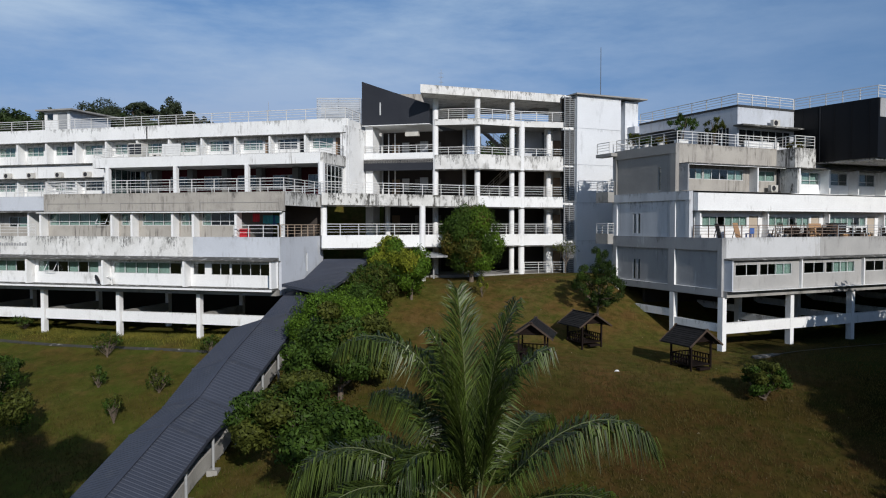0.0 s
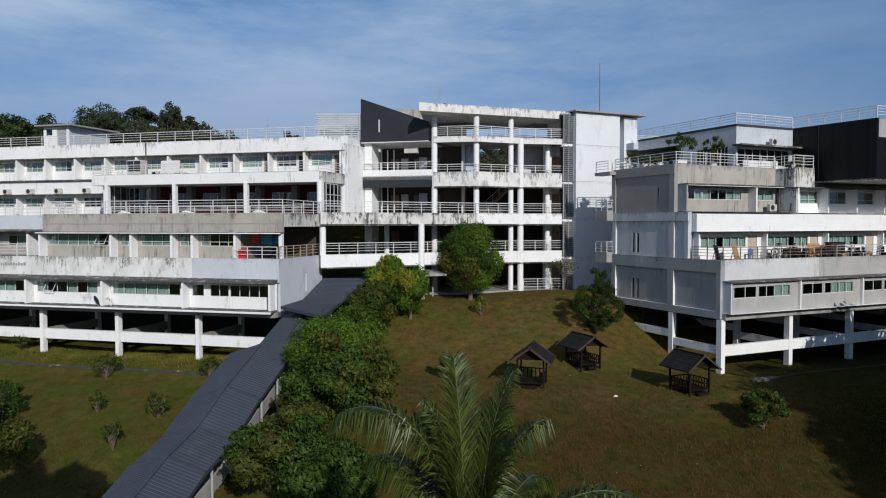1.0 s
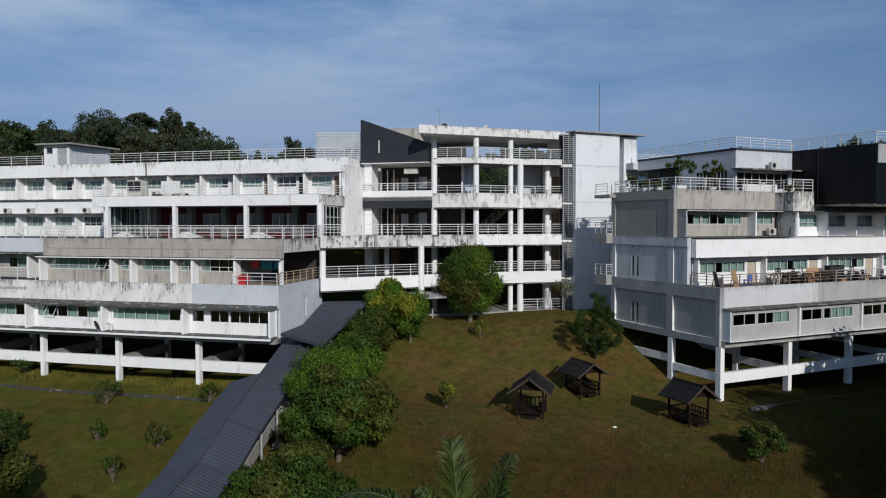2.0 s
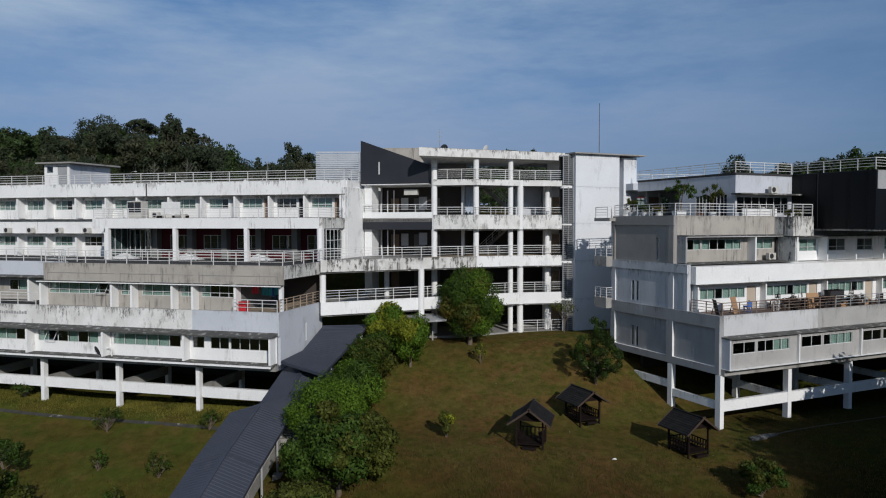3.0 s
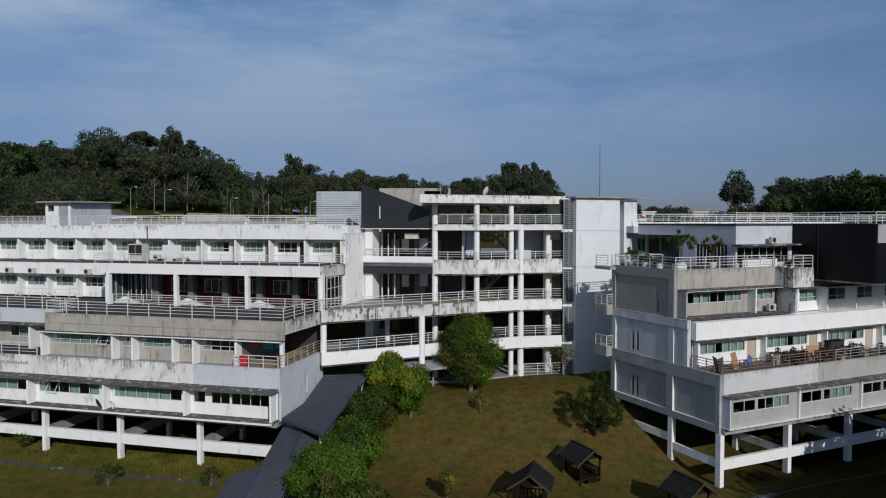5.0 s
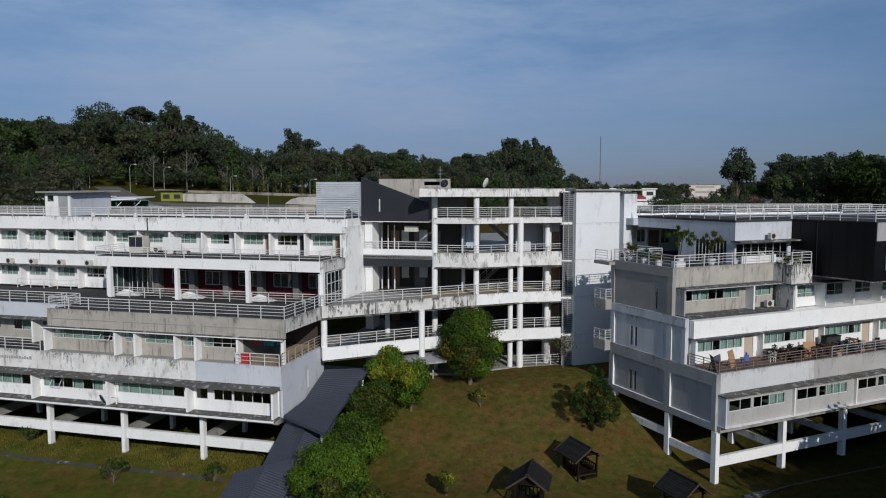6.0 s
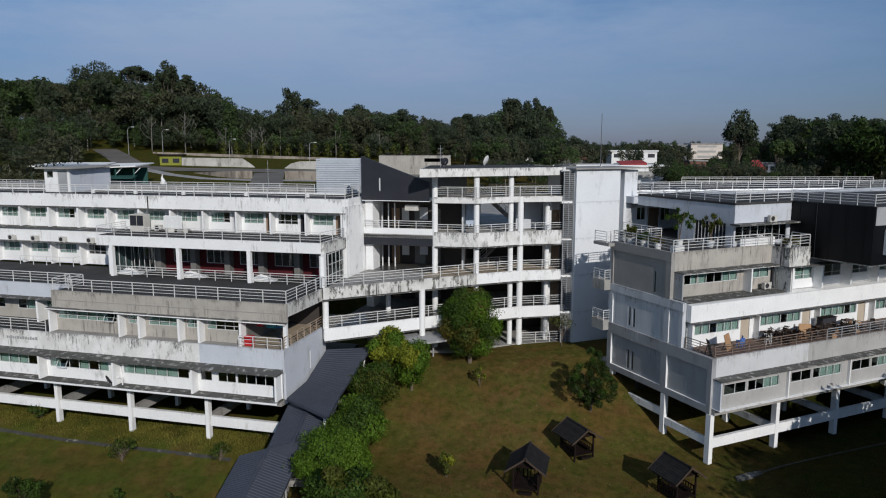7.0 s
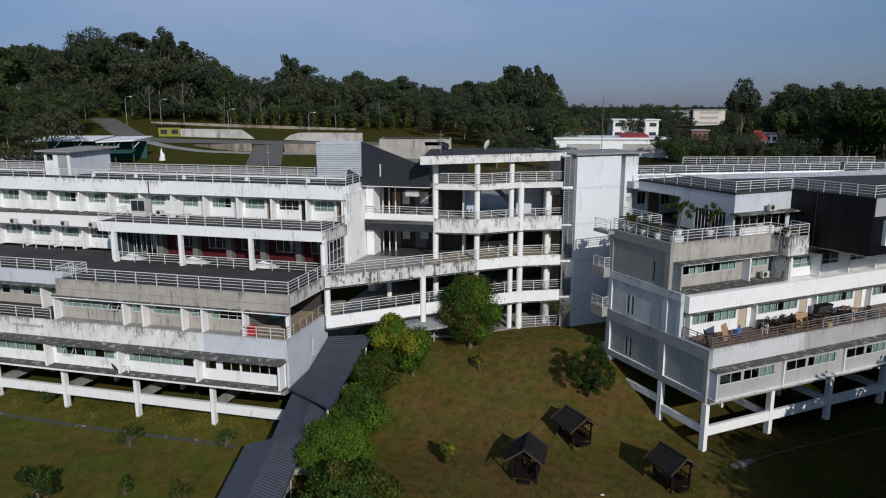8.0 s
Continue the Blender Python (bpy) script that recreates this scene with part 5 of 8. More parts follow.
# ---- middle block between the wings ----
def build_middle():
    mid = thing("office_wing", "open white gallery block with columns, railings and a flat canopy roof", "building")
    P = {"a": left(0.75, 16.1)[:2], "b": (-0.9, 69.75), "c": (3.4, 69.0), "d": (7.9, 70.95), "e": (12.75, 71.75), "bridge": (-10.75, 61.9)}
    LDIR, RDIR = Vector((math.cos(radians(-14.3)), math.sin(radians(-14.3)))), Vector((math.cos(radians(24.4)), math.sin(radians(24.4))))

    def band(pts, z0, z1, depth, name, mat, label=""):
        """A strip of wall along a line of plan points, its outer face on the line."""
        for a, b in zip(pts, pts[1:]):
            a, b = Vector(a), Vector(b)
            n = Vector((-(b - a).y, (b - a).x)).normalized() * depth
            part(name, Geo().prism([a, b, b + n, a + n], z0, z1), mat, mid, label)

    def rail(pts, z, off=0.12, **kw):
        out = []
        for i, p in enumerate(pts):
            q = pts[min(i + 1, len(pts) - 1)]
            o = pts[max(i - 1, 0)]
            d = (Vector(q) - Vector(o)).normalized()
            out.append((p[0] - d.y * off, p[1] + d.x * off, z))
        railing(mid, out, **kw)

    back_l, back_r = (-4.0, 88.0), (16.0, 88.0)
    front3 = [P["bridge"], P["c"], P["d"], P["e"]]
    # level slabs and edge bands
    part("floor_slab", Geo().prism([P["bridge"], P["c"], P["d"], P["e"], back_r, back_l, left(0.4, 16.0)[:2], left(0.2, 8.0)[:2]], 3.4, 3.84), CONCRETE, mid)
    part("floor_slab", Geo().prism([P["bridge"], P["c"], P["d"], P["e"], back_r, back_l, left(0.8, 16.0)[:2], left(0.5, 8.0)[:2]], 7.3, 7.72), CONCRETE, mid)
    part("floor_tiles", Geo().prism([(-2.0, 67.3), (3.5, 69.3), (7.9, 71.2), (12.6, 72.0), (13.5, 76.0), (-1.0, 73.5)], 7.723, 7.74), TILE, mid, "tan tiled gallery floor")
    part("floor_slab", Geo().prism([P["a"], P["b"], P["c"], P["d"], P["e"], back_r, back_l], 11.2, 11.6), CONCRETE, mid)
    part("floor_slab", Geo().prism([P["b"], P["c"], P["d"], P["e"], (14, 80), (9.0, 76.5), (3.0, 77)], 14.95, 15.38), CONCRETE, mid)
    part("ground_slab", Geo().prism([(-6.0, 68.6), (1.0, 68.3), P["d"], P["e"], (15, 88), (-5, 88)], -0.9, 0.06), CONCRETE, mid)
    off = lambda p, k: (p[0] + k * 0.38, p[1] - k * 0.92)
    shift = [off(p, 0.16) for p in front3]
    band(shift, 2.9, 4.05, 0.16, "edge_band", WHITE_CLEAN)
    band(shift[:2], 6.75, 7.82, 0.16, "edge_band", STAINED, "white edge band with black mould")
    band(shift[1:], 6.75, 7.82, 0.16, "edge_band", WHITE)
    up = [off(p, 0.16) for p in (P["b"], P["c"], P["d"], P["e"])]
    band(up[:2], 10.5, 11.92, 0.16, "edge_band", MOULDY)
    band(up[1:], 10.5, 11.92, 0.16, "edge_band", MOULDY)
    band(up, 14.83, 15.42, 0.16, "edge_band", MOULDY)
    for z in (2.85, 6.69, 10.44):
        lip = [off(p, 0.3) for p in (front3 if z < 7 else (P["b"], P["c"], P["d"], P["e"]))]
        band(lip, z - 0.06, z, 0.4, "drip_edge", LEDGE)
    band([P["a"], P["b"]], 11.55, 12.2, 0.16, "edge_band", WHITE_CLEAN)
    band([P["a"], P["b"]], 10.44, 11.5, 0.14, "dark_band", NAVY, "dark slate band")
    rail([left(0.8, 16.15)[:2], P["b"]], 12.2, height=0.75, gap=2.0, bars=2)
    rail([P["b"], P["c"], P["d"], P["e"]], 11.92, height=0.75, gap=1.7, bars=2)
    rail([P["b"], P["c"], P["d"], P["e"]], 15.42, height=1.0, gap=1.5, bars=4)
    rail([P["bridge"], P["c"], P["d"], P["e"]], 7.82, height=1.0, gap=2.0, bars=3)
    rail([P["bridge"], P["c"], P["d"], P["e"]], 4.05, height=1.0, gap=1.75, bars=3)
    rail([(8.3, 71.0), P["e"]], 0.06, height=1.1, gap=1.5, bars=3)
    # inner railings of the open well
    railing(mid, [(5.0, 75.5, 15.38), (9.0, 76.6, 15.38), (13.8, 79.8, 15.38)], 1.0, 1.5, 4)
    railing(mid, [(3.6, 73.0, 7.72), (8.6, 75.0, 7.72)], 1.0, 1.5, 3)
    # columns
    cols = [((-0.75, 69.95), 7.72, 17.5, 0.34), ((3.4, 69.45), 0, 17.5, 0.33), ((6.95, 70.95), 0, 17.5, 0.31), ((7.95, 71.05), -0.1, 15.4, 0.36), ((10.9, 72.6), 0, 14.9, 0.30), ((-0.75, 69.95), 0, 7.3, 0.34),
            ((-1.95, 66.1), -0.6, 6.75, 0.34), ((-10.6, 62.25), 3.0, 6.75, 0.33), ((-10.9, 62.6), 7.72, 10.6, 0.3), ((-5.5, 69.6), 0, 7.3, 0.3)]
    for (x, y), z0, z1, r in cols:
        part("column", Geo().tube([(x, y, z0), (x, y, z1)], [r * 0.86, r * 0.86], 16), WHITE_CLEAN, mid, smooth=False)
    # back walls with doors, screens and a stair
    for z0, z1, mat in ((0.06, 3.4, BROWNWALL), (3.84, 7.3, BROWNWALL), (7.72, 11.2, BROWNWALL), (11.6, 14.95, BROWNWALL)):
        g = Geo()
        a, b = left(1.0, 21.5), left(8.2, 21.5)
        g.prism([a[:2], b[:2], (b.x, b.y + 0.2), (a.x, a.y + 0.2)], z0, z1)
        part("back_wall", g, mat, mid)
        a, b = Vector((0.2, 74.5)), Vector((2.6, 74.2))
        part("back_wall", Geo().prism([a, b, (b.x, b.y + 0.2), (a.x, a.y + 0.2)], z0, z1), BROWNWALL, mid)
        a, b = Vector((8.6, 77.0)), Vector((14.5, 79.0))
        part("back_wall", Geo().prism([a, b, (b.x, b.y + 0.2), (a.x, a.y + 0.2)], z0, z1), WHITE_CLEAN if z0 > 11 else BROWNWALL, mid)
        for u, w in ((2.0, 0.9), (4.6, 1.2), (6.6, 0.9)):
            p = left(u, 21.42)
            part("door", Geo().box(0, w, 0, 0.05, 0, 2.15), DOORW if u < 3 else INSIDE, mid, m=pose(p.x, p.y, z0 + 0.01, 0, 0, -14.3))
        part("white_pier", Geo().prism([left(0.8, 16.5)[:2], left(1.6, 16.5)[:2], left(1.6, 18.5)[:2], left(0.8, 18.5)[:2]], z0, z1), WHITE_CLEAN, mid)
        part("door", Geo().prism([(11.6, 73.6), (12.6, 73.9), (12.57, 73.98), (11.57, 73.68)], z0 + 0.01, z0 + 2.2), DOORW, mid)
        part("white_pier", Geo().prism([(10.7, 73.3), (11.5, 73.55), (11.4, 73.9), (10.6, 73.65)], z0, z1), WHITE_CLEAN, mid)
        part("pier", Geo().prism([(2.0, 72.0), (2.3, 71.95), (2.4, 73.0), (2.1, 73.05)], z0, z1), FRAME, mid)
    part("wall", Geo().prism([left(1.0, 21.8)[:2], (2.6, 74.5), (2.6, 74.7), left(1.0, 22.0)[:2]], 14.96, 17.4), INSIDE, mid)
    part("back_wall", Geo().prism([(0.9, 79.3), (4.3, 79.3), (4.3, 79.5), (0.9, 79.5)], 11.6, 14.95), GREYWHITE, mid)
    part("back_wall", Geo().prism([(7.7, 79.3), (8.6, 79.3), (8.6, 79.5), (7.7, 79.5)], 11.6, 14.95), GREYWHITE, mid)
    for z0, z1 in ((0.06, 3.4), (3.84, 7.3), (7.72, 11.2)):
        part("back_wall", Geo().prism([(0.9, 79.3), (8.6, 79.3), (8.6, 79.5), (0.9, 79.5)], z0, z1), BROWNWALL, mid)
    for lo, hi, s in ((7.72, 11.6, 1), (11.6, 15.38, -1)):
        n = 18
        xa, xb = (4.2, 8.4) if s > 0 else (8.4, 4.2)
        st = part("stair", Geo().beam((xa, 77.45, lo - 0.05), (xb, 77.45, hi - 0.05), 0.08, 0.28), CONCRETE, mid)
        for i in range(n):
            x = 4.2 + 4.2 * (i / n if s > 0 else 1 - i / n)
            z = lo + (hi - lo) * (i + 1) / n
            part("step", Geo().box(x, x + 4.2 / n + 0.05, 77.5, 78.9, z - 0.2, z), CONCRETE, st)
        railing(mid, [(4.2 if s > 0 else 8.4, 77.45, lo), (8.4 if s > 0 else 4.2, 77.45, hi)], 1.0, 1.0, 2)
    part("floor_tiles", Geo().prism([left(1.0, 16.4)[:2], (-1.2, 70.2), (1.5, 73.0), left(8.0, 21.3)[:2], left(1.0, 21.3)[:2]], 7.743, 7.76), DARKTILE, mid, "polished dark floor tiles")
    part("floor_tiles", Geo().prism([(-10.2, 62.6), (3.2, 69.6), (7.6, 71.4), (12.4, 72.2), (13.0, 76.5), (-1.0, 74.0), (-8.6, 68.0)], 3.843, 3.86), DARKTILE, mid, "dull dark floor tiles")
    part("back_wall", Geo().prism([(7.9, 74.9), (10.7, 75.9), (10.6, 76.1), (7.8, 75.1)], 11.61, 14.95), GREYWHITE, mid)
    part("forecourt", Geo().prism([(-4.0, 88.02), (16.0, 88.02), (20.0, 108.0), (-8.0, 108.0)], 10.4, 11.62), CONCRETE, mid, "pale concrete forecourt behind the gallery")
    for z in (7.76, 11.61):
        for u in (1.75, 2.45, 3.15):
            q = left(u, 19.0)
            part("screen_post", Geo().box(-0.05, 0.05, -0.05, 0.05, 0, 2.9), WHITE_CLEAN, mid, m=pose(q.x, q.y, z, 0, 0, -14.3))
        q = left(5.2, 21.3)
        part("notice_board", Geo().box(0, 0.9, 0, 0.05, 1.0, 2.3), GREYWHITE, mid, m=pose(q.x, q.y, z, 0, 0, -14.3))
        q = left(3.2, 21.3)
        part("window", Geo().box(0, 0.8, 0, 0.04, 0.9, 2.2), FRAME, mid, m=pose(q.x, q.y, z, 0, 0, -14.3))
    q = left(5.6, 17.2)
    part("hanging_box", Geo().box(-0.7, 0.7, -0.25, 0.25, 13.95, 14.5), ACGREY, mid, "cream ceiling fan-coil unit", m=pose(q.x, q.y, 0, 0, 0, -14.3))
    # canopy roof
    roof = [(-2.15, 66.7), (12.65, 72.35), (11.0, 79.5), (-1.6, 80.0)]
    part("canopy_roof", Geo().prism(roof, 17.5, 18.3), MOULDY, mid, "flat white canopy roof streaked with mould")
    inner = [(-1.8, 67.1), (12.3, 72.5), (10.8, 79.2), (-1.3, 79.7)]
    part("canopy_felt", Geo().prism(inner, 18.303, 18.34), DECK, mid)
    # black wedge wall over the link
    a, b = left(0.62, 16.0), left(7.7, 16.0)
    na = Vector((math.sin(radians(14.3)), math.cos(radians(14.3)), 0)) * 0.35
    g = Geo()
    g.prism([a[:2], b[:2], (b + na)[:2], (a + na)[:2]], [15.02, 15.02, 15.02, 15.02], [19.45, 16.9, 16.9, 19.45])
    part("wedge_wall", g, NAVY, mid, "dark slate wedge-topped wall")
    part("wedge_underside", Geo().prism([a[:2], b[:2], left(7.7, 21.4)[:2], left(0.62, 21.4)[:2]], 14.95, 15.017), WHITE_CLEAN, mid)
    p = left(2.6, 15.93)
    part("slot", Geo().box(-0.06, 0.06, -0.02, 0.06, 16.0, 17.25), FRAME, mid, m=pose(p.x, p.y, 0, 0, 0, -14.3))
    # louvred plant screen and rendered stair block behind
    plant = thing("plant_screen", "grey louvred metal screen round roof plant", "screen", pose(-14.0, 78.0, 15.2))
    for x in (0.0, 2.36, 4.72):
        part("post", Geo().box(x, x + 0.08, 0.105, 0.185, 0, 3.85), PALEMETAL, plant)
    part("back_panel", Geo().box(0.0, 4.8, 2.8, 2.9, 0, 3.85), PALEMETAL, plant)
    for i in range(16):
        part("slat", Geo().prism([(0.0, -0.03), (4.8, -0.03), (4.8, 0.1), (0.0, 0.1)], [0.05 + i * 0.24, 0.05 + i * 0.24, 0.12 + i * 0.24, 0.12 + i * 0.24], [0.19 + i * 0.24, 0.19 + i * 0.24, 0.26 + i * 0.24, 0.26 + i * 0.24]), PALEMETAL, plant)
    part("side", Geo().box(4.82, 4.9, 0.1, 2.9, 0, 3.85), PALEMETAL, plant)
    block = thing("roof_block", "beige rendered roof stair block with a long slot", "building", pose(-7.0, 77.7, 15.0))
    part("wall", wall_with_holes(Geo(), 0, 7.9, 0, 0.2, 0, 4.4, [(5.0, 7.2, 3.7, 4.1)]), BEIGE, block)
    part("wall", Geo().box(7.7, 7.9, 0.205, 5, 0, 4.4), BEIGE, block)
    part("wall", Geo().box(0, 0.2, 0.205, 5, 0, 4.4), BEIGE, block)
    part("wall", Geo().box(0.205, 7.695, 4.8, 5, 0, 4.4), BROWNWALL, block)
    part("roof", Geo().box(0.25, 7.65, 0.25, 4.75, 4.0, 4.2), DECK, block)
    return mid


build_middle()


def build_tower():
    tower = thing("lift_tower", "tall white rendered lift tower with shadow grooves", "tower", FR)
    levels = [-0.6, 3.4, 7.3, 11.1, 14.8, 18.1]
    for z0, z1 in zip(levels, levels[1:]):
        part("wall", Geo().box(0.45, 5.92, 19.7, 25.0, z0, z1 - 0.03), TOWERW, tower)
    part("core", Geo().box(0.49, 5.88, 19.74, 24.96, -0.6, 18.1), GREYWHITE, tower)
    part("fin_wall", Geo().box(6.72, 8.42, 20.0, 24.9, -0.6, 17.95), TOWERW, tower)
    part("recess", Geo().box(5.925, 6.715, 21.0, 24.8, -0.6, 17.9), GREYWHITE, tower)
    part("roof", Geo().box(0.1, 9.1, 19.3, 25.3, 18.103, 18.24), CONCRETE, tower)
    part("roof_box", Geo().prism([(-1.0, 25.5), (1.4, 25.5), (1.4, 28.0), (-1.0, 28.0)], 17.603, [18.50, 18.32, 18.32, 18.50]), LEDGE, tower, "stained concrete vent box")
    part("roof_box", Geo().prism([(2.8, 25.5), (4.4, 25.5), (4.4, 27.5), (2.8, 27.5)], 17.603, [18.30, 18.42, 18.42, 18.30]), LEDGE, tower, "stained concrete vent box")
    part("rear_slab", Geo().box(-1.2, 5.9, 25.01, 28.2, 17.4, 17.6), CONCRETE, tower)
    # tall screen of louvres beside the tower, with the floor edges behind it
    for k, (z0, z1) in enumerate(((-0.4, 3.25), (3.45, 7.1), (7.3, 10.9), (11.1, 14.75), (15.0, 18.0))):
        lv = part("louvre_frame", Geo().box(-0.62, -0.55, 20.36, 20.44, z0, z1).box(-0.10, -0.04, 20.22, 20.30, z0, z1).box(0.36, 0.43, 20.02, 20.10, z0, z1), GREYLOUVRE, tower)
        for i in range(int((z1 - z0) / 0.2)):
            z = z0 + 0.03 + i * 0.2
            part("slat", Geo().prism([(-0.6, 20.40), (0.42, 20.06), (0.42, 20.20), (-0.6, 20.54)], [z, z, z + 0.06, z + 0.06], [z + 0.07, z + 0.07, z + 0.13, z + 0.13]), LOUVRE_DARK, lv)
        part("louvre_back", Geo().box(-0.6, 0.44, 21.0, 21.1, z0, z1), BROWNWALL, tower)
        part("spandrel", Geo().prism([(-0.6, 20.66), (0.44, 20.3), (0.44, 20.95), (-0.6, 20.95)], z1 - 0.15, min(z1 + 0.55, 18.06)), WHITE_CLEAN, tower)
    mast = thing("radio_mast", "thin grey lightning mast on the tower roof", "mast", FR @ pose(5.05, 22.0, 18.24))
    part("pole", Geo().tube([(0, 0, 0), (0, 0, 5.6)], [0.042, 0.03], 8), surface("dark_grey_steel", (0.12, 0.125, 0.13)), mast)
    part("base", Geo().box(-0.15, 0.15, -0.15, 0.15, 0, 0.08), GREYLOUVRE, mast)


build_tower()
solid("tarpaulin", folds(0.0, 1.1, 0.0, 0.0, 2.75, 8, 0.09, 0.3), surface("pale_blue_tarpaulin", (0.52, 0.58, 0.67), second=(0.42, 0.49, 0.60), amount=0.6, scale=1.5, rough=0.5), "pale blue tarpaulin hanging behind the gallery columns", "tarpaulin", pose(2.45, 72.9, 12.1, 0, 0, 24))


# ---- gazebos ----
def build_gazebo():
    g = thing("gazebo", "small dark timber gazebo with a gabled shingle roof on the lawn", "gazebo", group="gazebos on the lawn")
    W, D, H = 0.95, 1.05, 2.05
    for x in (-W, W):
        for y in (-D, D):
            part("post", Geo().box(x - 0.06, x + 0.06, y - 0.06, y + 0.06, -0.5, H), DARKWOOD, g)
    part("floor", Geo().box(-W - 0.05, W + 0.05, -D - 0.05, D + 0.05, 0.28, 0.36), DARKWOOD, g)
    for x in (-W, W):
        part("beam", Geo().box(x - 0.05, x + 0.05, -D - 0.3, D + 0.3, H + 0.003, H + 0.13), DARKWOOD, g)
    for y in (-D, D):
        part("beam", Geo().box(-W - 0.2, W + 0.2, y - 0.05, y + 0.05, H + 0.135, H + 0.25), DARKWOOD, g)
        part("gable", Geo().add([(-W, y, H + 0.26), (W, y, H + 0.26), (0, y, H + 0.95), (-W, y + 0.04, H + 0.26), (W, y + 0.04, H + 0.26), (0, y + 0.04, H + 0.95)],
                                [(0, 1, 2), (5, 4, 3), (0, 3, 4, 1), (1, 4, 5, 2), (2, 5, 3, 0)]), DARKWOOD, g)
    eave_x, eave_z, ridge_z, L = 1.55, H - 0.08, H + 1.1, 1.6
    for s in (-1, 1):
        slope = part("roof_slope", Geo().add([(s * eave_x, -L, eave_z), (0, -L, ridge_z), (0, L, ridge_z), (s * eave_x, L, eave_z), (s * eave_x, -L, eave_z - 0.06), (0, -L, ridge_z - 0.06), (0, L, ridge_z - 0.06), (s * eave_x, L, eave_z - 0.06)],
                                             [(0, 1, 2, 3) if s < 0 else (3, 2, 1, 0), (7, 6, 5, 4) if s < 0 else (4, 5, 6, 7), (0, 4, 5, 1), (2, 6, 7, 3), (0, 3, 7, 4), (1, 5, 6, 2)]), SHINGLE, g)
        n = 9
        for i in range(n):
            a, b = i / n, (i + 1.25) / n
            p = lambda t, y, up: (s * eave_x * (1 - t), y, eave_z + (ridge_z - eave_z) * t + up)
            b = min(b, 1.0)
            part("shingle_course", Geo().add([p(a, -L, 0.055), p(b, -L, 0.012), p(b, L, 0.012), p(a, L, 0.055), p(a, -L, 0.006), p(a, L, 0.006)],
                                             [(0, 1, 2, 3) if s < 0 else (3, 2, 1, 0), (0, 3, 5, 4)]), SHINGLE, slope)
        for y in (-L, L):
            part("barge_board", Geo().beam((s * (eave_x + 0.05), y * 1.01, eave_z - 0.04), (-s * 0.12, y * 1.01, ridge_z + 0.13), 0.05, 0.14), BROWNWOOD, g)
    part("ridge_cap", Geo().box(-0.09, 0.09, -L, L, ridge_z + 0.02, ridge_z + 0.09), SHINGLE, g)
    for x in (-W, W):
        part("rail", Geo().box(x - 0.04, x + 0.04, -D + 0.062, D - 0.062, 1.05, 1.13), DARKWOOD, g)
        for i in range(7):
            y = -D + 0.2 + i * (2 * D - 0.4) / 6
            part("baluster", Geo().box(x - 0.025, x + 0.025, y - 0.04, y + 0.04, 0.363, 1.047), DARKWOOD, g)
        part("bench", Geo().box(x * 0.98 - (0.4 if x > 0 else -0.07), x * 0.98 + (-0.07 if x > 0 else 0.4), -D + 0.07, D - 0.07, 0.72, 0.78), DARKWOOD, g)
    part("rail", Geo().box(-W + 0.062, W - 0.062, D - 0.04, D + 0.04, 1.05, 1.13), DARKWOOD, g)
    for i in range(6):
        x = -W + 0.2 + i * (2 * W - 0.4) / 5
        part("baluster", Geo().box(x - 0.04, x + 0.04, D - 0.025, D + 0.025, 0.363, 1.047), DARKWOOD, g)
    part("step", Geo().box(-0.5, 0.5, -D - 0.45, -D - 0.06, 0.0, 0.2), DARKWOOD, g)
    return g


gazebo = build_gazebo()
spots = [(6.35, 48.9, -14, 0.95, 0.87), (11.0, 54.2, 24, 0.98, 0.88), (17.2, 48.3, 24, 0.96, 0.98)]
for i, (x, y, a, wide, high) in enumerate(spots):
    m = pose(x, y, ground_at(x, y) + 0.02, 0, 0, a)
    m = m @ Matrix.Diagonal((wide, wide, high, 1.0))
    if i == 0:
        gazebo.matrix_basis = m
    else:
        copy_thing(gazebo, m)


# ---- covered stair walk ----
def gable_roof(w, a, b, half, drop):
    """Two ribbed sheets from the ridge line a-b down to the eaves, with eave boards and a ridge cap."""
    d = b - a
    d2 = Vector((d.x, d.y, 0)).normalized()
    s = Vector((d2.y, -d2.x, 0))
    n = max(6, int(d.length / 0.24))
    for k in (-1, 1):
        e = s * (k * half) + Vector((0, 0, -drop))
        up = Vector((0, 0, 0.026))
        row = []
        for j in range(n):
            for t, lift in ((0, 0), (0.35, 0), (0.45, 1), (0.65, 1), (0.75, 0)):
                row.append(a.lerp(b, (j + t) / n) + up * lift)
        row.append(b.copy())
        m = len(row)
        g = Geo()
        g.v = [tuple(r) for r in row] + [tuple(r + e) for r in row]
        g.f = [(i, i + 1, m + i + 1, m + i) if k > 0 else (m + i, m + i + 1, i + 1, i) for i in range(m - 1)]
        part("roof_sheet", g, SLATE, w)
        q = e + Vector((0, 0, -0.1))
        part("eave_board", Geo().beam(a + q, b + q, 0.05, 0.2), SLATE, w)
        for p in (a, b):
            part("barge_board", Geo().beam(p + Vector((0, 0, 0.0)), p + e, 0.06, 0.16), SLATE, w)
    part("ridge_cap", Geo().beam(a + Vector((0, 0, 0.05)), b + Vector((0, 0, 0.05)), 0.26, 0.05), SLATE, w)
    return d2, s


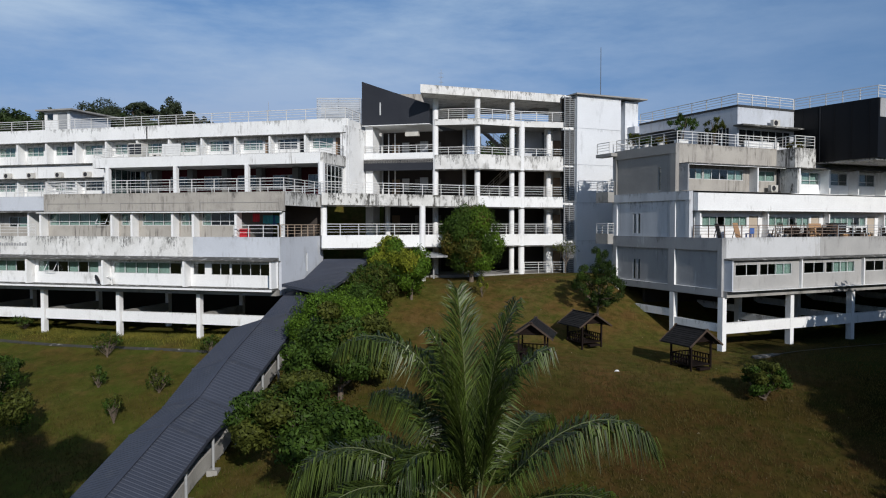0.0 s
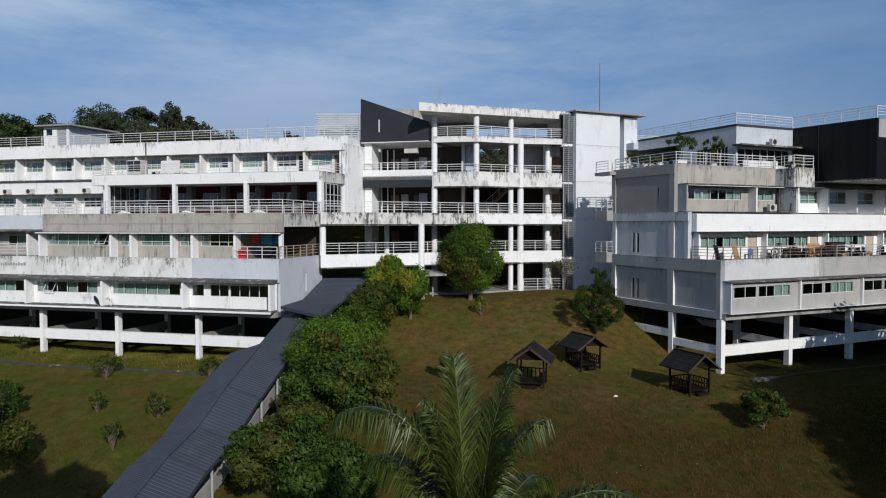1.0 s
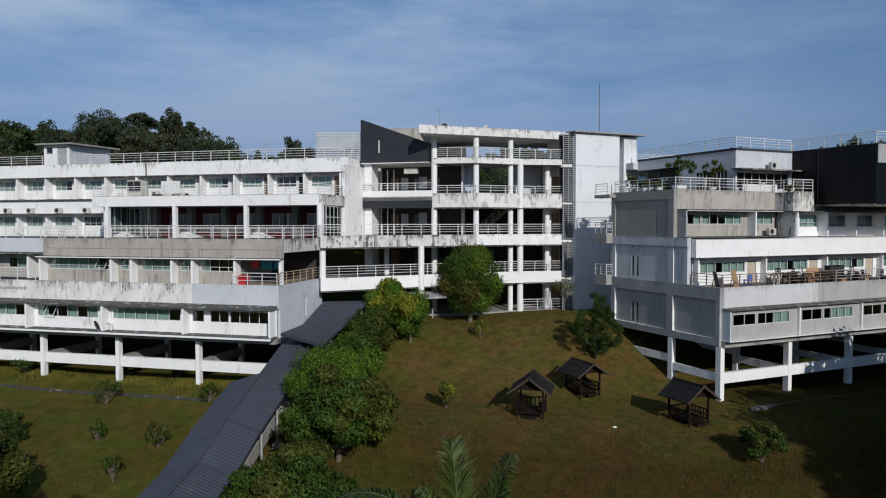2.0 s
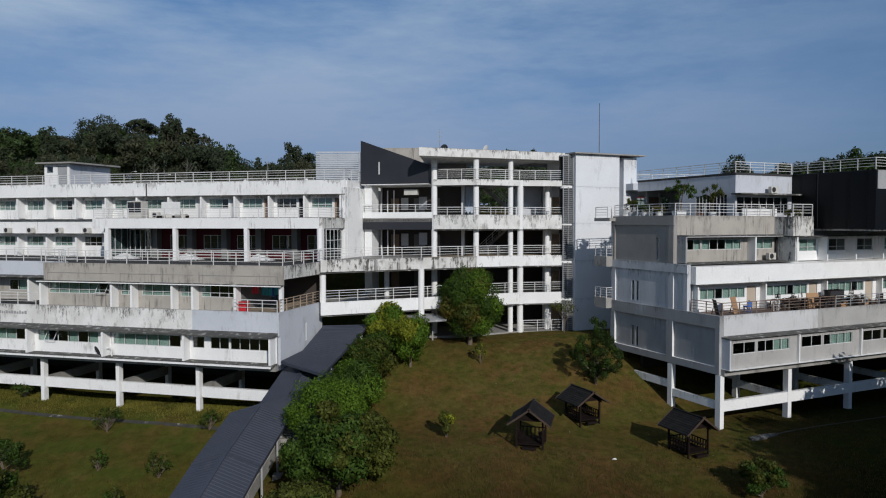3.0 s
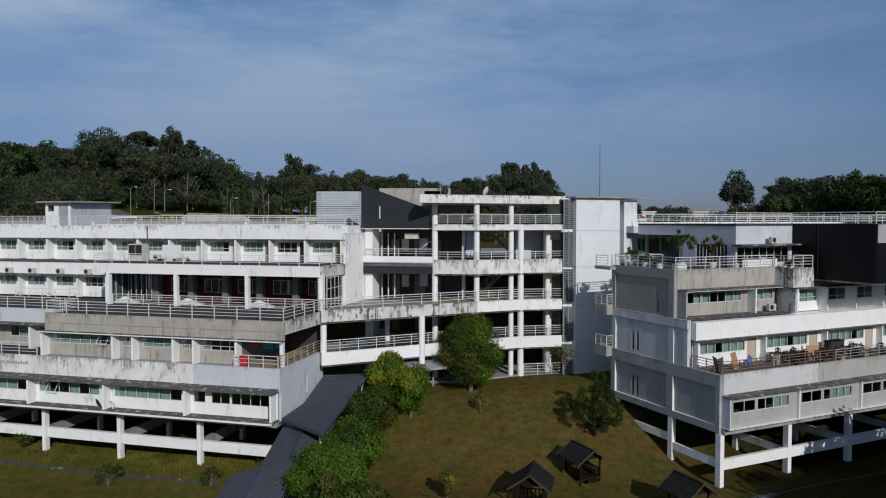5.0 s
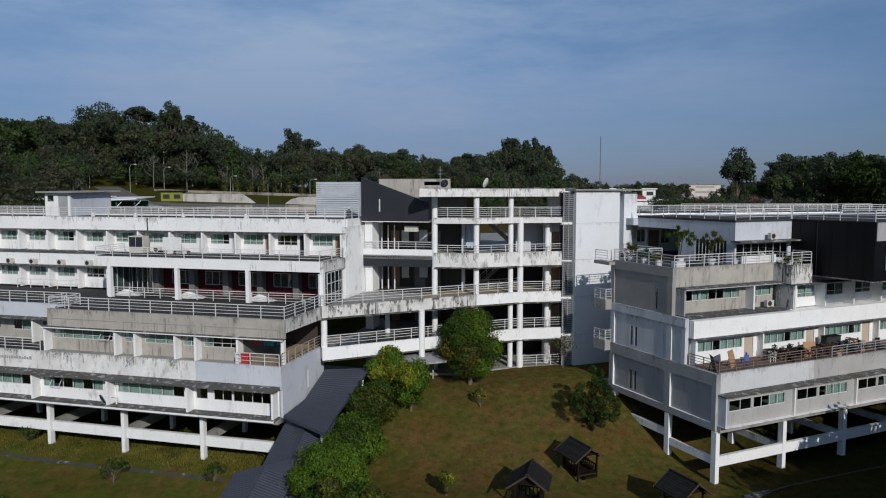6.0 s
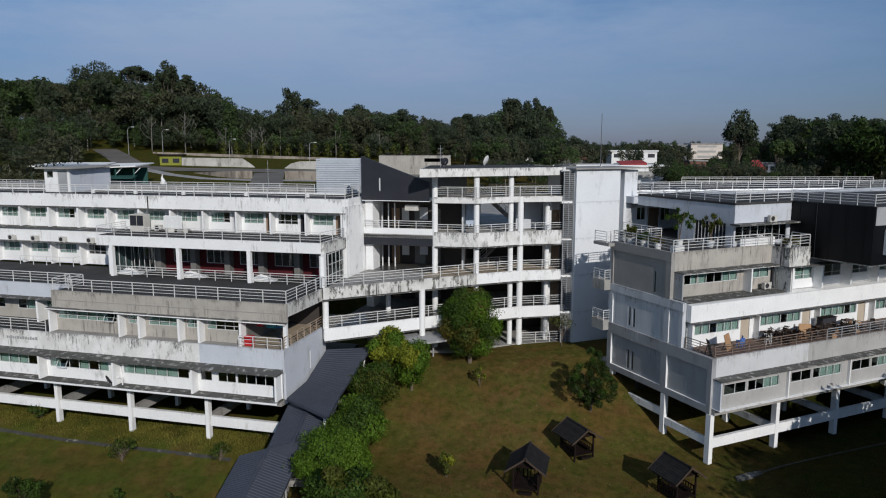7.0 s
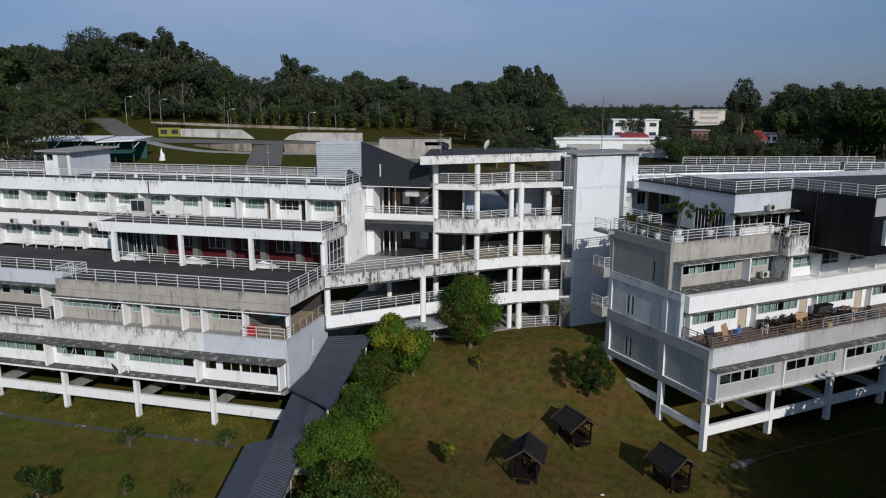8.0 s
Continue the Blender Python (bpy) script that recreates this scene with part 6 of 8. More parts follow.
def build_walkway():
    w = thing("covered_walkway", "covered stairway with a slate-blue ribbed metal gable roof on steel posts", "walkway")
    line = [(-17.2, 26.0, -9.0), (-15.6, 31.5, -7.55), (-14.8, 37.2, -5.75), (-14.2, 40.2, -5.0), (-13.6, 43.6, -3.45), (-12.9, 49.3, -1.8)]
    flights = [(a, b, 2.25, 0.72) for a, b in zip(line, line[1:])] + [((-11.0, 49.1, -1.25), (-10.6, 55.6, 0.12), 2.0, 0.62)]
    for a, b, half, drop in flights:
        a, b = Vector(a), Vector(b)
        d2, s = gable_roof(w, a, b, half, drop)
        if half < 2.2:
            e = [a - s * half + Vector((0, 0, -drop)), a, a + s * half + Vector((0, 0, -drop))]
            deep = Vector((0, 0, -1.3))
            row = [e[0] + deep, e[2] + deep, e[2], e[1], e[0]]
            back_ = d2 * 0.06
            part("gable_panel", Geo().add(row + [q + back_ for q in row], [(4, 3, 2, 1, 0), (5, 6, 7, 8, 9)] + [(i, (i + 1) % 5, 5 + (i + 1) % 5, 5 + i) for i in range(5)]), SLATE, w)
        n = 2 if (b - a).length > 4.5 else 1
        for j in range(n):
            p = a.lerp(b, (j + 0.5) / n)
            for k in (-1, 1):
                q = p + s * (k * 1.8)
                gz = ground_at(q.x, q.y)
                top = q.z - 0.62
                if top - gz > 0.6:
                    part("post", Geo().tube([(q.x, q.y, gz - 0.2), (q.x, q.y, top)], [0.08, 0.08], 10), GREYLOUVRE, w)
                    part("footing", Geo().prism([(q.x - 0.3, q.y - 0.3), (q.x + 0.3, q.y - 0.3), (q.x + 0.3, q.y + 0.3), (q.x - 0.3, q.y + 0.3)], gz - 0.3, gz + 0.25), CONCRETE, w)
        run = math.hypot(b.x - a.x, b.y - a.y)
        m = max(3, int(run / 0.36))
        for j in range(m):
            p = a.lerp(b, (j + 0.5) / m)
            z = p.z - 3.0
            h = run / m / 2 - 0.002
            part("step", Geo().prism([(p + s * 1.35 - d2 * h)[:2], (p + s * 1.35 + d2 * h)[:2], (p - s * 1.35 + d2 * h)[:2], (p - s * 1.35 - d2 * h)[:2]], z - 0.45, z), CONCRETE, w)
        for k in (-1, 1):
            o = s * (k * 1.45) + Vector((0, 0, -2.75))
            part("side_wall", Geo().beam(a + o, b + o, 0.16, 0.85), CONCRETE, w)
            o = s * (k * 1.8) + Vector((0, 0, -1.0))
            part("tie", Geo().beam(a + o, b + o, 0.07, 0.14), GREYLOUVRE, w)
    return w


build_walkway()


def sheet_roof(w, a, b, c, d):
    """One ribbed metal sheet between the eave a-b and the top edge d-c, its ribs along the eave, with boards on the free edges."""
    a, b, c, d = (Vector(p) for p in (a, b, c, d))
    n = max(6, int((d - a).length / 0.26))
    lift = Vector((0, 0, 0.03))
    g = Geo()
    for j in range(n):
        for t, k in ((0, 0), (0.35, 0), (0.45, 1), (0.65, 1), (0.75, 0)):
            g.v += [tuple(a.lerp(d, (j + t) / n) + lift * k), tuple(b.lerp(c, (j + t) / n) + lift * k)]
    g.v += [tuple(d), tuple(c)]
    g.f = [(2 * i, 2 * i + 1, 2 * i + 3, 2 * i + 2) for i in range(len(g.v) // 2 - 1)]
    part("roof_sheet", g, SLATE, w)
    low = Vector((0, 0, -0.11))
    for p, q in ((a, b), (a, d), (b, c)):
        part("eave_board", Geo().beam(p + low, q + low, 0.06, 0.2), SLATE, w)


def build_upper_roof():
    w = thing("covered_walkway", "landing roof of slate-blue ribbed metal between the stairway and the gallery", "walkway")
    near_l, near_r, fold_r, fold_l = (-12.45, 54.0, 0.40), (-8.7, 50.9, 0.05), (-8.3, 55.3, 0.36), (-11.6, 58.15, 0.46)
    sheet_roof(w, near_l, near_r, fold_r, fold_l)
    sheet_roof(w, fold_l, fold_r, (-6.6, 63.2, 1.92), (-10.6, 62.5, 1.92))
    for x, y, top in ((-9.1, 51.9, -0.1), (-8.8, 55.2, 0.15), (-7.6, 60.6, 1.2), (-7.2, 62.4, 1.6)):
        z = ground_at(x, y)
        part("post", Geo().tube([(x, y, z - 0.2), (x, y, top)], [0.09, 0.09], 10), WHITE_CLEAN, w)
    part("landing", Geo().prism([(-12.0, 55.5), (-8.0, 55.0), (-3.6, 65.5), (-7.0, 67.5)], -4.9, -2.6), CONCRETE, w)
    porch = thing("porch_roof", "small grey flat porch roof on thin grey posts", "roof", pose(-2.2, 66.0, 0, 0, 0, 24.4))
    part("slab", Geo().prism([(-2.2, -2.0), (2.0, -2.0), (2.0, 1.0), (-2.2, 1.0)], [1.95, 1.95, 2.2, 2.2], [2.12, 2.12, 2.38, 2.38]), GREY, porch)
    part("post", Geo().tube([(1.7, 0.6, -1.0), (1.7, 0.6, 2.15)], [0.08, 0.08], 10), GREYLOUVRE, porch)
    part("post", Geo().tube([(-1.7, 0.6, -1.2), (-1.7, 0.6, 2.15)], [0.08, 0.08], 10), GREYLOUVRE, porch)


build_upper_roof()


# ---- plants ----
def mesh_from(verts, faces, name, mat):
    me = bpy.data.meshes.new(name)
    nv, nf, k = len(verts), len(faces), faces.shape[1]
    me.vertices.add(nv)
    me.vertices.foreach_set("co", verts.astype(np.float32).ravel())
    me.loops.add(nf * k)
    me.loops.foreach_set("vertex_index", faces.astype(np.int32).ravel())
    me.polygons.add(nf)
    me.polygons.foreach_set("loop_start", np.arange(0, nf * k, k, dtype=np.int32))
    me.update(calc_edges=True)
    me.materials.append(mat)
    return me


def leaf_quads(points, normals, size, rng, aspect=0.5):
    """One folded leaf at each point, its face turned roughly along the normal."""
    n = len(points)
    nrm = normals + rng.normal(0, 0.45, (n, 3))
    nrm /= np.linalg.norm(nrm, axis=1, keepdims=True) + 1e-9
    t = rng.normal(0, 1, (n, 3)) + np.array([0, 0, -0.9])
    t -= (t * nrm).sum(1, keepdims=True) * nrm
    t /= np.linalg.norm(t, axis=1, keepdims=True) + 1e-9
    s = np.cross(nrm, t)
    L = size * rng.uniform(0.6, 1.3, (n, 1))
    a, b = points - t * L * 0.5, points + t * L * 0.5 - nrm * L * 0.12
    c, d = points + s * L * aspect * 0.5, points - s * L * aspect * 0.5
    verts = np.stack([a, c, b, d], 1).reshape(-1, 3)
    faces = np.arange(4 * n).reshape(n, 4)
    return verts, faces


def crown_points(blobs, n, rng, shell=0.35, rough=0.30):
    """Points and outward normals in the outer shells of some ellipsoids, broken up by lumps and gaps."""
    vol = np.array([b[3] * b[4] + b[4] * b[5] + b[3] * b[5] for b in blobs])
    pick = rng.choice(len(blobs), n, p=vol / vol.sum())
    B = np.array(blobs)[pick]
    d = rng.normal(0, 1, (n, 3))
    d /= np.linalg.norm(d, axis=1, keepdims=True)
    ph = rng.uniform(0, 6.28, (len(blobs), 3))[pick]
    lump = np.sin(d[:, 0] * 5 + ph[:, 0]) * np.sin(d[:, 1] * 5 + ph[:, 1]) * np.sin(d[:, 2] * 6 + ph[:, 2]) + 0.5 * np.sin(d[:, 0] * 11 + ph[:, 1]) * np.sin(d[:, 2] * 12 + ph[:, 0])
    r = (1 - shell * rng.uniform(0, 1, n) ** 1.6) * (1 + rough * lump) + np.where(rng.random(n) < 0.08, rng.uniform(0, 0.22, n), 0)
    pts = B[:, :3] + d * r[:, None] * B[:, 3:]
    nr = d / B[:, 3:]
    nr /= np.linalg.norm(nr, axis=1, keepdims=True)
    keep = np.ones(n, bool)
    for j, b in enumerate(blobs):
        q = ((pts - np.array(b[:3])) / np.array(b[3:])) ** 2
        keep &= ~((q.sum(1) < 0.42) & (pick != j))
    return pts[keep], nr[keep]


def tree(name, label, x, y, height, blobs, leaves, size, mats, seed, trunk=0.16, group="", category="tree", stems=1, base=None, aspect=0.5):
    """A tree or shrub: tapered trunk, limbs into each clump, and a crown of many single leaves. Blobs are relative to its foot."""
    rng = np.random.default_rng(seed)
    z = ground_at(x, y) if base is None else base
    ob = thing(name, label, category, pose(x, y, z), group)
    for s in range(stems):
        g = Geo()
        lean = rng.normal(0, 0.12 * (stems > 1) + 0.04, 2) * height
        top = height * 0.62
        path = [(lean[0] * t * t + rng.normal(0, 0.03), lean[1] * t * t + rng.normal(0, 0.03), -0.3 + (top + 0.3) * t) for t in (0, 0.25, 0.5, 0.75, 1)]
        g.tube(path, [trunk * 1.25, trunk, trunk * 0.85, trunk * 0.65, trunk * 0.4], 8)
        limbs = []
        for b in blobs[:14]:
            k = path[int(rng.integers(1, 4))]
            midp = ((k[0] + b[0]) / 2, (k[1] + b[1]) / 2, (k[2] * 0.45 + b[2] * 0.55) - 0.1)
            limbs.append(Geo().tube([k, midp, b[:3]], [trunk * 0.5, trunk * 0.35, trunk * 0.12], 6))
        stem = part("trunk", g, BARK, ob)
        for limb in limbs:
            part("limb", limb, BARK, stem)
    mats = mats if isinstance(mats, (list, tuple)) else [mats]
    groups = [blobs[i::len(mats)] for i in range(len(mats))]
    for mat, bl in zip(mats, groups):
        if not bl:
            continue
        pts, nr = crown_points(bl, int(leaves * len(bl) / len(blobs)), rng)
        me = mesh_from(*leaf_quads(pts, nr, size, rng, aspect), "crown", mat)
        part("crown", me, mat, ob)
    return ob


def clumps(n, rx, ry, rz, cz, seed, size=0.42, core=0.72, spread=0.66):
    """Clumps spread over a rounded crown."""
    rng = np.random.default_rng(seed)
    out = [(0, 0, cz, rx * core, ry * core, rz * core)]
    for i in range(n):
        d = rng.normal(0, 1, 3)
        d /= np.linalg.norm(d)
        if d[2] < -0.55:
            d[2] *= -0.5
        s = size * rng.uniform(0.75, 1.25)
        out.append((d[0] * rx * spread, d[1] * ry * spread, cz + d[2] * rz * spread, rx * s, ry * s, rz * s * 0.9))
    return out


tree("broadleaf_tree", "round dense mango tree flushed with rusty new leaves", 2.7, 65.8, 7.4, clumps(30, 3.1, 2.8, 3.5, 4.1, 11, 0.30, 0.86, 0.70) + [(0.0, 0.0, 2.2, 1.9, 1.7, 1.3), (-0.9, -0.7, 1.9, 1.2, 1.1, 1.0), (0.9, -0.8, 1.9, 1.2, 1.1, 1.0)], 48000, 0.25, [LEAF, LEAF_LIGHT, LEAF, LEAF_RUST], 21, 0.2, aspect=0.3)
tree("broadleaf_tree", "yellow-green leafy shrub tree beside the covered stairway", -4.9, 62.6, 4.6, clumps(20, 2.0, 1.8, 1.9, 3.2, 12, 0.30, 0.78, 0.72), 12000, 0.32, [LEAF_YELLOW, LEAF_YELLOW, LEAF_LIGHT], 22, 0.12, aspect=0.3)
tree("broadleaf_tree", "bright green leafy shrub tree beside the covered stairway", -2.8, 61.6, 4.6, clumps(10, 1.9, 2.0, 2.4, 2.2, 13), 16150, 0.274, [LEAF_LIGHT, LEAF_LIGHT, LEAF_YELLOW], 23, 0.12, aspect=0.3)
tree("broadleaf_tree", "olive green leafy shrub tree beside the covered stairway", -6.2, 58.2, 4.6, clumps(11, 2.4, 2.3, 2.4, 2.6, 14), 17100, 0.259, [LEAF_OLIVE, LEAF], 24, 0.13, aspect=0.35)
tree("broadleaf_tree", "dense green leafy shrub tree beside the covered stairway", -7.0, 53.6, 4.8, clumps(12, 2.6, 2.7, 2.6, 2.7, 15), 22800, 0.274, [LEAF, LEAF_LIGHT], 25, 0.14, aspect=0.3)
tree("broadleaf_tree", "broad bright green mango tree beside the covered stairway", -8.0, 48.0, 5.4, clumps(22, 2.95, 2.95, 2.8, 3.2, 16, 0.32, 0.84, 0.64), 46000, 0.20, LEAF_LIGHT, 26, 0.18, aspect=0.34)
tree("broadleaf_tree", "tall olive green guava tree beside the covered stairway", -6.3, 42.4, 5.6, clumps(30, 3.4, 3.1, 2.9, 3.1, 17, 0.25, 0.68, 0.82), 28500, 0.259, [LEAF, LEAF_OLIVE], 27, 0.16, aspect=0.5)
tree("broadleaf_tree", "low dark green spreading tree beside the covered stairway", -7.8, 36.6, 4.8, clumps(28, 3.3, 3.0, 2.3, 2.6, 18, 0.25, 0.68, 0.82), 26600, 0.245, [LEAF, LEAF_OLIVE], 28, 0.15, aspect=0.5)
tree("broadleaf_tree", "low dark green spreading tree below the covered stairway", -5.0, 33.6, 4.6, clumps(12, 2.7, 2.4, 2.1, 2.3, 19), 20900, 0.245, LEAF, 29, 0.14, aspect=0.5)
tree("broadleaf_tree", "loose dark young tree beside the raised wing", 13.1, 59.0, 5.2, clumps(40, 2.1, 1.9, 2.3, 2.2, 31, 0.17, 0.36, 0.92) + clumps(18, 1.1, 1.0, 1.7, 4.0, 131, 0.20, 0.4, 0.9) + clumps(14, 1.1, 0.9, 0.7, 1.0, 231, 0.26, 0.4, 0.9), 15000, 0.19, [LEAF_DEEP, LEAF, LEAF_DEEP], 32, 0.09, aspect=0.28)
tree("broadleaf_tree", "loose dark young tree at the edge of the lawn", -30.9, 48.8, 3.4, clumps(22, 1.7, 1.6, 1.6, 2.0, 33, 0.22, 0.3, 0.84), 2800, 0.24, [LEAF_DEEP, LEAF], 34, 0.08, aspect=0.32)
tree("broadleaf_tree", "sparse small tree at the edge of the lawn", -27.4, 40.6, 5.8, clumps(22, 3.0, 2.5, 2.6, 3.5, 133, 0.25, 0.45, 0.8), 9500, 0.24, [LEAF, LEAF_OLIVE], 134, 0.07, aspect=0.5)
tree("shrub", "round green shrub on the open slope", 19.6, 42.2, 2.0, clumps(18, 1.55, 1.4, 1.25, 1.15, 35, 0.24, 0.5, 0.78), 6500, 0.17, [LEAF, LEAF_OLIVE], 36, 0.06, category="shrub", stems=3, aspect=0.5)
tree("shrub", "dark green upright shrub on the slope", 0.35, 50.2, 2.2, clumps(12, 0.85, 0.8, 1.1, 1.05, 37, 0.28, 0.4, 0.75), 1500, 0.19, [LEAF_OLIVE, LEAF_YELLOW, LEAF_OLIVE], 38, 0.04, category="shrub", stems=4, aspect=0.5)
tree("sapling", "thin young sapling on the knoll", 3.5, 62.0, 2.2, clumps(9, 0.55, 0.5, 0.9, 1.2, 39, 0.3, 0.3, 0.8), 300, 0.2, [LEAF_OLIVE, LEAF_YELLOW], 40, 0.03, category="sapling", aspect=0.5)
tree("sapling", "bare young tree beside the gallery railing", 12.3, 70.0, 3.4, clumps(7, 1.3, 0.9, 1.0, 2.7, 41, 0.4), 380, 0.2, LEAF_OLIVE, 42, 0.05, category="sapling", aspect=0.5)
SAPS = [(-26.6, 55.2, 2.1, 1.1), (-18.2, 54.4, 1.7, 0.8), (-24.6, 49.6, 1.4, 0.55), (-19.9, 48.6, 1.8, 0.7), (-22.8, 60.6, 1.2, 0.8), (-37.0, 61.5, 1.2, 1.0), (-14.6, 57.2, 1.0, 0.6), (-21.2, 44.6, 1.7, 0.6)]
for i, (x, y, h, r) in enumerate(SAPS):
    tree("sapling", "small green sapling on the mown lawn", x, y, h, clumps(12, r * 1.1, r * 1.1, h * 0.55, h * 0.55, 50 + i, 0.34, 0.35, 0.8), int(240 + 380 * r), 0.26, [LEAF, LEAF_OLIVE], 60 + i, 0.035, category="sapling", group="saplings on the lawn", stems=3, aspect=0.3)


# ---- coconut palm ----
def build_palm():
    rng = np.random.default_rng(7)
    x, y = 0.75, 16.6
    foot = ground_at(x, y)
    palm = thing("coconut_palm", "coconut palm with long arching feathered fronds", "palm", pose(x, y, 0))
    head = -2.0
    g = Geo()
    path = [(0.5 * (1 - t) ** 2, 0.2 * (1 - t), foot - 11 + (head - foot + 11) * t) for t in np.linspace(0, 1, 13)]
    g.tube(path, [0.26] * 4 + [0.17] * 8 + [0.2], 12)
    part("trunk", g, PALEBARK, palm, "ringed grey palm trunk", smooth=True)
    # fronds: heading (0 is to the right, 90 is away), rise, length, sag
    fronds = [(114, 84, 5.5, 0.12), (170, 84, 6.3, 1.42), (181, 44, 5.6, 1.8), (4, 52, 5.6, 1.45), (30, 86, 5.3, 0.32), (10, 85, 4.6, 0.72), (160, 86, 4.6, 0.35), (140, 62, 4.4, 0.95), (215, 74, 3.2, 1.7), (205, 34, 4.2, 1.05),
              (-25, 28, 4.6, 1.05), (-50, 22, 4.3, 1.05), (-85, 12, 4.0, 1.1), (-120, 20, 4.2, 1.1), (70, 66, 4.8, 0.55), (118, 70, 4.6, 0.6), (-150, 26, 4.0, 1.05), (55, 45, 4.5, 1.0), (150, 40, 4.4, 1.2), (90, 50, 4.3, 1.0)]
    for j, (head_deg, rise, length, sag) in enumerate(fronds):
        a, e = radians(head_deg), radians(rise)
        twist = rng.normal(0, 0.35)
        out = Vector((math.cos(a), math.sin(a), 0))
        side = Vector((-math.sin(a), math.cos(a), 0))
        spine = []
        n = 18
        p, ang = Vector((0, 0, head)) + out * 0.12, e
        for i in range(n + 1):
            spine.append(p.copy())
            p = p + (out * math.cos(ang) + Vector((0, 0, 1)) * math.sin(ang)) * (length / n)
            ang -= sag * 1.75 / n * (0.15 + 2.8 * (i / n) ** 2)
        g = Geo().tube(spine, [0.024 * (1 - 0.85 * i / n) + 0.004 for i in range(n + 1)], 6)
        fr = part("frond", g, FROND_RIB, palm)
        verts, faces = [], []
        m = 230
        for k in range(m):
            t = 0.16 + 0.83 * k / (m - 1)
            f = t * n
            i = min(int(f), n - 1)
            b = spine[i].lerp(spine[i + 1], f - i)
            d = (spine[i + 1] - spine[i]).normalized()
            upv = side.cross(d) if side.cross(d).z > 0 else d.cross(side)
            ll = (1.22 * math.sin(math.pi * (0.12 + 0.83 * t)) ** 0.7 + 0.14) * rng.uniform(0.86, 1.08)
            for sgn in (-1, 1):
                level = math.hypot(d.x, d.y)
                droop = (0.75 + 0.35 * rng.random()) * level
                dirv = (side * sgn * (0.45 + 0.15 * level) + d * (0.88 - 0.45 * level) + upv * 0.14 + Vector(rng.normal(0, 0.12, 3))).normalized()
                mid_ = b + dirv * ll * 0.45 + Vector((0, 0, -0.14)) * (ll * level)
                tip = mid_ + dirv * (ll * 0.55 * (1 - 0.7 * level)) + Vector((0, 0, -0.78)) * (ll * droop) + Vector(rng.normal(0, 0.03, 3))
                wv = d * 0.0165
                q = len(verts)
                verts += [b - wv, b + wv, mid_ + wv * 1.1, mid_ - wv * 1.1, tip]
                faces += [(q, q + 1, q + 2, q + 3), (q + 3, q + 2, q + 4)]
        lf = Geo()
        lf.add(verts, faces)
        part("foliage", lf, LEAF_PALM, fr)
    husk = Geo()
    for k in range(14):
        a = 2 * math.pi * k / 14
        husk.beam((0.1 * math.cos(a), 0.1 * math.sin(a), head - 0.55), (0.26 * math.cos(a), 0.26 * math.sin(a), head + 0.25), 0.14, 0.03)
    part("leaf_base", husk, surface("straw_brown_husk", (0.33, 0.25, 0.12)), palm, "straw-brown leaf bases")
    return palm


palm = build_palm()
tree("broadleaf_tree", "tall broad tree below the covered stairway", -12.4, 10.8, 22.5, clumps(30, 3.7, 3.4, 3.8, 19.4, 71, 0.24, 0.55, 0.82), 11000, 0.4, LEAF, 72, 0.22, aspect=0.5)


# ---- trees just outside the view, whose shade falls on the lawn and on the raised wing ----
SHADERS = ((34.6, 26.0, 5.2), (41.0, 30.5, 6.0), (36.2, 19.8, 6.0), (36.6, 12.6, 6.0), (36.4, 5.6, 5.5), (45.0, 35.5, 5.2), (46.0, 26.0, 7.5), (45.0, 15.0, 9.0), (52.5, 40.0, 5.8), (55.0, 31.0, 8.2), (61.5, 46.0, 6.2), (64.0, 36.0, 9.0), (37.6, 37.6, 0.8), (43.2, 42.0, 0.8), (49.5, 46.5, 1.0), (36.8, 31.5, 2.5), (55.5, 50.5, 1.0), (39.2, 46.0, 0.6), (46.5, 51.0, 0.6))
for i, (x, y, mid) in enumerate(SHADERS):
    h = mid + 5.5 - ground_at(x, y)
    tree("broadleaf_tree", "tall dark broad tree on the slope beside the raised wing", x, y, h, clumps(20, 5.7, 5.7, 5.5, h - 5.5, 300 + i, 0.36), 6500, 0.74, LEAF, 310 + i, 0.3, group="tall trees on the slope", aspect=0.55)


# ---- woods and far buildings ----
def far_tree_proto(seed, kind, leaves, size):
    """The leaf corners of one far tree about 12 m high: dome, high crown, column, tiers or plume."""
    rng = np.random.default_rng(seed)
    if kind == "dome":
        bl = clumps(17, 4.9, 4.9, 4.4, 7.6, seed, 0.29, 0.62, 0.80)
    elif kind == "high":
        bl = clumps(12, 3.9, 3.9, 2.7, 9.5, seed, 0.34, 0.55, 0.78) + [(rng.normal(0, 1.2), rng.normal(0, 1.2), 6.0, 1.5, 1.5, 1.0)]
    elif kind == "column":
        bl = clumps(14, 3.0, 3.0, 5.6, 6.6, seed, 0.30, 0.6, 0.78)
    elif kind == "tiers":
        bl = [(rng.normal(0, 1.6), rng.normal(0, 1.6), 4.2 + 0.95 * i, 3.3 - 0.18 * i, 3.3 - 0.18 * i, 0.65) for i in range(9)]
    else:
        bl = [(0.5 * math.sin(2.4 * i), 0.5 * math.cos(2.4 * i), 3.0 + 1.05 * i, 2.7 - 0.2 * i, 2.7 - 0.2 * i, 1.2) for i in range(9)]
    pts, nr = crown_points(bl, leaves, rng, shell=0.45, rough=0.24)
    v, f = leaf_quads(pts, nr, size, rng, 0.7)
    return v.reshape(-1, 4, 3)[:, :3].reshape(-1, 3)


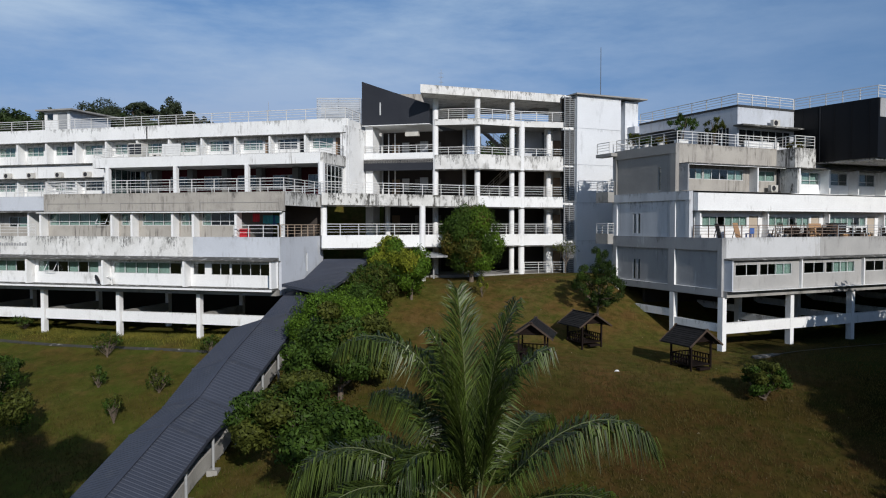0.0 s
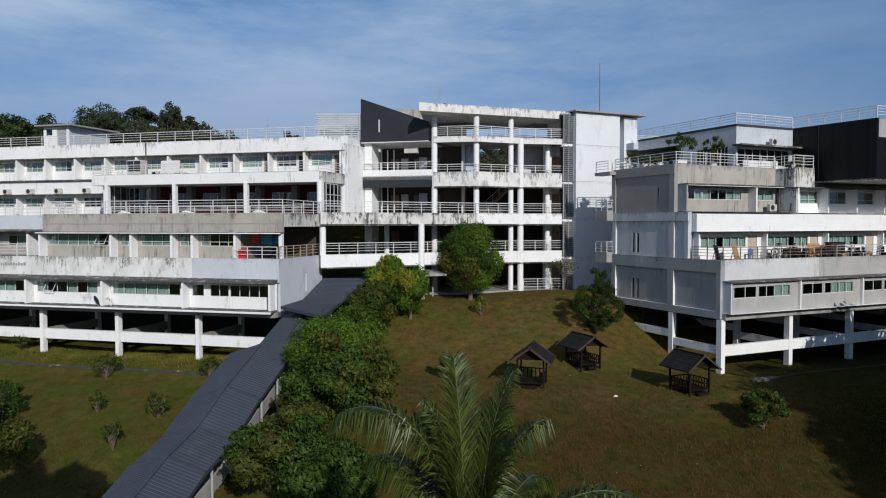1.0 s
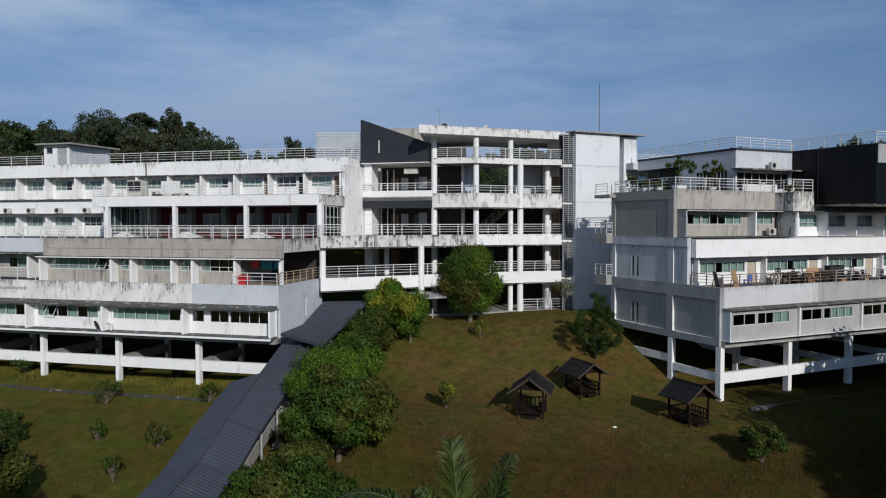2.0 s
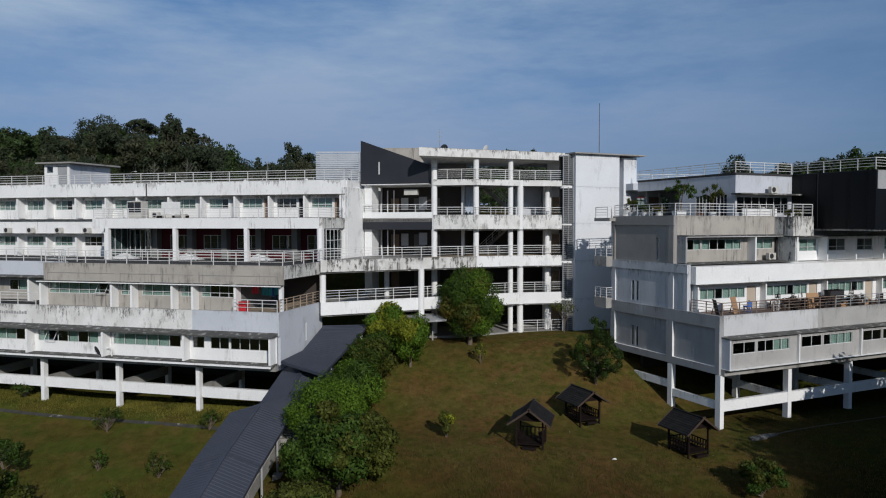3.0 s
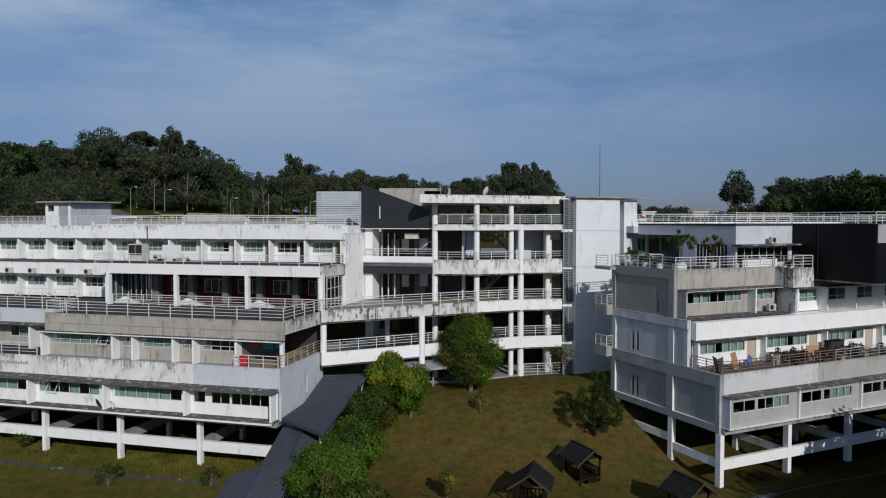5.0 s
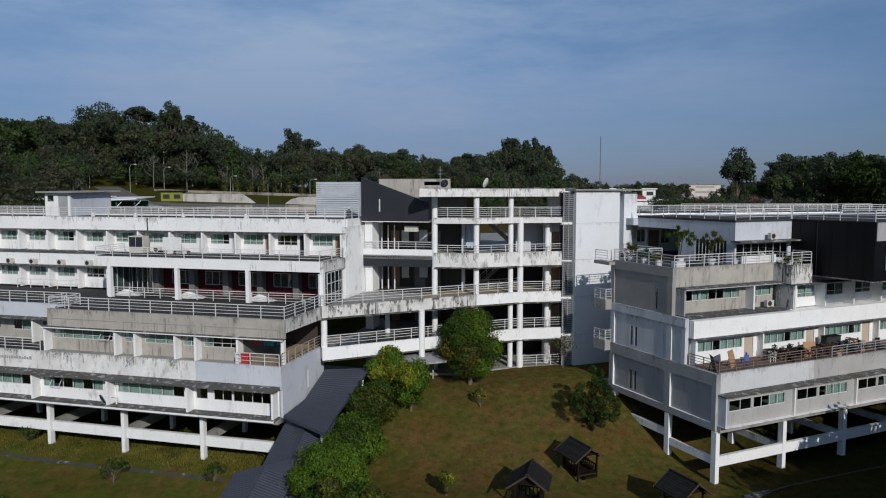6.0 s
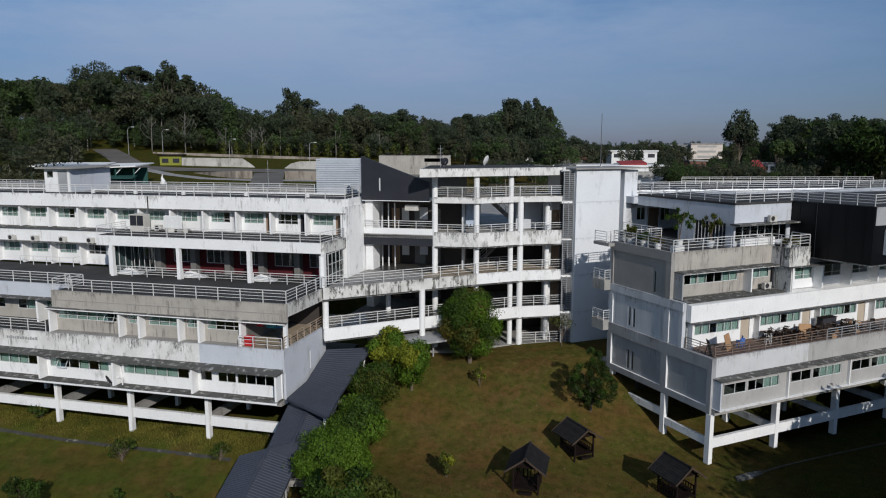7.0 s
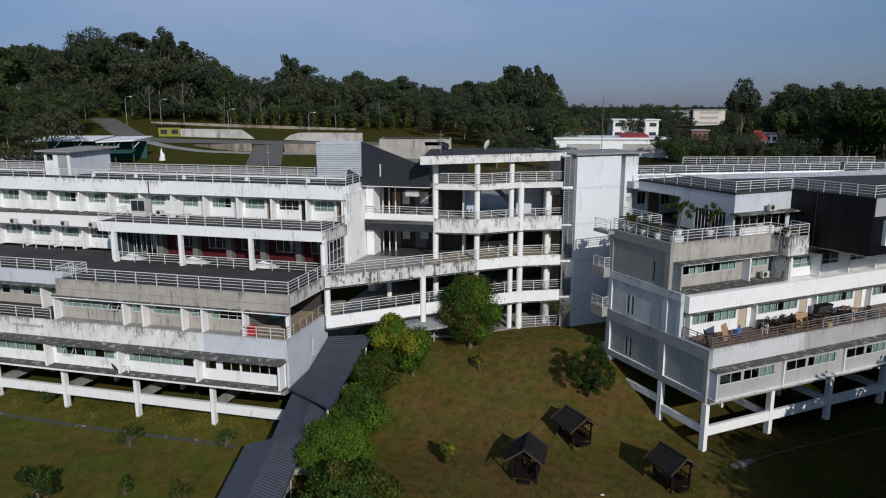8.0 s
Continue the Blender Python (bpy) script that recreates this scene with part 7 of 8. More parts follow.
KINDS = ("dome", "column", "dome", "high", "tiers", "plume", "dome", "high", "dome", "column")
PROTOS = [far_tree_proto(100 + i, k, 1500, 0.82) for i, k in enumerate(KINDS)]
LOW_PROTOS = [far_tree_proto(150 + i, k, 560, 1.15) for i, k in enumerate(("dome", "dome", "column", "tiers", "dome", "plume"))]


def skyline(s):
    """How high the tree tops stand over the eye's level, as a slope, by the bearing s = x / y."""
    g = lambda at, wide, high: high * math.exp(-((s - at) / wide) ** 2)
    hill = 0.037 + 0.034 * float(smooth(-0.25, -0.36, s)) + g(-0.48, 0.04, 0.010) + g(-0.39, 0.035, 0.004) + g(-0.205, 0.02, 0.007) + g(-0.125, 0.02, 0.003) - g(0.0, 0.04, 0.012) + g(0.105, 0.03, 0.006)
    gap = 0.003 + 0.019 * float(smooth(0.385, 0.41, s))
    w = float(smooth(0.14, 0.168, s))
    return hill * (1 - w) + gap * w


def woods(name, label, spots, seed, trunks=True, reach=False, mats=None):
    rng = np.random.default_rng(seed)
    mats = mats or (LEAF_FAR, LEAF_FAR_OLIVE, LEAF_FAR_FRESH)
    V = [[] for m in mats]
    T = Geo()
    shapes = PROTOS if trunks else LOW_PROTOS
    for x, y, s in spots:
        v = shapes[int(rng.integers(len(shapes)))]
        a = rng.uniform(0, 6.28)
        z = ground_at(x, y)
        most = (23.0 + math.hypot(x, y) * skyline(x / y) - z) / 12.4
        if reach:
            s = min(most * rng.uniform(0.84, 1.03), s * 1.8)
        s = min(s, most, (5.0 + math.hypot(x, y) * 0.152 - z) / 12.4)
        if s < 0.22:
            continue
        c, sn = math.cos(a), math.sin(a)
        w = s * rng.uniform(0.85, 1.15)
        p = np.stack([(v[:, 0] * c - v[:, 1] * sn) * w, (v[:, 0] * sn + v[:, 1] * c) * w, v[:, 2] * s], 1)
        V[int(rng.choice(len(mats), p=(0.48, 0.32, 0.20)[:len(mats)] if len(mats) == 3 else None))].append(p + np.array([x, y, z]))
        if trunks and rng.random() < 0.45:
            T.tube([(x, y, z - 0.5), (x + rng.normal(0, 0.5), y, z + 7.5 * s)], [0.15 * s, 0.07 * s], 5)
    ob = new(name)
    tagged(ob, label, "woods", kind="stuff")
    for mat, vv in zip(mats, V):
        if vv:
            vv = np.concatenate(vv)
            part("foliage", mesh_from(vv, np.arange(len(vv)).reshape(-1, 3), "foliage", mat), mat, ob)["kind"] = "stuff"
    if T.v:
        part("timber", T, PALEBARK, ob)["kind"] = "stuff"
    return ob


def scatter(n, x0, x1, y0, y1, s0, s1, seed, reject=None):
    rng = np.random.default_rng(seed)
    out = []
    while len(out) < n:
        x, y = rng.uniform(x0, x1), rng.uniform(y0, y1)
        if reject and reject(x, y):
            continue
        out.append((x, y, rng.uniform(s0, s1)))
    return out


def edge_of_woods(x):
    """Where the wooded hill begins behind the car park."""
    return 205 + 4 * math.exp(-((x + 95) / 30) ** 2) - 0.12 * max(x + 40, 0)


hill = scatter(330, -290, 40, 186, 300, 0.8, 1.15, 1, lambda x, y: y < edge_of_woods(x) or y > edge_of_woods(x) + 72)
woods("woods", "dark wooded hill of tall mixed trees behind the car park", hill, 2, reach=True)
fringe = scatter(230, -200, 34, 180, 330, 0.32, 0.68, 21, lambda x, y: not 0 < y - edge_of_woods(x) + 5 < 16)
woods("woods", "low bushes along the foot of the wooded hill", fringe, 22, trunks=False)
under = scatter(360, -250, 30, 200, 300, 0.5, 0.85, 41, lambda x, y: not 3 < y - edge_of_woods(x) < 60)
woods("woods", "dark undergrowth between the trunks on the wooded hill", under, 42, trunks=False)
near_left = lambda x, y: x > -62 - (y - 112) * 0.42
woods("woods", "dark trees at the foot of the hill beside the roof hut", scatter(100, -175, -62, 112, 225, 0.6, 1.0, 3, near_left), 4)
woods("woods", "low bushes beside the roof hut", scatter(60, -150, -60, 105, 190, 0.35, 0.6, 23, near_left), 24, trunks=False)
woods("woods", "low dark trees behind the gallery", scatter(60, -6, 32, 150, 195, 0.45, 0.75, 25, lambda x, y: x < 4 and y < 178), 26)
woods("woods", "green trees between the annex and the rear wing", scatter(14, 9, 20, 122, 150, 0.34, 0.48, 31) + scatter(34, 42, 60, 124, 147, 0.30, 0.46, 32) + [(45.2 + 1.4 * i, 146.2 + 0.5 * (i % 2), 0.37 + 0.03 * (i % 3)) for i in range(6)], 33, mats=(LEAF_FAR_FRESH, LEAF_FAR_OLIVE, LEAF_FAR))
woods("woods", "dark trees beyond the raised wing", scatter(190, 62, 230, 125, 260, 0.8, 1.2, 7, lambda x, y: x < 20 + y * 0.385 or x > 40 + y * 0.62), 8, mats=(LEAF_FAR, LEAF_DEEP, LEAF_DEEP))
woods("woods", "low trees round the far houses", scatter(330, 24, 190, 155, 420, 0.35, 0.62, 9, lambda x, y: x > 26 + y * 0.42 or x < 4 + y * 0.10 or abs(x - 34) < 14 and y < 162 or 0.335 < x / y < 0.415 and y > 205 or 0.230 < x / y < 0.258 and y < 216 or 0.284 < x / y < 0.31 and y < 216 or 0.44 < x / y < 0.475 and y < 190), 10)
woods("woods", "distant tree line on the horizon", scatter(170, -100, 560, 440, 900, 0.7, 1.05, 11) + scatter(140, 60, 330, 430, 760, 0.6, 0.9, 51), 12, trunks=False)
woods("woods", "low trees behind the rear wing", scatter(70, 58, 122, 126, 172, 0.28, 0.5, 52, lambda x, y: x < 0.38 * y or x > 0.70 * y or 0.44 < x / y < 0.475 and y > 138), 53, trunks=False)


def emergent(s, dist, top, spread, deep, seed):
    """A single tall tree that stands out over the woods: a pale bole and a crown whose depth is a share of its height."""
    x, y = dist * s, dist
    z = ground_at(x, y)
    h = 23.0 + math.hypot(x, y) * top - z
    rz = h * deep / 2
    tree("forest_tree", "tall dark tree standing out over the woods", x, y, h, clumps(15, spread, spread, rz, h - rz * 1.05, seed, 0.32, 0.5, 0.80), 4200, 0.62, LEAF_FAR, seed, 0.35, group="tall trees over the woods", aspect=0.7)


for spec in ((-0.488, 244, 0.094, 8.6, 0.55, 401), (-0.464, 240, 0.092, 6.5, 0.5, 402), (-0.428, 240, 0.090, 5.0, 0.26, 403), (-0.387, 240, 0.098, 4.2, 0.46, 404), (-0.366, 243, 0.083, 4.6, 0.3, 414), (-0.217, 262, 0.068, 4.4, 0.60, 405), (-0.189, 266, 0.054, 6.0, 0.5, 406),
             (-0.124, 262, 0.047, 5.0, 0.5, 407), (-0.060, 258, 0.040, 6.0, 0.5, 415), (0.030, 250, 0.034, 4.5, 0.45, 416), (0.096, 240, 0.058, 4.2, 0.5, 408), (0.126, 238, 0.056, 3.6, 0.55, 409), (0.145, 240, 0.044, 3.4, 0.5, 410), (0.418, 200, 0.034, 4.6, 0.75, 411), (0.487, 215, 0.026, 5.2, 0.6, 412), (0.555, 215, 0.028, 5.6, 0.6, 413)):
    emergent(*spec)

tree("forest_tree", "round fresh-green tree before the dark woods", 79.6, 168.0, 10.4, clumps(13, 3.1, 3.1, 3.4, 6.8, 430, 0.32, 0.55, 0.8), 3200, 0.5, LEAF_FAR_FRESH, 431, 0.25, group="tall trees over the woods", aspect=0.7)

# bare grey trees at the edge of the dark woods
GREYBARK = surface("grey_bark", (0.20, 0.185, 0.165), second=(0.12, 0.11, 0.095), amount=0.8, scale=2.0)


def bare_tree(x, y, height, seed):
    rng = np.random.default_rng(seed)
    ob = thing("bare_tree", "bare grey-barked tree at the edge of the dark wooded hill", "tree", pose(x, y, ground_at(x, y)), "bare trees before the woods")
    bend = rng.normal(0, 0.05, 2) * height
    path = [(bend[0] * t * t, bend[1] * t * t, -0.4 + (height + 0.4) * t) for t in (0, 0.2, 0.4, 0.6, 0.8, 1.0)]
    part("trunk", Geo().tube(path, [0.19, 0.16, 0.14, 0.11, 0.07, 0.03], 8), GREYBARK, ob, smooth=True)
    for k in range(12):
        t = rng.uniform(0.3, 0.95)
        a, r = rng.uniform(0, 6.28), height * (1.05 - t) * rng.uniform(0.3, 0.6)
        p = Vector((bend[0] * t * t, bend[1] * t * t, height * t))
        q = p + Vector((math.cos(a) * r, math.sin(a) * r, r * rng.uniform(0.7, 1.3)))
        m_ = p.lerp(q, 0.5) + Vector((math.cos(a), math.sin(a), -0.4)) * (0.14 * r)
        limb = part("limb", Geo().tube([p, m_, q], [0.06, 0.04, 0.02], 6), GREYBARK, ob)
        for s in range(3):
            b = m_.lerp(q, rng.uniform(0.1, 0.8))
            w = b + Vector(rng.normal(0, 0.25, 3)) * r + Vector((0, 0, 0.3 * r))
            part("twig", Geo().tube([b, w], [0.025, 0.012], 5), GREYBARK, limb)


for i, (x, top) in enumerate([(-102.4, 31.0), (-84.6, 29.0), (-74.5, 30.0), (-106.0, 27.0), (-51.5, 26.0), (-55.0, 23.0), (-62.5, 25.0), (-30.5, 23.5), (-18.0, 22.0)]):
    y = edge_of_woods(x) - 3.5
    bare_tree(x, y, max(top - ground_at(x, y), 8.0), 600 + i)


# a row of clipped young trees along the foot of the woods
for i in range(17):
    x = -62 + i * 3.7
    tree("young_tree", "small conical young tree in a row below the woods", x, 196.0 - 0.05 * x, 4.2, [(0, 0, 1.3, 1.2, 1.2, 1.2), (0, 0, 2.6, 0.8, 0.8, 1.1), (0, 0, 3.6, 0.45, 0.45, 0.7)], 160, 0.55, LEAF_OLIVE, 430 + i, 0.07, group="row of young trees", category="tree", aspect=0.6)


def strip(name, label, line, width, mat, lift=0.04, category="road"):
    """A paved strip laid over the land along a line of plan points."""
    line = [Vector(p) for p in line]
    pts = []
    for a, b in zip(line, line[1:]):
        n = max(2, int((b - a).length / 3))
        pts += [a.lerp(b, i / n) for i in range(n)]
    pts.append(line[-1])
    g, m = Geo(), 5
    for i, p in enumerate(pts):
        d = (pts[min(i + 1, len(pts) - 1)] - pts[max(i - 1, 0)]).normalized()
        s = Vector((d.y, -d.x))
        row = [p + s * (width * (k / (m - 1) - 0.5)) for k in range(m)]
        top = max(ground_at(*q) for q in row) + lift
        g.v += [(q.x, q.y, max(ground_at(*q) + lift, top - 0.5)) for q in row]
    for i in range(len(pts) - 1):
        for k in range(m - 1):
            g.f.append((i * m + k + 1, i * m + k, (i + 1) * m + k, (i + 1) * m + k + 1))
    return solid(name, g, mat, label, category, kind="structure")


strip("road", "worn grey approach road that curves down from the gate", [(-98, 204), (-90, 193), (-80, 178), (-73, 168.5), (-62, 165.5), (-47, 164.8), (-29, 163.4), (-5, 162)], 6.5, ASPHALT)
strip("road", "narrow pale drive along the edge of the lawn", [(-71, 166), (-60.6, 156.1), (-51, 149.9), (-40.2, 147.5), (-22, 146.2)], 2.6, CONCRETE, 0.07)
strip("ramp", "grey concrete ramp across the lawn", [(-33.4, 130), (-39.6, 160)], 6.6, ASPHALT, 0.10, "ramp")


def low_wall(name, label, a, b, h, mat, thick=0.4):
    a, b = Vector(a), Vector(b)
    d = (b - a).normalized()
    n = Vector((-d.y, d.x)) * thick
    z0, z1 = ground_at(*a), ground_at(*b)
    return solid(name, Geo().prism([a, b, b + n, a + n], [z0 - 1, z1 - 1, z1 - 1, z0 - 1], [z0 + h, z1 + h, z1 + h, z0 + h]), mat, label, "wall", kind="structure")


def stepped_wall(label, line, mat, thick=0.4):
    """A retaining wall along plan points, each with its own height, so that the ends run out into the bank."""
    g = Geo()
    for (xa, ya, ha), (xb, yb, hb) in zip(line, line[1:]):
        d = Vector((xb - xa, yb - ya)).normalized()
        n = Vector((-d.y, d.x)) * thick
        za, zb = ground_at(xa, ya), ground_at(xb, yb)
        g.prism([(xa, ya), (xb, yb), (xb + n.x, yb + n.y), (xa + n.x, ya + n.y)], [za - 1, zb - 1, zb - 1, za - 1], [za + ha, zb + hb, zb + hb, za + ha])
    return solid("retaining_wall", g, mat, label, "wall", kind="structure")


stepped_wall("stained white retaining wall below the woods", [(-64.5, 173.7, 1.9), (-58.0, 172.7, 2.0), (-49.0, 171.4, 2.1), (-47.2, 171.1, 1.0), (-45.9, 170.9, 0.1)], OLDWALL)
stepped_wall("stained white retaining wall beside the car park", [(-38.2, 169.4, 0.1), (-36.6, 169.0, 1.2), (-34.5, 168.5, 1.8), (-28.0, 167.0, 2.0), (-19.0, 165.0, 2.2)], OLDWALL)
stepped_wall("low brown-stained wall below the road", [(-56.5, 159.3, 0.1), (-50.0, 154.0, 1.0), (-44.5, 150.6, 1.6), (-40.9, 150.2, 1.7)], BROWNED)
stepped_wall("low brown-stained wall beside the ramp", [(-33.6, 149.0, 1.8), (-26.5, 147.6, 1.9), (-12.0, 146.4, 1.9)], BROWNED)
# concrete kerb in a darker material, which stands in for the woods' shade
low_wall("roadside_kerb", "long kerb toned dark for the shade at the foot of the woods", (-82, 199), (-24, 193), 0.45, BROWNED)


def block(name, label, x, y, w, d, h, turn, wall, roof, storeys=2, bays=6, pitched=False, glazing=None):
    """A far building: walls, roof and rows of windows on the front."""
    z = ground_at(x, y) - 0.3
    ob = thing(name, label, "building", pose(x, y, z, 0, 0, turn))
    part("wall", Geo().box(-w / 2, w / 2, 0, d, 0, h), wall, ob)
    if pitched:
        part("roof", Geo().add([(-w / 2 - 0.5, -0.5, h), (w / 2 + 0.5, -0.5, h), (w / 2 + 0.5, d + 0.5, h), (-w / 2 - 0.5, d + 0.5, h), (-w / 4, d / 2, h + 2.4), (w / 4, d / 2, h + 2.4)],
                               [(0, 1, 5, 4), (2, 3, 4, 5), (1, 2, 5), (3, 0, 4), (3, 2, 1, 0)]), roof, ob)
    else:
        part("roof", Geo().box(-w / 2 - 0.4, w / 2 + 0.4, -0.4, d + 0.4, h + 0.003, h + 0.35), roof, ob)
    for s in range(storeys):
        for b in range(bays):
            xa = -w / 2 + (b + 0.2) * w / bays
            za = (s + 0.35) * h / storeys
            part("window", Geo().box(xa, xa + 0.6 * w / bays, -0.06, -0.003, za, za + 0.4 * h / storeys), glazing or NAVY, ob)
    return ob


block("annex_building", "white flat-roofed annex with a red sheet roof over one bay", 35.6, 150.0, 23.6, 12.0, 3.8, -3, WHITE_CLEAN, WHITE_CLEAN, 1, 2, glazing=GREYBOX)
block("annex_building", "low brick-red roofed store beside the annex", 28.4, 163.0, 8.6, 6.0, 4.2, -3, INSIDE, surface("rusty_red_roof", (0.20, 0.07, 0.05)), 1, 4)
roofbit = thing("sheet_roof", "red sheet roof canopy standing on the white annex", "roof", pose(41.0, 151.0, ground_at(35.6, 150) + 3.85))
part("sheet", Geo().prism([(-3.0, 0), (2.6, 0), (2.6, 4.0), (-3.0, 4.0)], [0.0, 0.0, 0.5, 0.5], [0.12, 0.45, 0.95, 0.8]), REDROOF, roofbit)
block("far_building", "white three-storey building among trees", 58.0, 215.0, 13.6, 10.0, 5.6, -4, WHITE_CLEAN, WHITE_CLEAN, 2, 4)
block("far_building", "pale flat-roofed block beyond the trees", 118.2, 318.0, 13.6, 14.0, 6.9, -8, surface("cream_render", (0.70, 0.62, 0.55)), CONCRETE, 3, 1, glazing=GREYBOX)
block("far_building", "grey shed beyond the trees", 107.2, 322.0, 8.0, 14.0, 6.6, -8, GREY, GREY, 3, 1)
block("far_house", "white house with a red hipped roof among trees", 82.8, 186.0, 3.4, 4.6, 1.3, -10, WHITE_CLEAN, REDROOF, 1, 3, True)
block("far_house", "small white house among trees", 86.6, 187.5, 3.2, 5.0, 2.6, -10, WHITE_CLEAN, CONCRETE, 1, 2)
block("far_house", "low white house among trees", 78.2, 184.0, 5.6, 6.0, 1.9, -8, WHITE_CLEAN, TEALROOF, 1, 3)
block("far_house", "red brick house among trees", 72.2, 200.0, 4.4, 7.0, 2.9, -6, surface("red_brick_far", (0.25, 0.11, 0.08)), CONCRETE, 1, 3)
block("far_house", "white gable end between dark trees", 27.0, 236.0, 6.0, 8.0, 9.5, 0, WHITE_CLEAN, WHITE_CLEAN, 2, 2)
block("far_house", "small pale building beyond the trees", 72.5, 420.0, 5.0, 8.0, 7.4, 0, WHITE_CLEAN, CONCRETE, 1, 3)
for x in (402.0, 412.0):
    solid("chimney_stack", Geo().tube([(x, 1490, 5), (x, 1490, 27)], [2.2, 1.8], 12), CONCRETE, "pale distant chimney stack on the horizon", "chimney", group="far chimneys")


def build_teal_hall():
    x, y = -67.5, 134.5
    z = ground_at(x, y)
    ob = thing("open_hall", "open hall with a thin pale roof and teal green frame", "building", pose(x, y, z, 0, 0, 6))
    part("roof", Geo().prism([(-10, -3), (2, -3), (2, 8), (-10, 8)], [4.2, 4.2, 4.6, 4.6], [4.4, 4.4, 4.8, 4.8]), WHITE_CLEAN, ob)
    part("roof", Geo().prism([(2.3, -3), (9.5, -3.6), (9.5, 8), (2.3, 8)], [3.9, 4.2, 4.5, 4.4], [4.1, 4.4, 4.7, 4.6]), WHITE_CLEAN, ob)
    part("canopy", Geo().prism([(3.0, -4.2), (9.0, -4.2), (9.0, -1.2), (3.0, -1.2)], [2.0, 2.0, 2.4, 2.4], [2.12, 2.12, 2.52, 2.52]), TEALROOF, ob)
    for u in (-9.5, -5.5, -1.5, 2.5, 5.5, 8.8):
        part("post", Geo().box(u - 0.12, u + 0.12, -2.6, -2.36, -0.5, 3.9), TEALROOF, ob)
        part("brace", Geo().beam((u, -2.45, 2.8), (u + 1.2, -2.45, 4.0), 0.1, 0.1), WHITE_CLEAN, ob)
    part("wall", Geo().box(-9.6, 9.0, 5.0, 5.2, -0.5, 3.8), TEALROOF, ob)
    part("wall", Geo().box(-9.6, 1.5, -2.2, -2.05, -0.5, 1.6), GREYWHITE, ob)


build_teal_hall()
shed = block("roof_shed", "small grey roofed shed beside the hall", -72.0, 118.0, 7.0, 4.0, 3.0, 4, INSIDE, GREYWHITE, 1, 2)
hutg = block("guard_hut", "yellow-green guard hut beside the road", -67.2, 173.6, 5.2, 3.0, 2.6, 5, YELLOW, DARKWOOD, 1, 2)


def lamp_post(x, y, h, reach=1.3):
    z = ground_at(x, y)
    ob = thing("street_lamp", "tall grey street lamp with one curved arm", "street lamp", pose(x, y, z), group="street lamps")
    part("pole", Geo().tube([(0, 0, -0.3), (0, 0, h * 0.9), (reach * 0.4, 0, h), (reach, 0, h)], [0.07, 0.05, 0.04, 0.035], 8), GREYLOUVRE, ob)
    part("lamp_head", Geo().box(reach - 0.1, reach + 0.6, -0.11, 0.11, h - 0.06, h + 0.08), PLASTIC, ob)


for x, y, h in ((-104, 224, 8.0), (-86.5, 194, 7.5), (-77.5, 195, 7.0), (-35.5, 187, 5.0), (-57, 188, 5.5)):
    lamp_post(x, y, h)
sculpt = thing("garden_ornament", "small plain white garden ornament on the lawn", "ornament", pose(-55.0, 137.6, ground_at(-55.0, 137.6)))
part("body", Geo().tube([(0, 0, -0.2), (0, 0, 0.4), (0.1, 0, 1.1), (-0.1, 0, 1.7), (0, 0, 2.4)], [0.6, 0.55, 0.42, 0.2, 0.05], 10), WHITE_CLEAN, sculpt)

# ---- drains and litter ----
for text, line in (("narrow concrete surface drain across the lower lawn", [left(u, -2.7)[:2] for u in range(-60, -3, 4)]), ("narrow concrete surface drain beside the raised wing", [(22.6, 50.2), (26.5, 52.1), (34.8, 55.6), (44.0, 59.2)])):
    strip("drain", text, line, 0.30 if "lower" in text else 0.22, DRAIN, 0.04, "drain")
    strip("drain_channel", "dark wet channel of a concrete drain", line, 0.17, DRAIN, 0.06, "drain")
g = Geo().tube([(0, 0, 0), (0.25, 0.05, 0.12), (0.5, 0, 0.16), (0.75, 0.05, 0.1), (0.9, 0, 0.0)], [0.05, 0.16, 0.2, 0.14, 0.04], 8)
solid("litter_bag", g, PLASTIC, "crumpled white plastic bag lying on the grass", "bag", pose(11.5, 46.6, ground_at(11.6, 46.6) + 0.03) @ Matrix.Scale(0.36, 4), smooth=True)
slab = Geo().prism([(-1.5, -0.25), (-0.2, -0.42), (1.3, -0.2), (1.5, 0.25), (0.1, 0.42), (-1.2, 0.3)], -0.12, 0.1)
solid("concrete_slab", slab, LEDGE, "broken grey concrete slab lying on the grass", "slab", pose(23.6, 50.75, ground_at(23.6, 50.75), 0, 0, 24) @ Matrix.Scale(0.95, 4))


rng = np.random.default_rng(77)
scraps = Geo()
for k in range(90):
    x, y = (rng.uniform(2, 22), rng.uniform(54, 68)) if k < 40 else ((rng.uniform(3, 20), rng.uniform(45, 53)) if k < 60 else (rng.uniform(8, 24), rng.uniform(30, 42)))
    r, a, z = rng.uniform(0.03, 0.09), rng.uniform(0, 6.28), ground_at(x, y) + 0.05
    c, d = r * math.cos(a), r * math.sin(a)
    scraps.add([(x - c, y - d, z), (x + 0.5 * d, y - 0.5 * c, z + 0.03), (x + c, y + d, z + 0.01), (x - 0.5 * d, y + 0.5 * c, z + 0.04)], [(0, 1, 2, 3)])
solid("fallen_leaves", scraps, surface("dry_pale_leaf", (0.34, 0.28, 0.19), second=(0.20, 0.15, 0.09), amount=0.9, scale=1.5), "dry pale leaves and scraps scattered over the lawn", "leaves", kind="stuff")

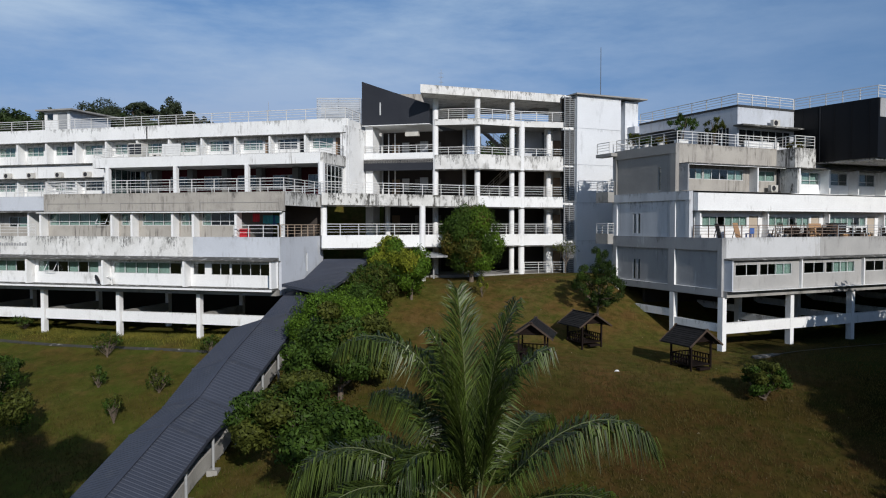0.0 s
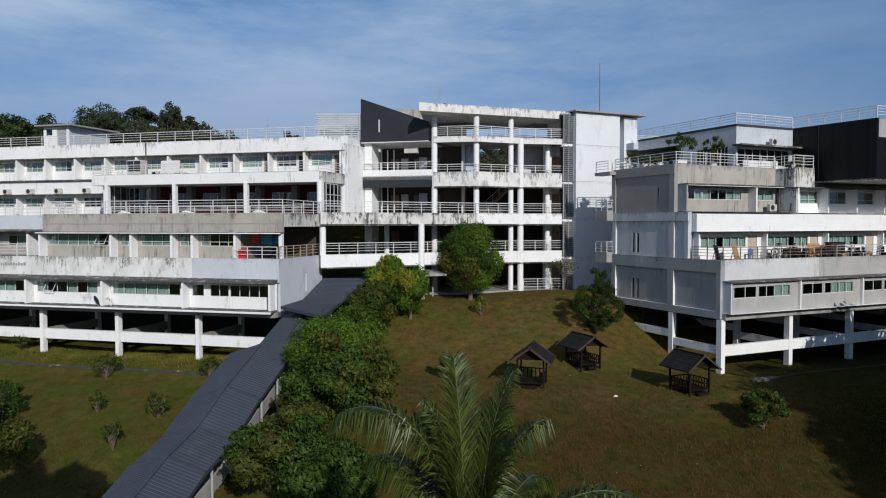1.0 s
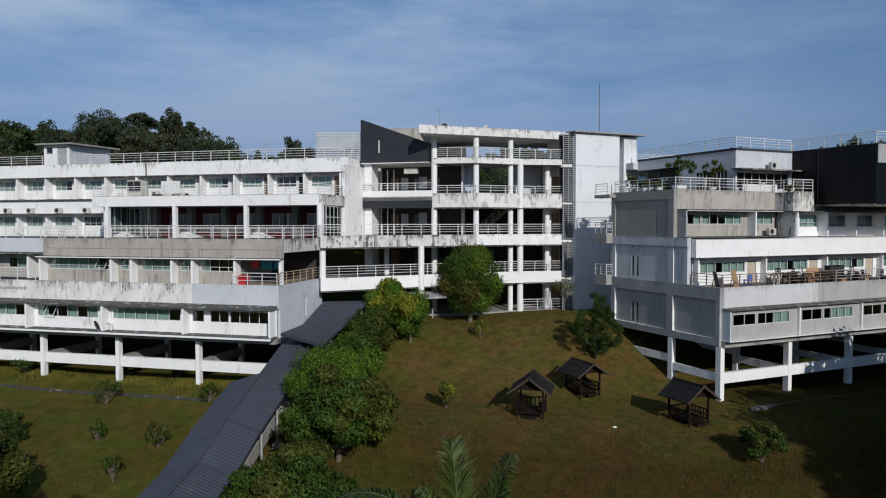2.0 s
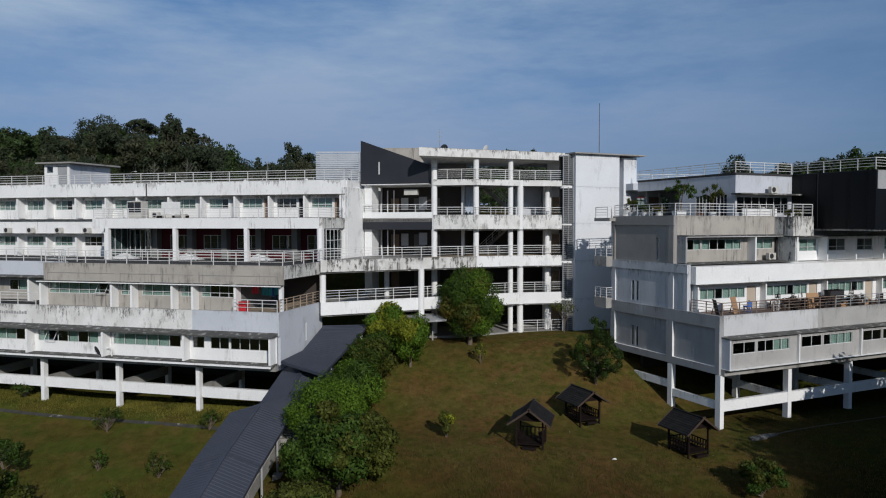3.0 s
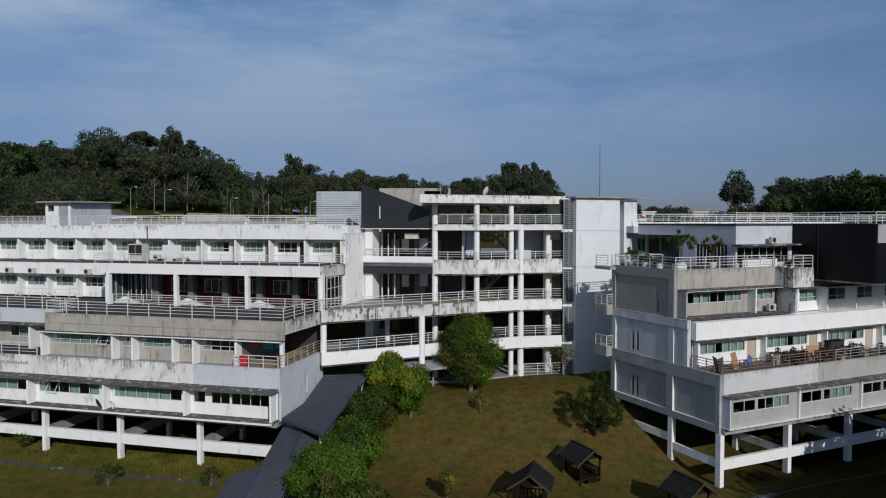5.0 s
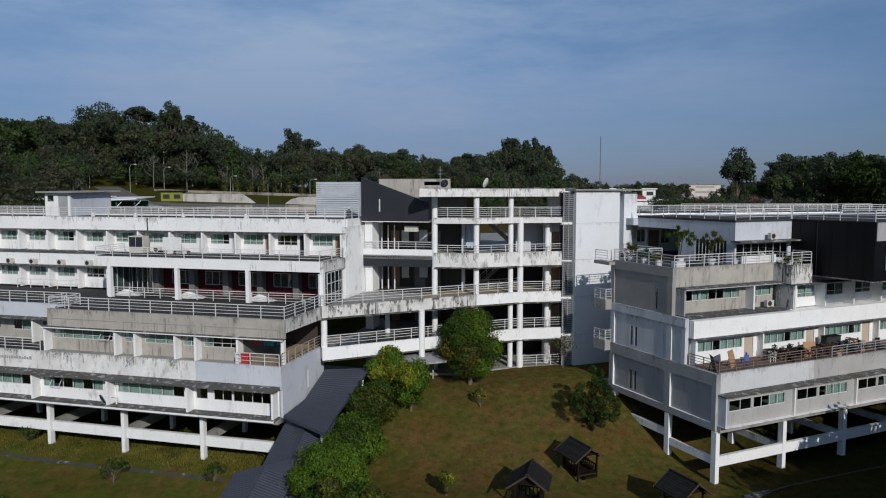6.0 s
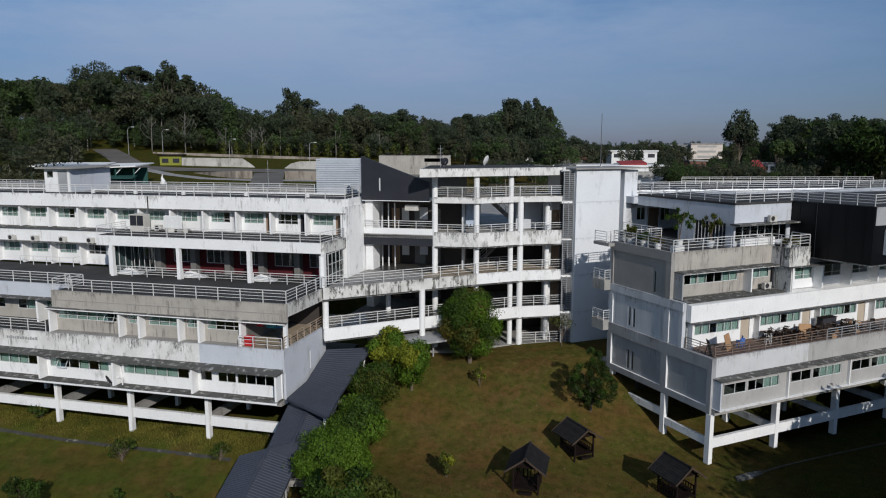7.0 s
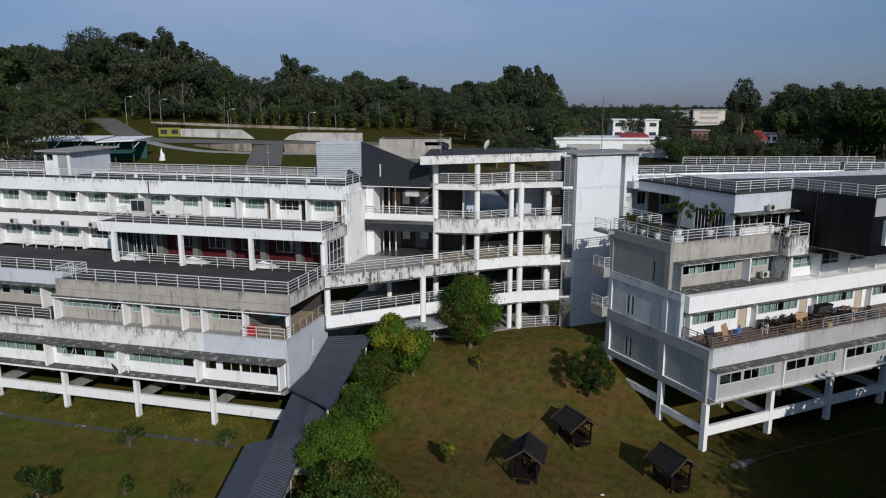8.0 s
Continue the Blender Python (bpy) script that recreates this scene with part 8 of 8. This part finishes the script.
# ---- things on the terraces ----
def pot_plant(m, height, r, seed, mat):
    rng = np.random.default_rng(seed)
    ob = thing("potted_plant", "leafy shrub in a white pot on the roof terrace", "plant", m, "potted plants on the terrace")
    part("pot", Geo().tube([(0, 0, 0), (0, 0, 0.08), (0, 0, 0.5), (0, 0, 0.56)], [0.24, 0.26, 0.34, 0.36], 14), PLASTIC, ob)
    g = Geo()
    for k in range(4):
        a = 1.6 * k
        g.tube([(0, 0, 0.4), (0.12 * math.cos(a), 0.12 * math.sin(a), height * 0.5), (0.35 * r * math.cos(a), 0.35 * r * math.sin(a), height * 0.85)], [0.05, 0.04, 0.02], 6)
    part("stem", g, BARK, ob)
    pts, nr = crown_points(clumps(16, r, r, height * 0.36, height * 0.64, seed, 0.17, 0.2, 0.86), int(240 + 260 * r), rng, shell=0.9, rough=0.5)
    part("crown", mesh_from(*leaf_quads(pts, nr, 0.52, rng, 0.16), "crown", mat), mat, ob)


for u, v, h, r, mat in ((3.9, 8.6, 3.6, 1.35, LEAF), (6.2, 7.2, 3.0, 0.95, LEAF_OLIVE), (0.9, 11.6, 1.9, 0.6, LEAF_OLIVE), (1.0, 9.9, 1.3, 0.6, LEAF), (1.1, 8.2, 1.1, 0.5, LEAF_RUST), (12.6, 4.4, 0.9, 0.5, LEAF_RUST), (13.4, 4.3, 0.8, 0.45, LEAF_RUST)):
    pot_plant(FR @ pose(u, v, 11.5 if u < 12 else 11.45), h, r, int(u * 10 + v), mat)
planter = solid("planter_box", Geo().box(-0.5, 0.5, -0.3, 0.3, 0, 0.6), PLASTIC, "white plastic planter box on the roof terrace", "planter", FR @ pose(1.2, 5.9, 11.5))
tank = thing("water_tank", "white cylindrical tank standing on the roof terrace", "tank", FR @ pose(11.0, 5.95, 11.5))
part("drum", Geo().tube([(0, 0, 0), (0, 0, 0.8), (0, 0, 0.9)], [0.38, 0.38, 0.2], 14), PLASTIC, tank)
part("lid", Geo().tube([(0, 0, 0.9), (0, 0, 1.0)], [0.15, 0.15], 12), PLASTIC, tank)


def chair(m, mat, label):
    ob = thing("chair", label, "chair", m, "chairs on the deck")
    part("seat", Geo().box(-0.22, 0.22, -0.22, 0.22, 0.42, 0.46), mat, ob)
    part("backrest", Geo().prism([(-0.22, 0.20), (0.22, 0.20), (0.22, 0.24), (-0.22, 0.24)], 0.463, 0.9), mat, ob)
    for x in (-0.19, 0.19):
        for y in (-0.19, 0.19):
            part("leg", Geo().box(x - 0.02, x + 0.02, y - 0.02, y + 0.02, 0, 0.418), mat, ob)


def slatted_chair(m, mat, label):
    """A light chair with tube legs and a slatted back, as it lies in the heap on the deck."""
    ob = thing("chair", label, "chair", m, "discarded chairs on the deck")
    part("seat", Geo().box(-0.21, 0.21, -0.21, 0.21, 0.42, 0.44), mat, ob)
    for x in (-0.2, 0.2):
        part("leg", Geo().tube([(x * 1.1, -0.23, 0), (x, -0.19, 0.42)], [0.016, 0.016], 6), mat, ob)
        part("leg", Geo().tube([(x * 1.1, 0.25, 0), (x, 0.2, 0.43), (x, 0.27, 0.9)], [0.016, 0.016, 0.016], 6), mat, ob)
    for z in (0.58, 0.70, 0.82):
        part("slat", Geo().box(-0.2, 0.2, 0.215 + (z - 0.5) * 0.12, 0.235 + (z - 0.5) * 0.12, z, z + 0.07), mat, ob)
    return ob


def table(m, w=1.2):
    ob = thing("table", "plain dark table standing on the deck", "table", m, "tables on the deck")
    part("tabletop", Geo().box(-w / 2, w / 2, -0.35, 0.35, 0.70, 0.74), WOODDECK, ob)
    for x in (-w / 2 + 0.06, w / 2 - 0.06):
        for y in (-0.3, 0.3):
            part("leg", Geo().box(x - 0.025, x + 0.025, y - 0.025, y + 0.025, 0, 0.698), DARKWOOD, ob)


def leaning_board(m, w, h, mat, label):
    ob = thing("board", label, "board", m)
    part("panel", Geo().box(-w / 2, w / 2, 0, 0.05, 0, h), mat, ob)
    part("strut", Geo().beam((0, 0.05, h * 0.8), (0, h * 0.45, 0.02), 0.05, 0.05), DARKWOOD, ob)
    return ob


rng = random.Random(12)
DZ = 3.832
leaning_board(FR @ pose(0.9, 1.2, DZ, -14, 0, 60), 1.0, 1.3, DARKDOOR, "dark board leaning on the deck")
leaning_board(FR @ pose(3.4, 1.7, DZ, -14, 0, 24), 1.1, 1.35, CARDBOARD, "orange-brown board leaning on the deck")
leaning_board(FR @ pose(12.1, 1.5, DZ, -14, 0, -20), 1.1, 1.3, CARDBOARD, "orange-brown board leaning on the deck")
for k, (u, v) in enumerate(((4.7, 1.8), (5.1, 2.3), (7.6, 1.6), (8.4, 2.2), (9.0, 1.3), (10.4, 2.1), (11.0, 1.5), (13.4, 1.9), (14.2, 2.3), (15.3, 1.6), (17.0, 2.0), (18.2, 1.7), (19.5, 2.2), (21.0, 1.8))):
    chair(FR @ pose(u, v, DZ, 0, 0, rng.uniform(0, 360)), BLUEPL if k < 2 else (PLASTIC if k in (2, 3, 12) else DARKWOOD), "blue plastic chair standing on the deck" if k < 2 else ("white plastic chair standing on the deck" if k in (2, 3, 12) else "dark timber chair standing on the deck"))
for u, v in ((8.7, 2.7), (13.0, 2.6), (16.1, 2.6), (18.9, 2.6)):
    table(FR @ pose(u, v, DZ, 0, 0, rng.uniform(-20, 20)))

# a heap of discarded chairs, standing, fallen on their sides and on their backs
heap = random.Random(77)
for k in range(52):
    u = 7.6 + 13.0 * ((k % 30) + heap.random()) / 30
    v = heap.uniform(1.0, 2.6)
    up = DZ + (0.43 if k >= 30 else 0.0)
    lie = heap.choice(((90, 0, 0.23), (-90, 0, 0.29), (0, 90, 0.22), (0, -90, 0.22), (0, 0, 0)))
    rust = heap.random() < 0.4
    slatted_chair(FR @ pose(u, v, up + lie[2], 0, 0, heap.uniform(0, 360)) @ pose(0, 0, 0, lie[0], lie[1], 0), BROWNWOOD if rust else DARKWOOD, ("rusty brown" if rust else "dark brown") + " slatted chair " + ("standing" if not lie[2] else "lying") + " in the heap on the deck")


def crate(m, s, mat, label):
    ob = thing("crate", label, "crate", m, "crates on the deck")
    part("box", Geo().box(-s, s, -s * 0.7, s * 0.7, 0, s * 1.2), mat, ob)
    part("lid", Geo().box(-s * 1.05, s * 1.05, -s * 0.75, s * 0.75, s * 1.2 + 0.002, s * 1.3), mat, ob)


for k in range(16):
    u = rng.uniform(9.0, 24.0)
    mat, word = rng.choice(((DARKWOOD, "dark timber"), (CARDBOARD, "brown cardboard"), (DARKDOOR, "black plastic"), (ACGREY, "cream plastic")))
    crate(FR @ pose(u, rng.uniform(0.7, 2.9), DZ, 0, 0, rng.uniform(0, 90)), rng.uniform(0.2, 0.42), mat, word + " crate standing on the timber deck")
grill = thing("cabinet", "low black cabinet standing on the deck", "cabinet", FR @ pose(16.2, 2.7, DZ))
part("body", Geo().box(-0.9, 0.9, -0.3, 0.3, 0, 1.25), DARKDOOR, grill)
part("top", Geo().box(-0.95, 0.95, -0.35, 0.35, 1.252, 1.3), DARKWOOD, grill)

# left wing: cabinet, units, boards, dish, red and teal things on the corner balcony
cab = thing("equipment_cabinet", "pale grey cabinet with two dark louvred doors on the terrace", "cabinet", FL @ pose(-22.6, 11.9, 11.645))
part("body", Geo().box(-0.85, 0.85, -0.5, 0.5, 0, 1.75), ACGREY, cab)
for x in (-0.78, 0.04):
    part("door", Geo().box(x, x + 0.74, -0.54, -0.503, 0.6, 1.65), NAVY, cab)
for m in (FL @ pose(-20.6, 12.2, 11.645), FL @ pose(-39.6, 12.2, 10.02), FL @ pose(-36.5, 12.2, 10.02), FL @ pose(-32.8, 12.2, 10.02), FL @ pose(-29.2, 12.2, 10.02)):
    ac_unit(m)
leaning_board(FL @ pose(-18.7, 11.9, 11.85, -4), 2.2, 1.45, PLASTIC, "large plain white board leaning on the terrace")
for k in range(7):
    crate(FL @ pose(-19.8 + 0.55 * k, 11.6 + 0.3 * (k % 2), 11.645, 0, 0, 20 * k), 0.22 + 0.04 * (k % 3), (DARKWOOD, CONCRETE, ACGREY)[k % 3], ("dark timber", "grey stained", "cream plastic")[k % 3] + " crate standing on the roof terrace")
solid("vent_pipe", Geo().tube([(0, 0, 0), (0, 0, 1.25)], [0.06, 0.06], 8), DARKDOOR, "black vent pipe standing against the parapet", "pipe", FL @ pose(-21.9, 12.4, 13.96))


def dish(m, r, mat, label):
    ob = thing("satellite_dish", label, "satellite dish", m)
    g, n = Geo(), 16
    rings = [(0.02, -0.18 * r), (0.5 * r, -0.13 * r), (r, 0.0)]
    for q, d in rings:
        g.v += [(q * math.cos(6.2832 * k / n), d, q * math.sin(6.2832 * k / n)) for k in range(n)]
    for i in range(2):
        for k in range(n):
            g.f.append((i * n + k, i * n + (k + 1) % n, (i + 1) * n + (k + 1) % n, (i + 1) * n + k))
    part("reflector", g, mat, ob, m=pose(0, -0.05, r * 1.1, 20))
    part("arm", Geo().beam((0, -0.05, r * 0.6), (0, -0.75 * r, r * 1.2), 0.03, 0.03), GREYLOUVRE, ob)
    part("mount", Geo().tube([(0, 0.1, -0.02), (0, 0.1, r)], [0.035, 0.035], 8), GREYLOUVRE, ob)


dish(FL @ pose(-16.3, -1.5, -0.06, 0, 0, -25), 0.42, DARKDOOR, "black satellite dish on the stained ledge")
solid("vent_pipe", Geo().tube([(0, 0, 0), (0, 0, 0.55), (-0.15, -0.1, 0.72), (-0.35, -0.2, 0.66)], [0.06, 0.06, 0.06, 0.06], 8), PLASTIC, "white bent vent pipe on the stained ledge", "pipe", FL @ pose(-15.1, -1.3, -0.05))
dish(pose(0.2, 73.0, 18.34, 0, 0, 30), 0.45, NAVY, "dark satellite dish on the flat canopy roof")
dish(pose(4.6, 75.5, 18.34, 0, 0, 60), 0.55, PLASTIC, "white satellite dish on the flat canopy roof")
mast = thing("radio_mast", "thin lattice aerial on the canopy roof", "mast", pose(-0.2, 70.6, 18.34))
part("pole", Geo().tube([(0, 0, 0), (0, 0, 2.2)], [0.03, 0.02], 6), GREYLOUVRE, mast)
for z in (0.9, 1.4, 1.8):
    part("crossbar", Geo().box(-0.25, 0.25, -0.02, 0.02, z, z + 0.03), GREYLOUVRE, mast)
mast2 = thing("radio_mast", "thin aerial on the office roof", "mast", FL @ pose(-12.5, 21.0, 15.24))
part("pole", Geo().tube([(0, 0, 0), (0, 0, 3.6)], [0.03, 0.02], 6), GREYLOUVRE, mast2)
part("crossbar", Geo().box(-0.3, 0.3, -0.02, 0.02, 2.6, 2.64), GREYLOUVRE, mast2)
for u in (-31.0, -25.5, -19.5, -12.0, -5.0):
    solid("roof_vent", Geo().tube([(0, 0, 0), (0, 0, 0.28), (0, 0, 0.42)], [0.22, 0.22, 0.08], 12), PLASTIC, "small white roof vent cap", "vent", FL @ pose(u, 15.2, 15.243), "roof vents")
for u, w in ((-22.2, 1.5), (-15.0, 1.7), (-7.2, 1.5)):
    g = Geo().add([(-w, -0.6, 0.02), (0.1, -0.75, 0.02), (w, -0.5, 0.02), (w * 0.9, 0.55, 0.02), (-0.1, 0.7, 0.02), (-w * 0.85, 0.5, 0.02), (-0.25, 0.0, 0.62), (0.45, 0.05, 0.42)],
                  [(0, 1, 6), (1, 7, 6), (1, 2, 7), (2, 3, 7), (3, 4, 7), (4, 6, 7), (4, 5, 6), (5, 0, 6), (5, 4, 3, 2, 1, 0)])
    solid("tarpaulin", g, WHITE_CLEAN, "white tarpaulin heaped over something on the roof terrace", "tarpaulin", FL @ pose(u, 9.5, 7.525), "tarpaulins on the terrace")
bin_ = thing("storage_bin", "bright red plastic storage bin on the corner balcony", "bin", FL @ pose(-3.6, 0.3, 3.865))
part("body", Geo().box(-0.33, 0.33, -0.25, 0.25, 0, 0.75), REDPL, bin_)
part("lid", Geo().box(-0.36, 0.36, -0.28, 0.28, 0.753, 0.83), REDPL, bin_)
for k, (u, w, z, h, mat, word) in enumerate(((-3.5, 0.6, 1.35, 0.7, REDPL, "red"), (-2.7, 0.9, 1.2, 0.7, TEALPL, "teal"), (-1.7, 0.7, 1.25, 0.6, TEALPL, "teal"), (-2.2, 0.5, 1.1, 0.8, BLUEPL, "blue"))):
    g = folds(u, w, 1.4, z, z + h, 7, 0.05, 0.05)
    cl = thing("hanging_cloth", word + " cloth hanging on a line over the balcony", "cloth", FL @ pose(0, 0.25 * k, 3.865), "washing on the balcony")
    part("cloth", g, mat, cl)
line_ = solid("washing_line", Geo().tube([(-4.05, 1.45, 5.95), (-0.2, 1.45, 5.95)], [0.015, 0.015], 6), DARKDOOR, "thin washing line across the corner balcony", "line", FL)


# ---- rough grass ----
def build_tufts(n, x0, x1, y0, y1, h0, h1, seed, name, label, mat, frame_=None):
    rng = np.random.default_rng(seed)
    x, y = rng.uniform(x0, x1, n), rng.uniform(y0, y1, n)
    keep = np.sin(x * 0.7) * np.sin(y * 0.6 + 1) + 0.6 * np.sin(x * 1.9 + 2) * np.sin(y * 2.1) + rng.normal(0, 0.6, n) > -0.6
    keep &= rng.random(n) < np.clip(np.minimum(y1 - y, y - y0) / (0.22 * (y1 - y0)), 0.02, 1)
    x, y = x[keep], y[keep]
    if frame_ is not None:
        x, y = frame_[0][0] * x + frame_[0][1] * y + frame_[0][3], frame_[1][0] * x + frame_[1][1] * y + frame_[1][3]
    z = ground_height(x, y)
    n = len(x)
    V, F = [], []
    for b in range(2):
        a = rng.uniform(0, 6.28, n)
        h = rng.uniform(h0, h1, n)
        w = 0.008 + 0.010 * rng.random(n)
        dx, dy = np.cos(a), np.sin(a)
        lean = rng.uniform(0.2, 0.8, n) * h
        p1 = np.stack([x - dy * w, y + dx * w, z - 0.02], 1)
        p2 = np.stack([x + dy * w, y - dx * w, z - 0.02], 1)
        p3 = np.stack([x + dx * lean, y + dy * lean, z + h], 1)
        k = len(V) * 3 * n
        V.append(np.stack([p1, p2, p3], 1).reshape(-1, 3))
        F.append(np.arange(3 * n).reshape(n, 3) + k)
    me = mesh_from(np.concatenate(V), np.concatenate(F), name, mat)
    tagged(new(name, me), label, "grass", kind="stuff")


build_tufts(120000, -42, 40, 42, 70, 0.04, 0.10, 5, "grass", "short rough grass on the knoll and lawn", TUFT)
build_tufts(130000, -36, 34, 24, 50, 0.08, 0.22, 15, "grass", "long uncut grass on the slope below the knoll", TUFT)
build_tufts(60000, -52, -2, -2.5, 3.0, 0.06, 0.24, 6, "weeds", "yellow-green weeds along the foot of the long wing", WEED, FL)
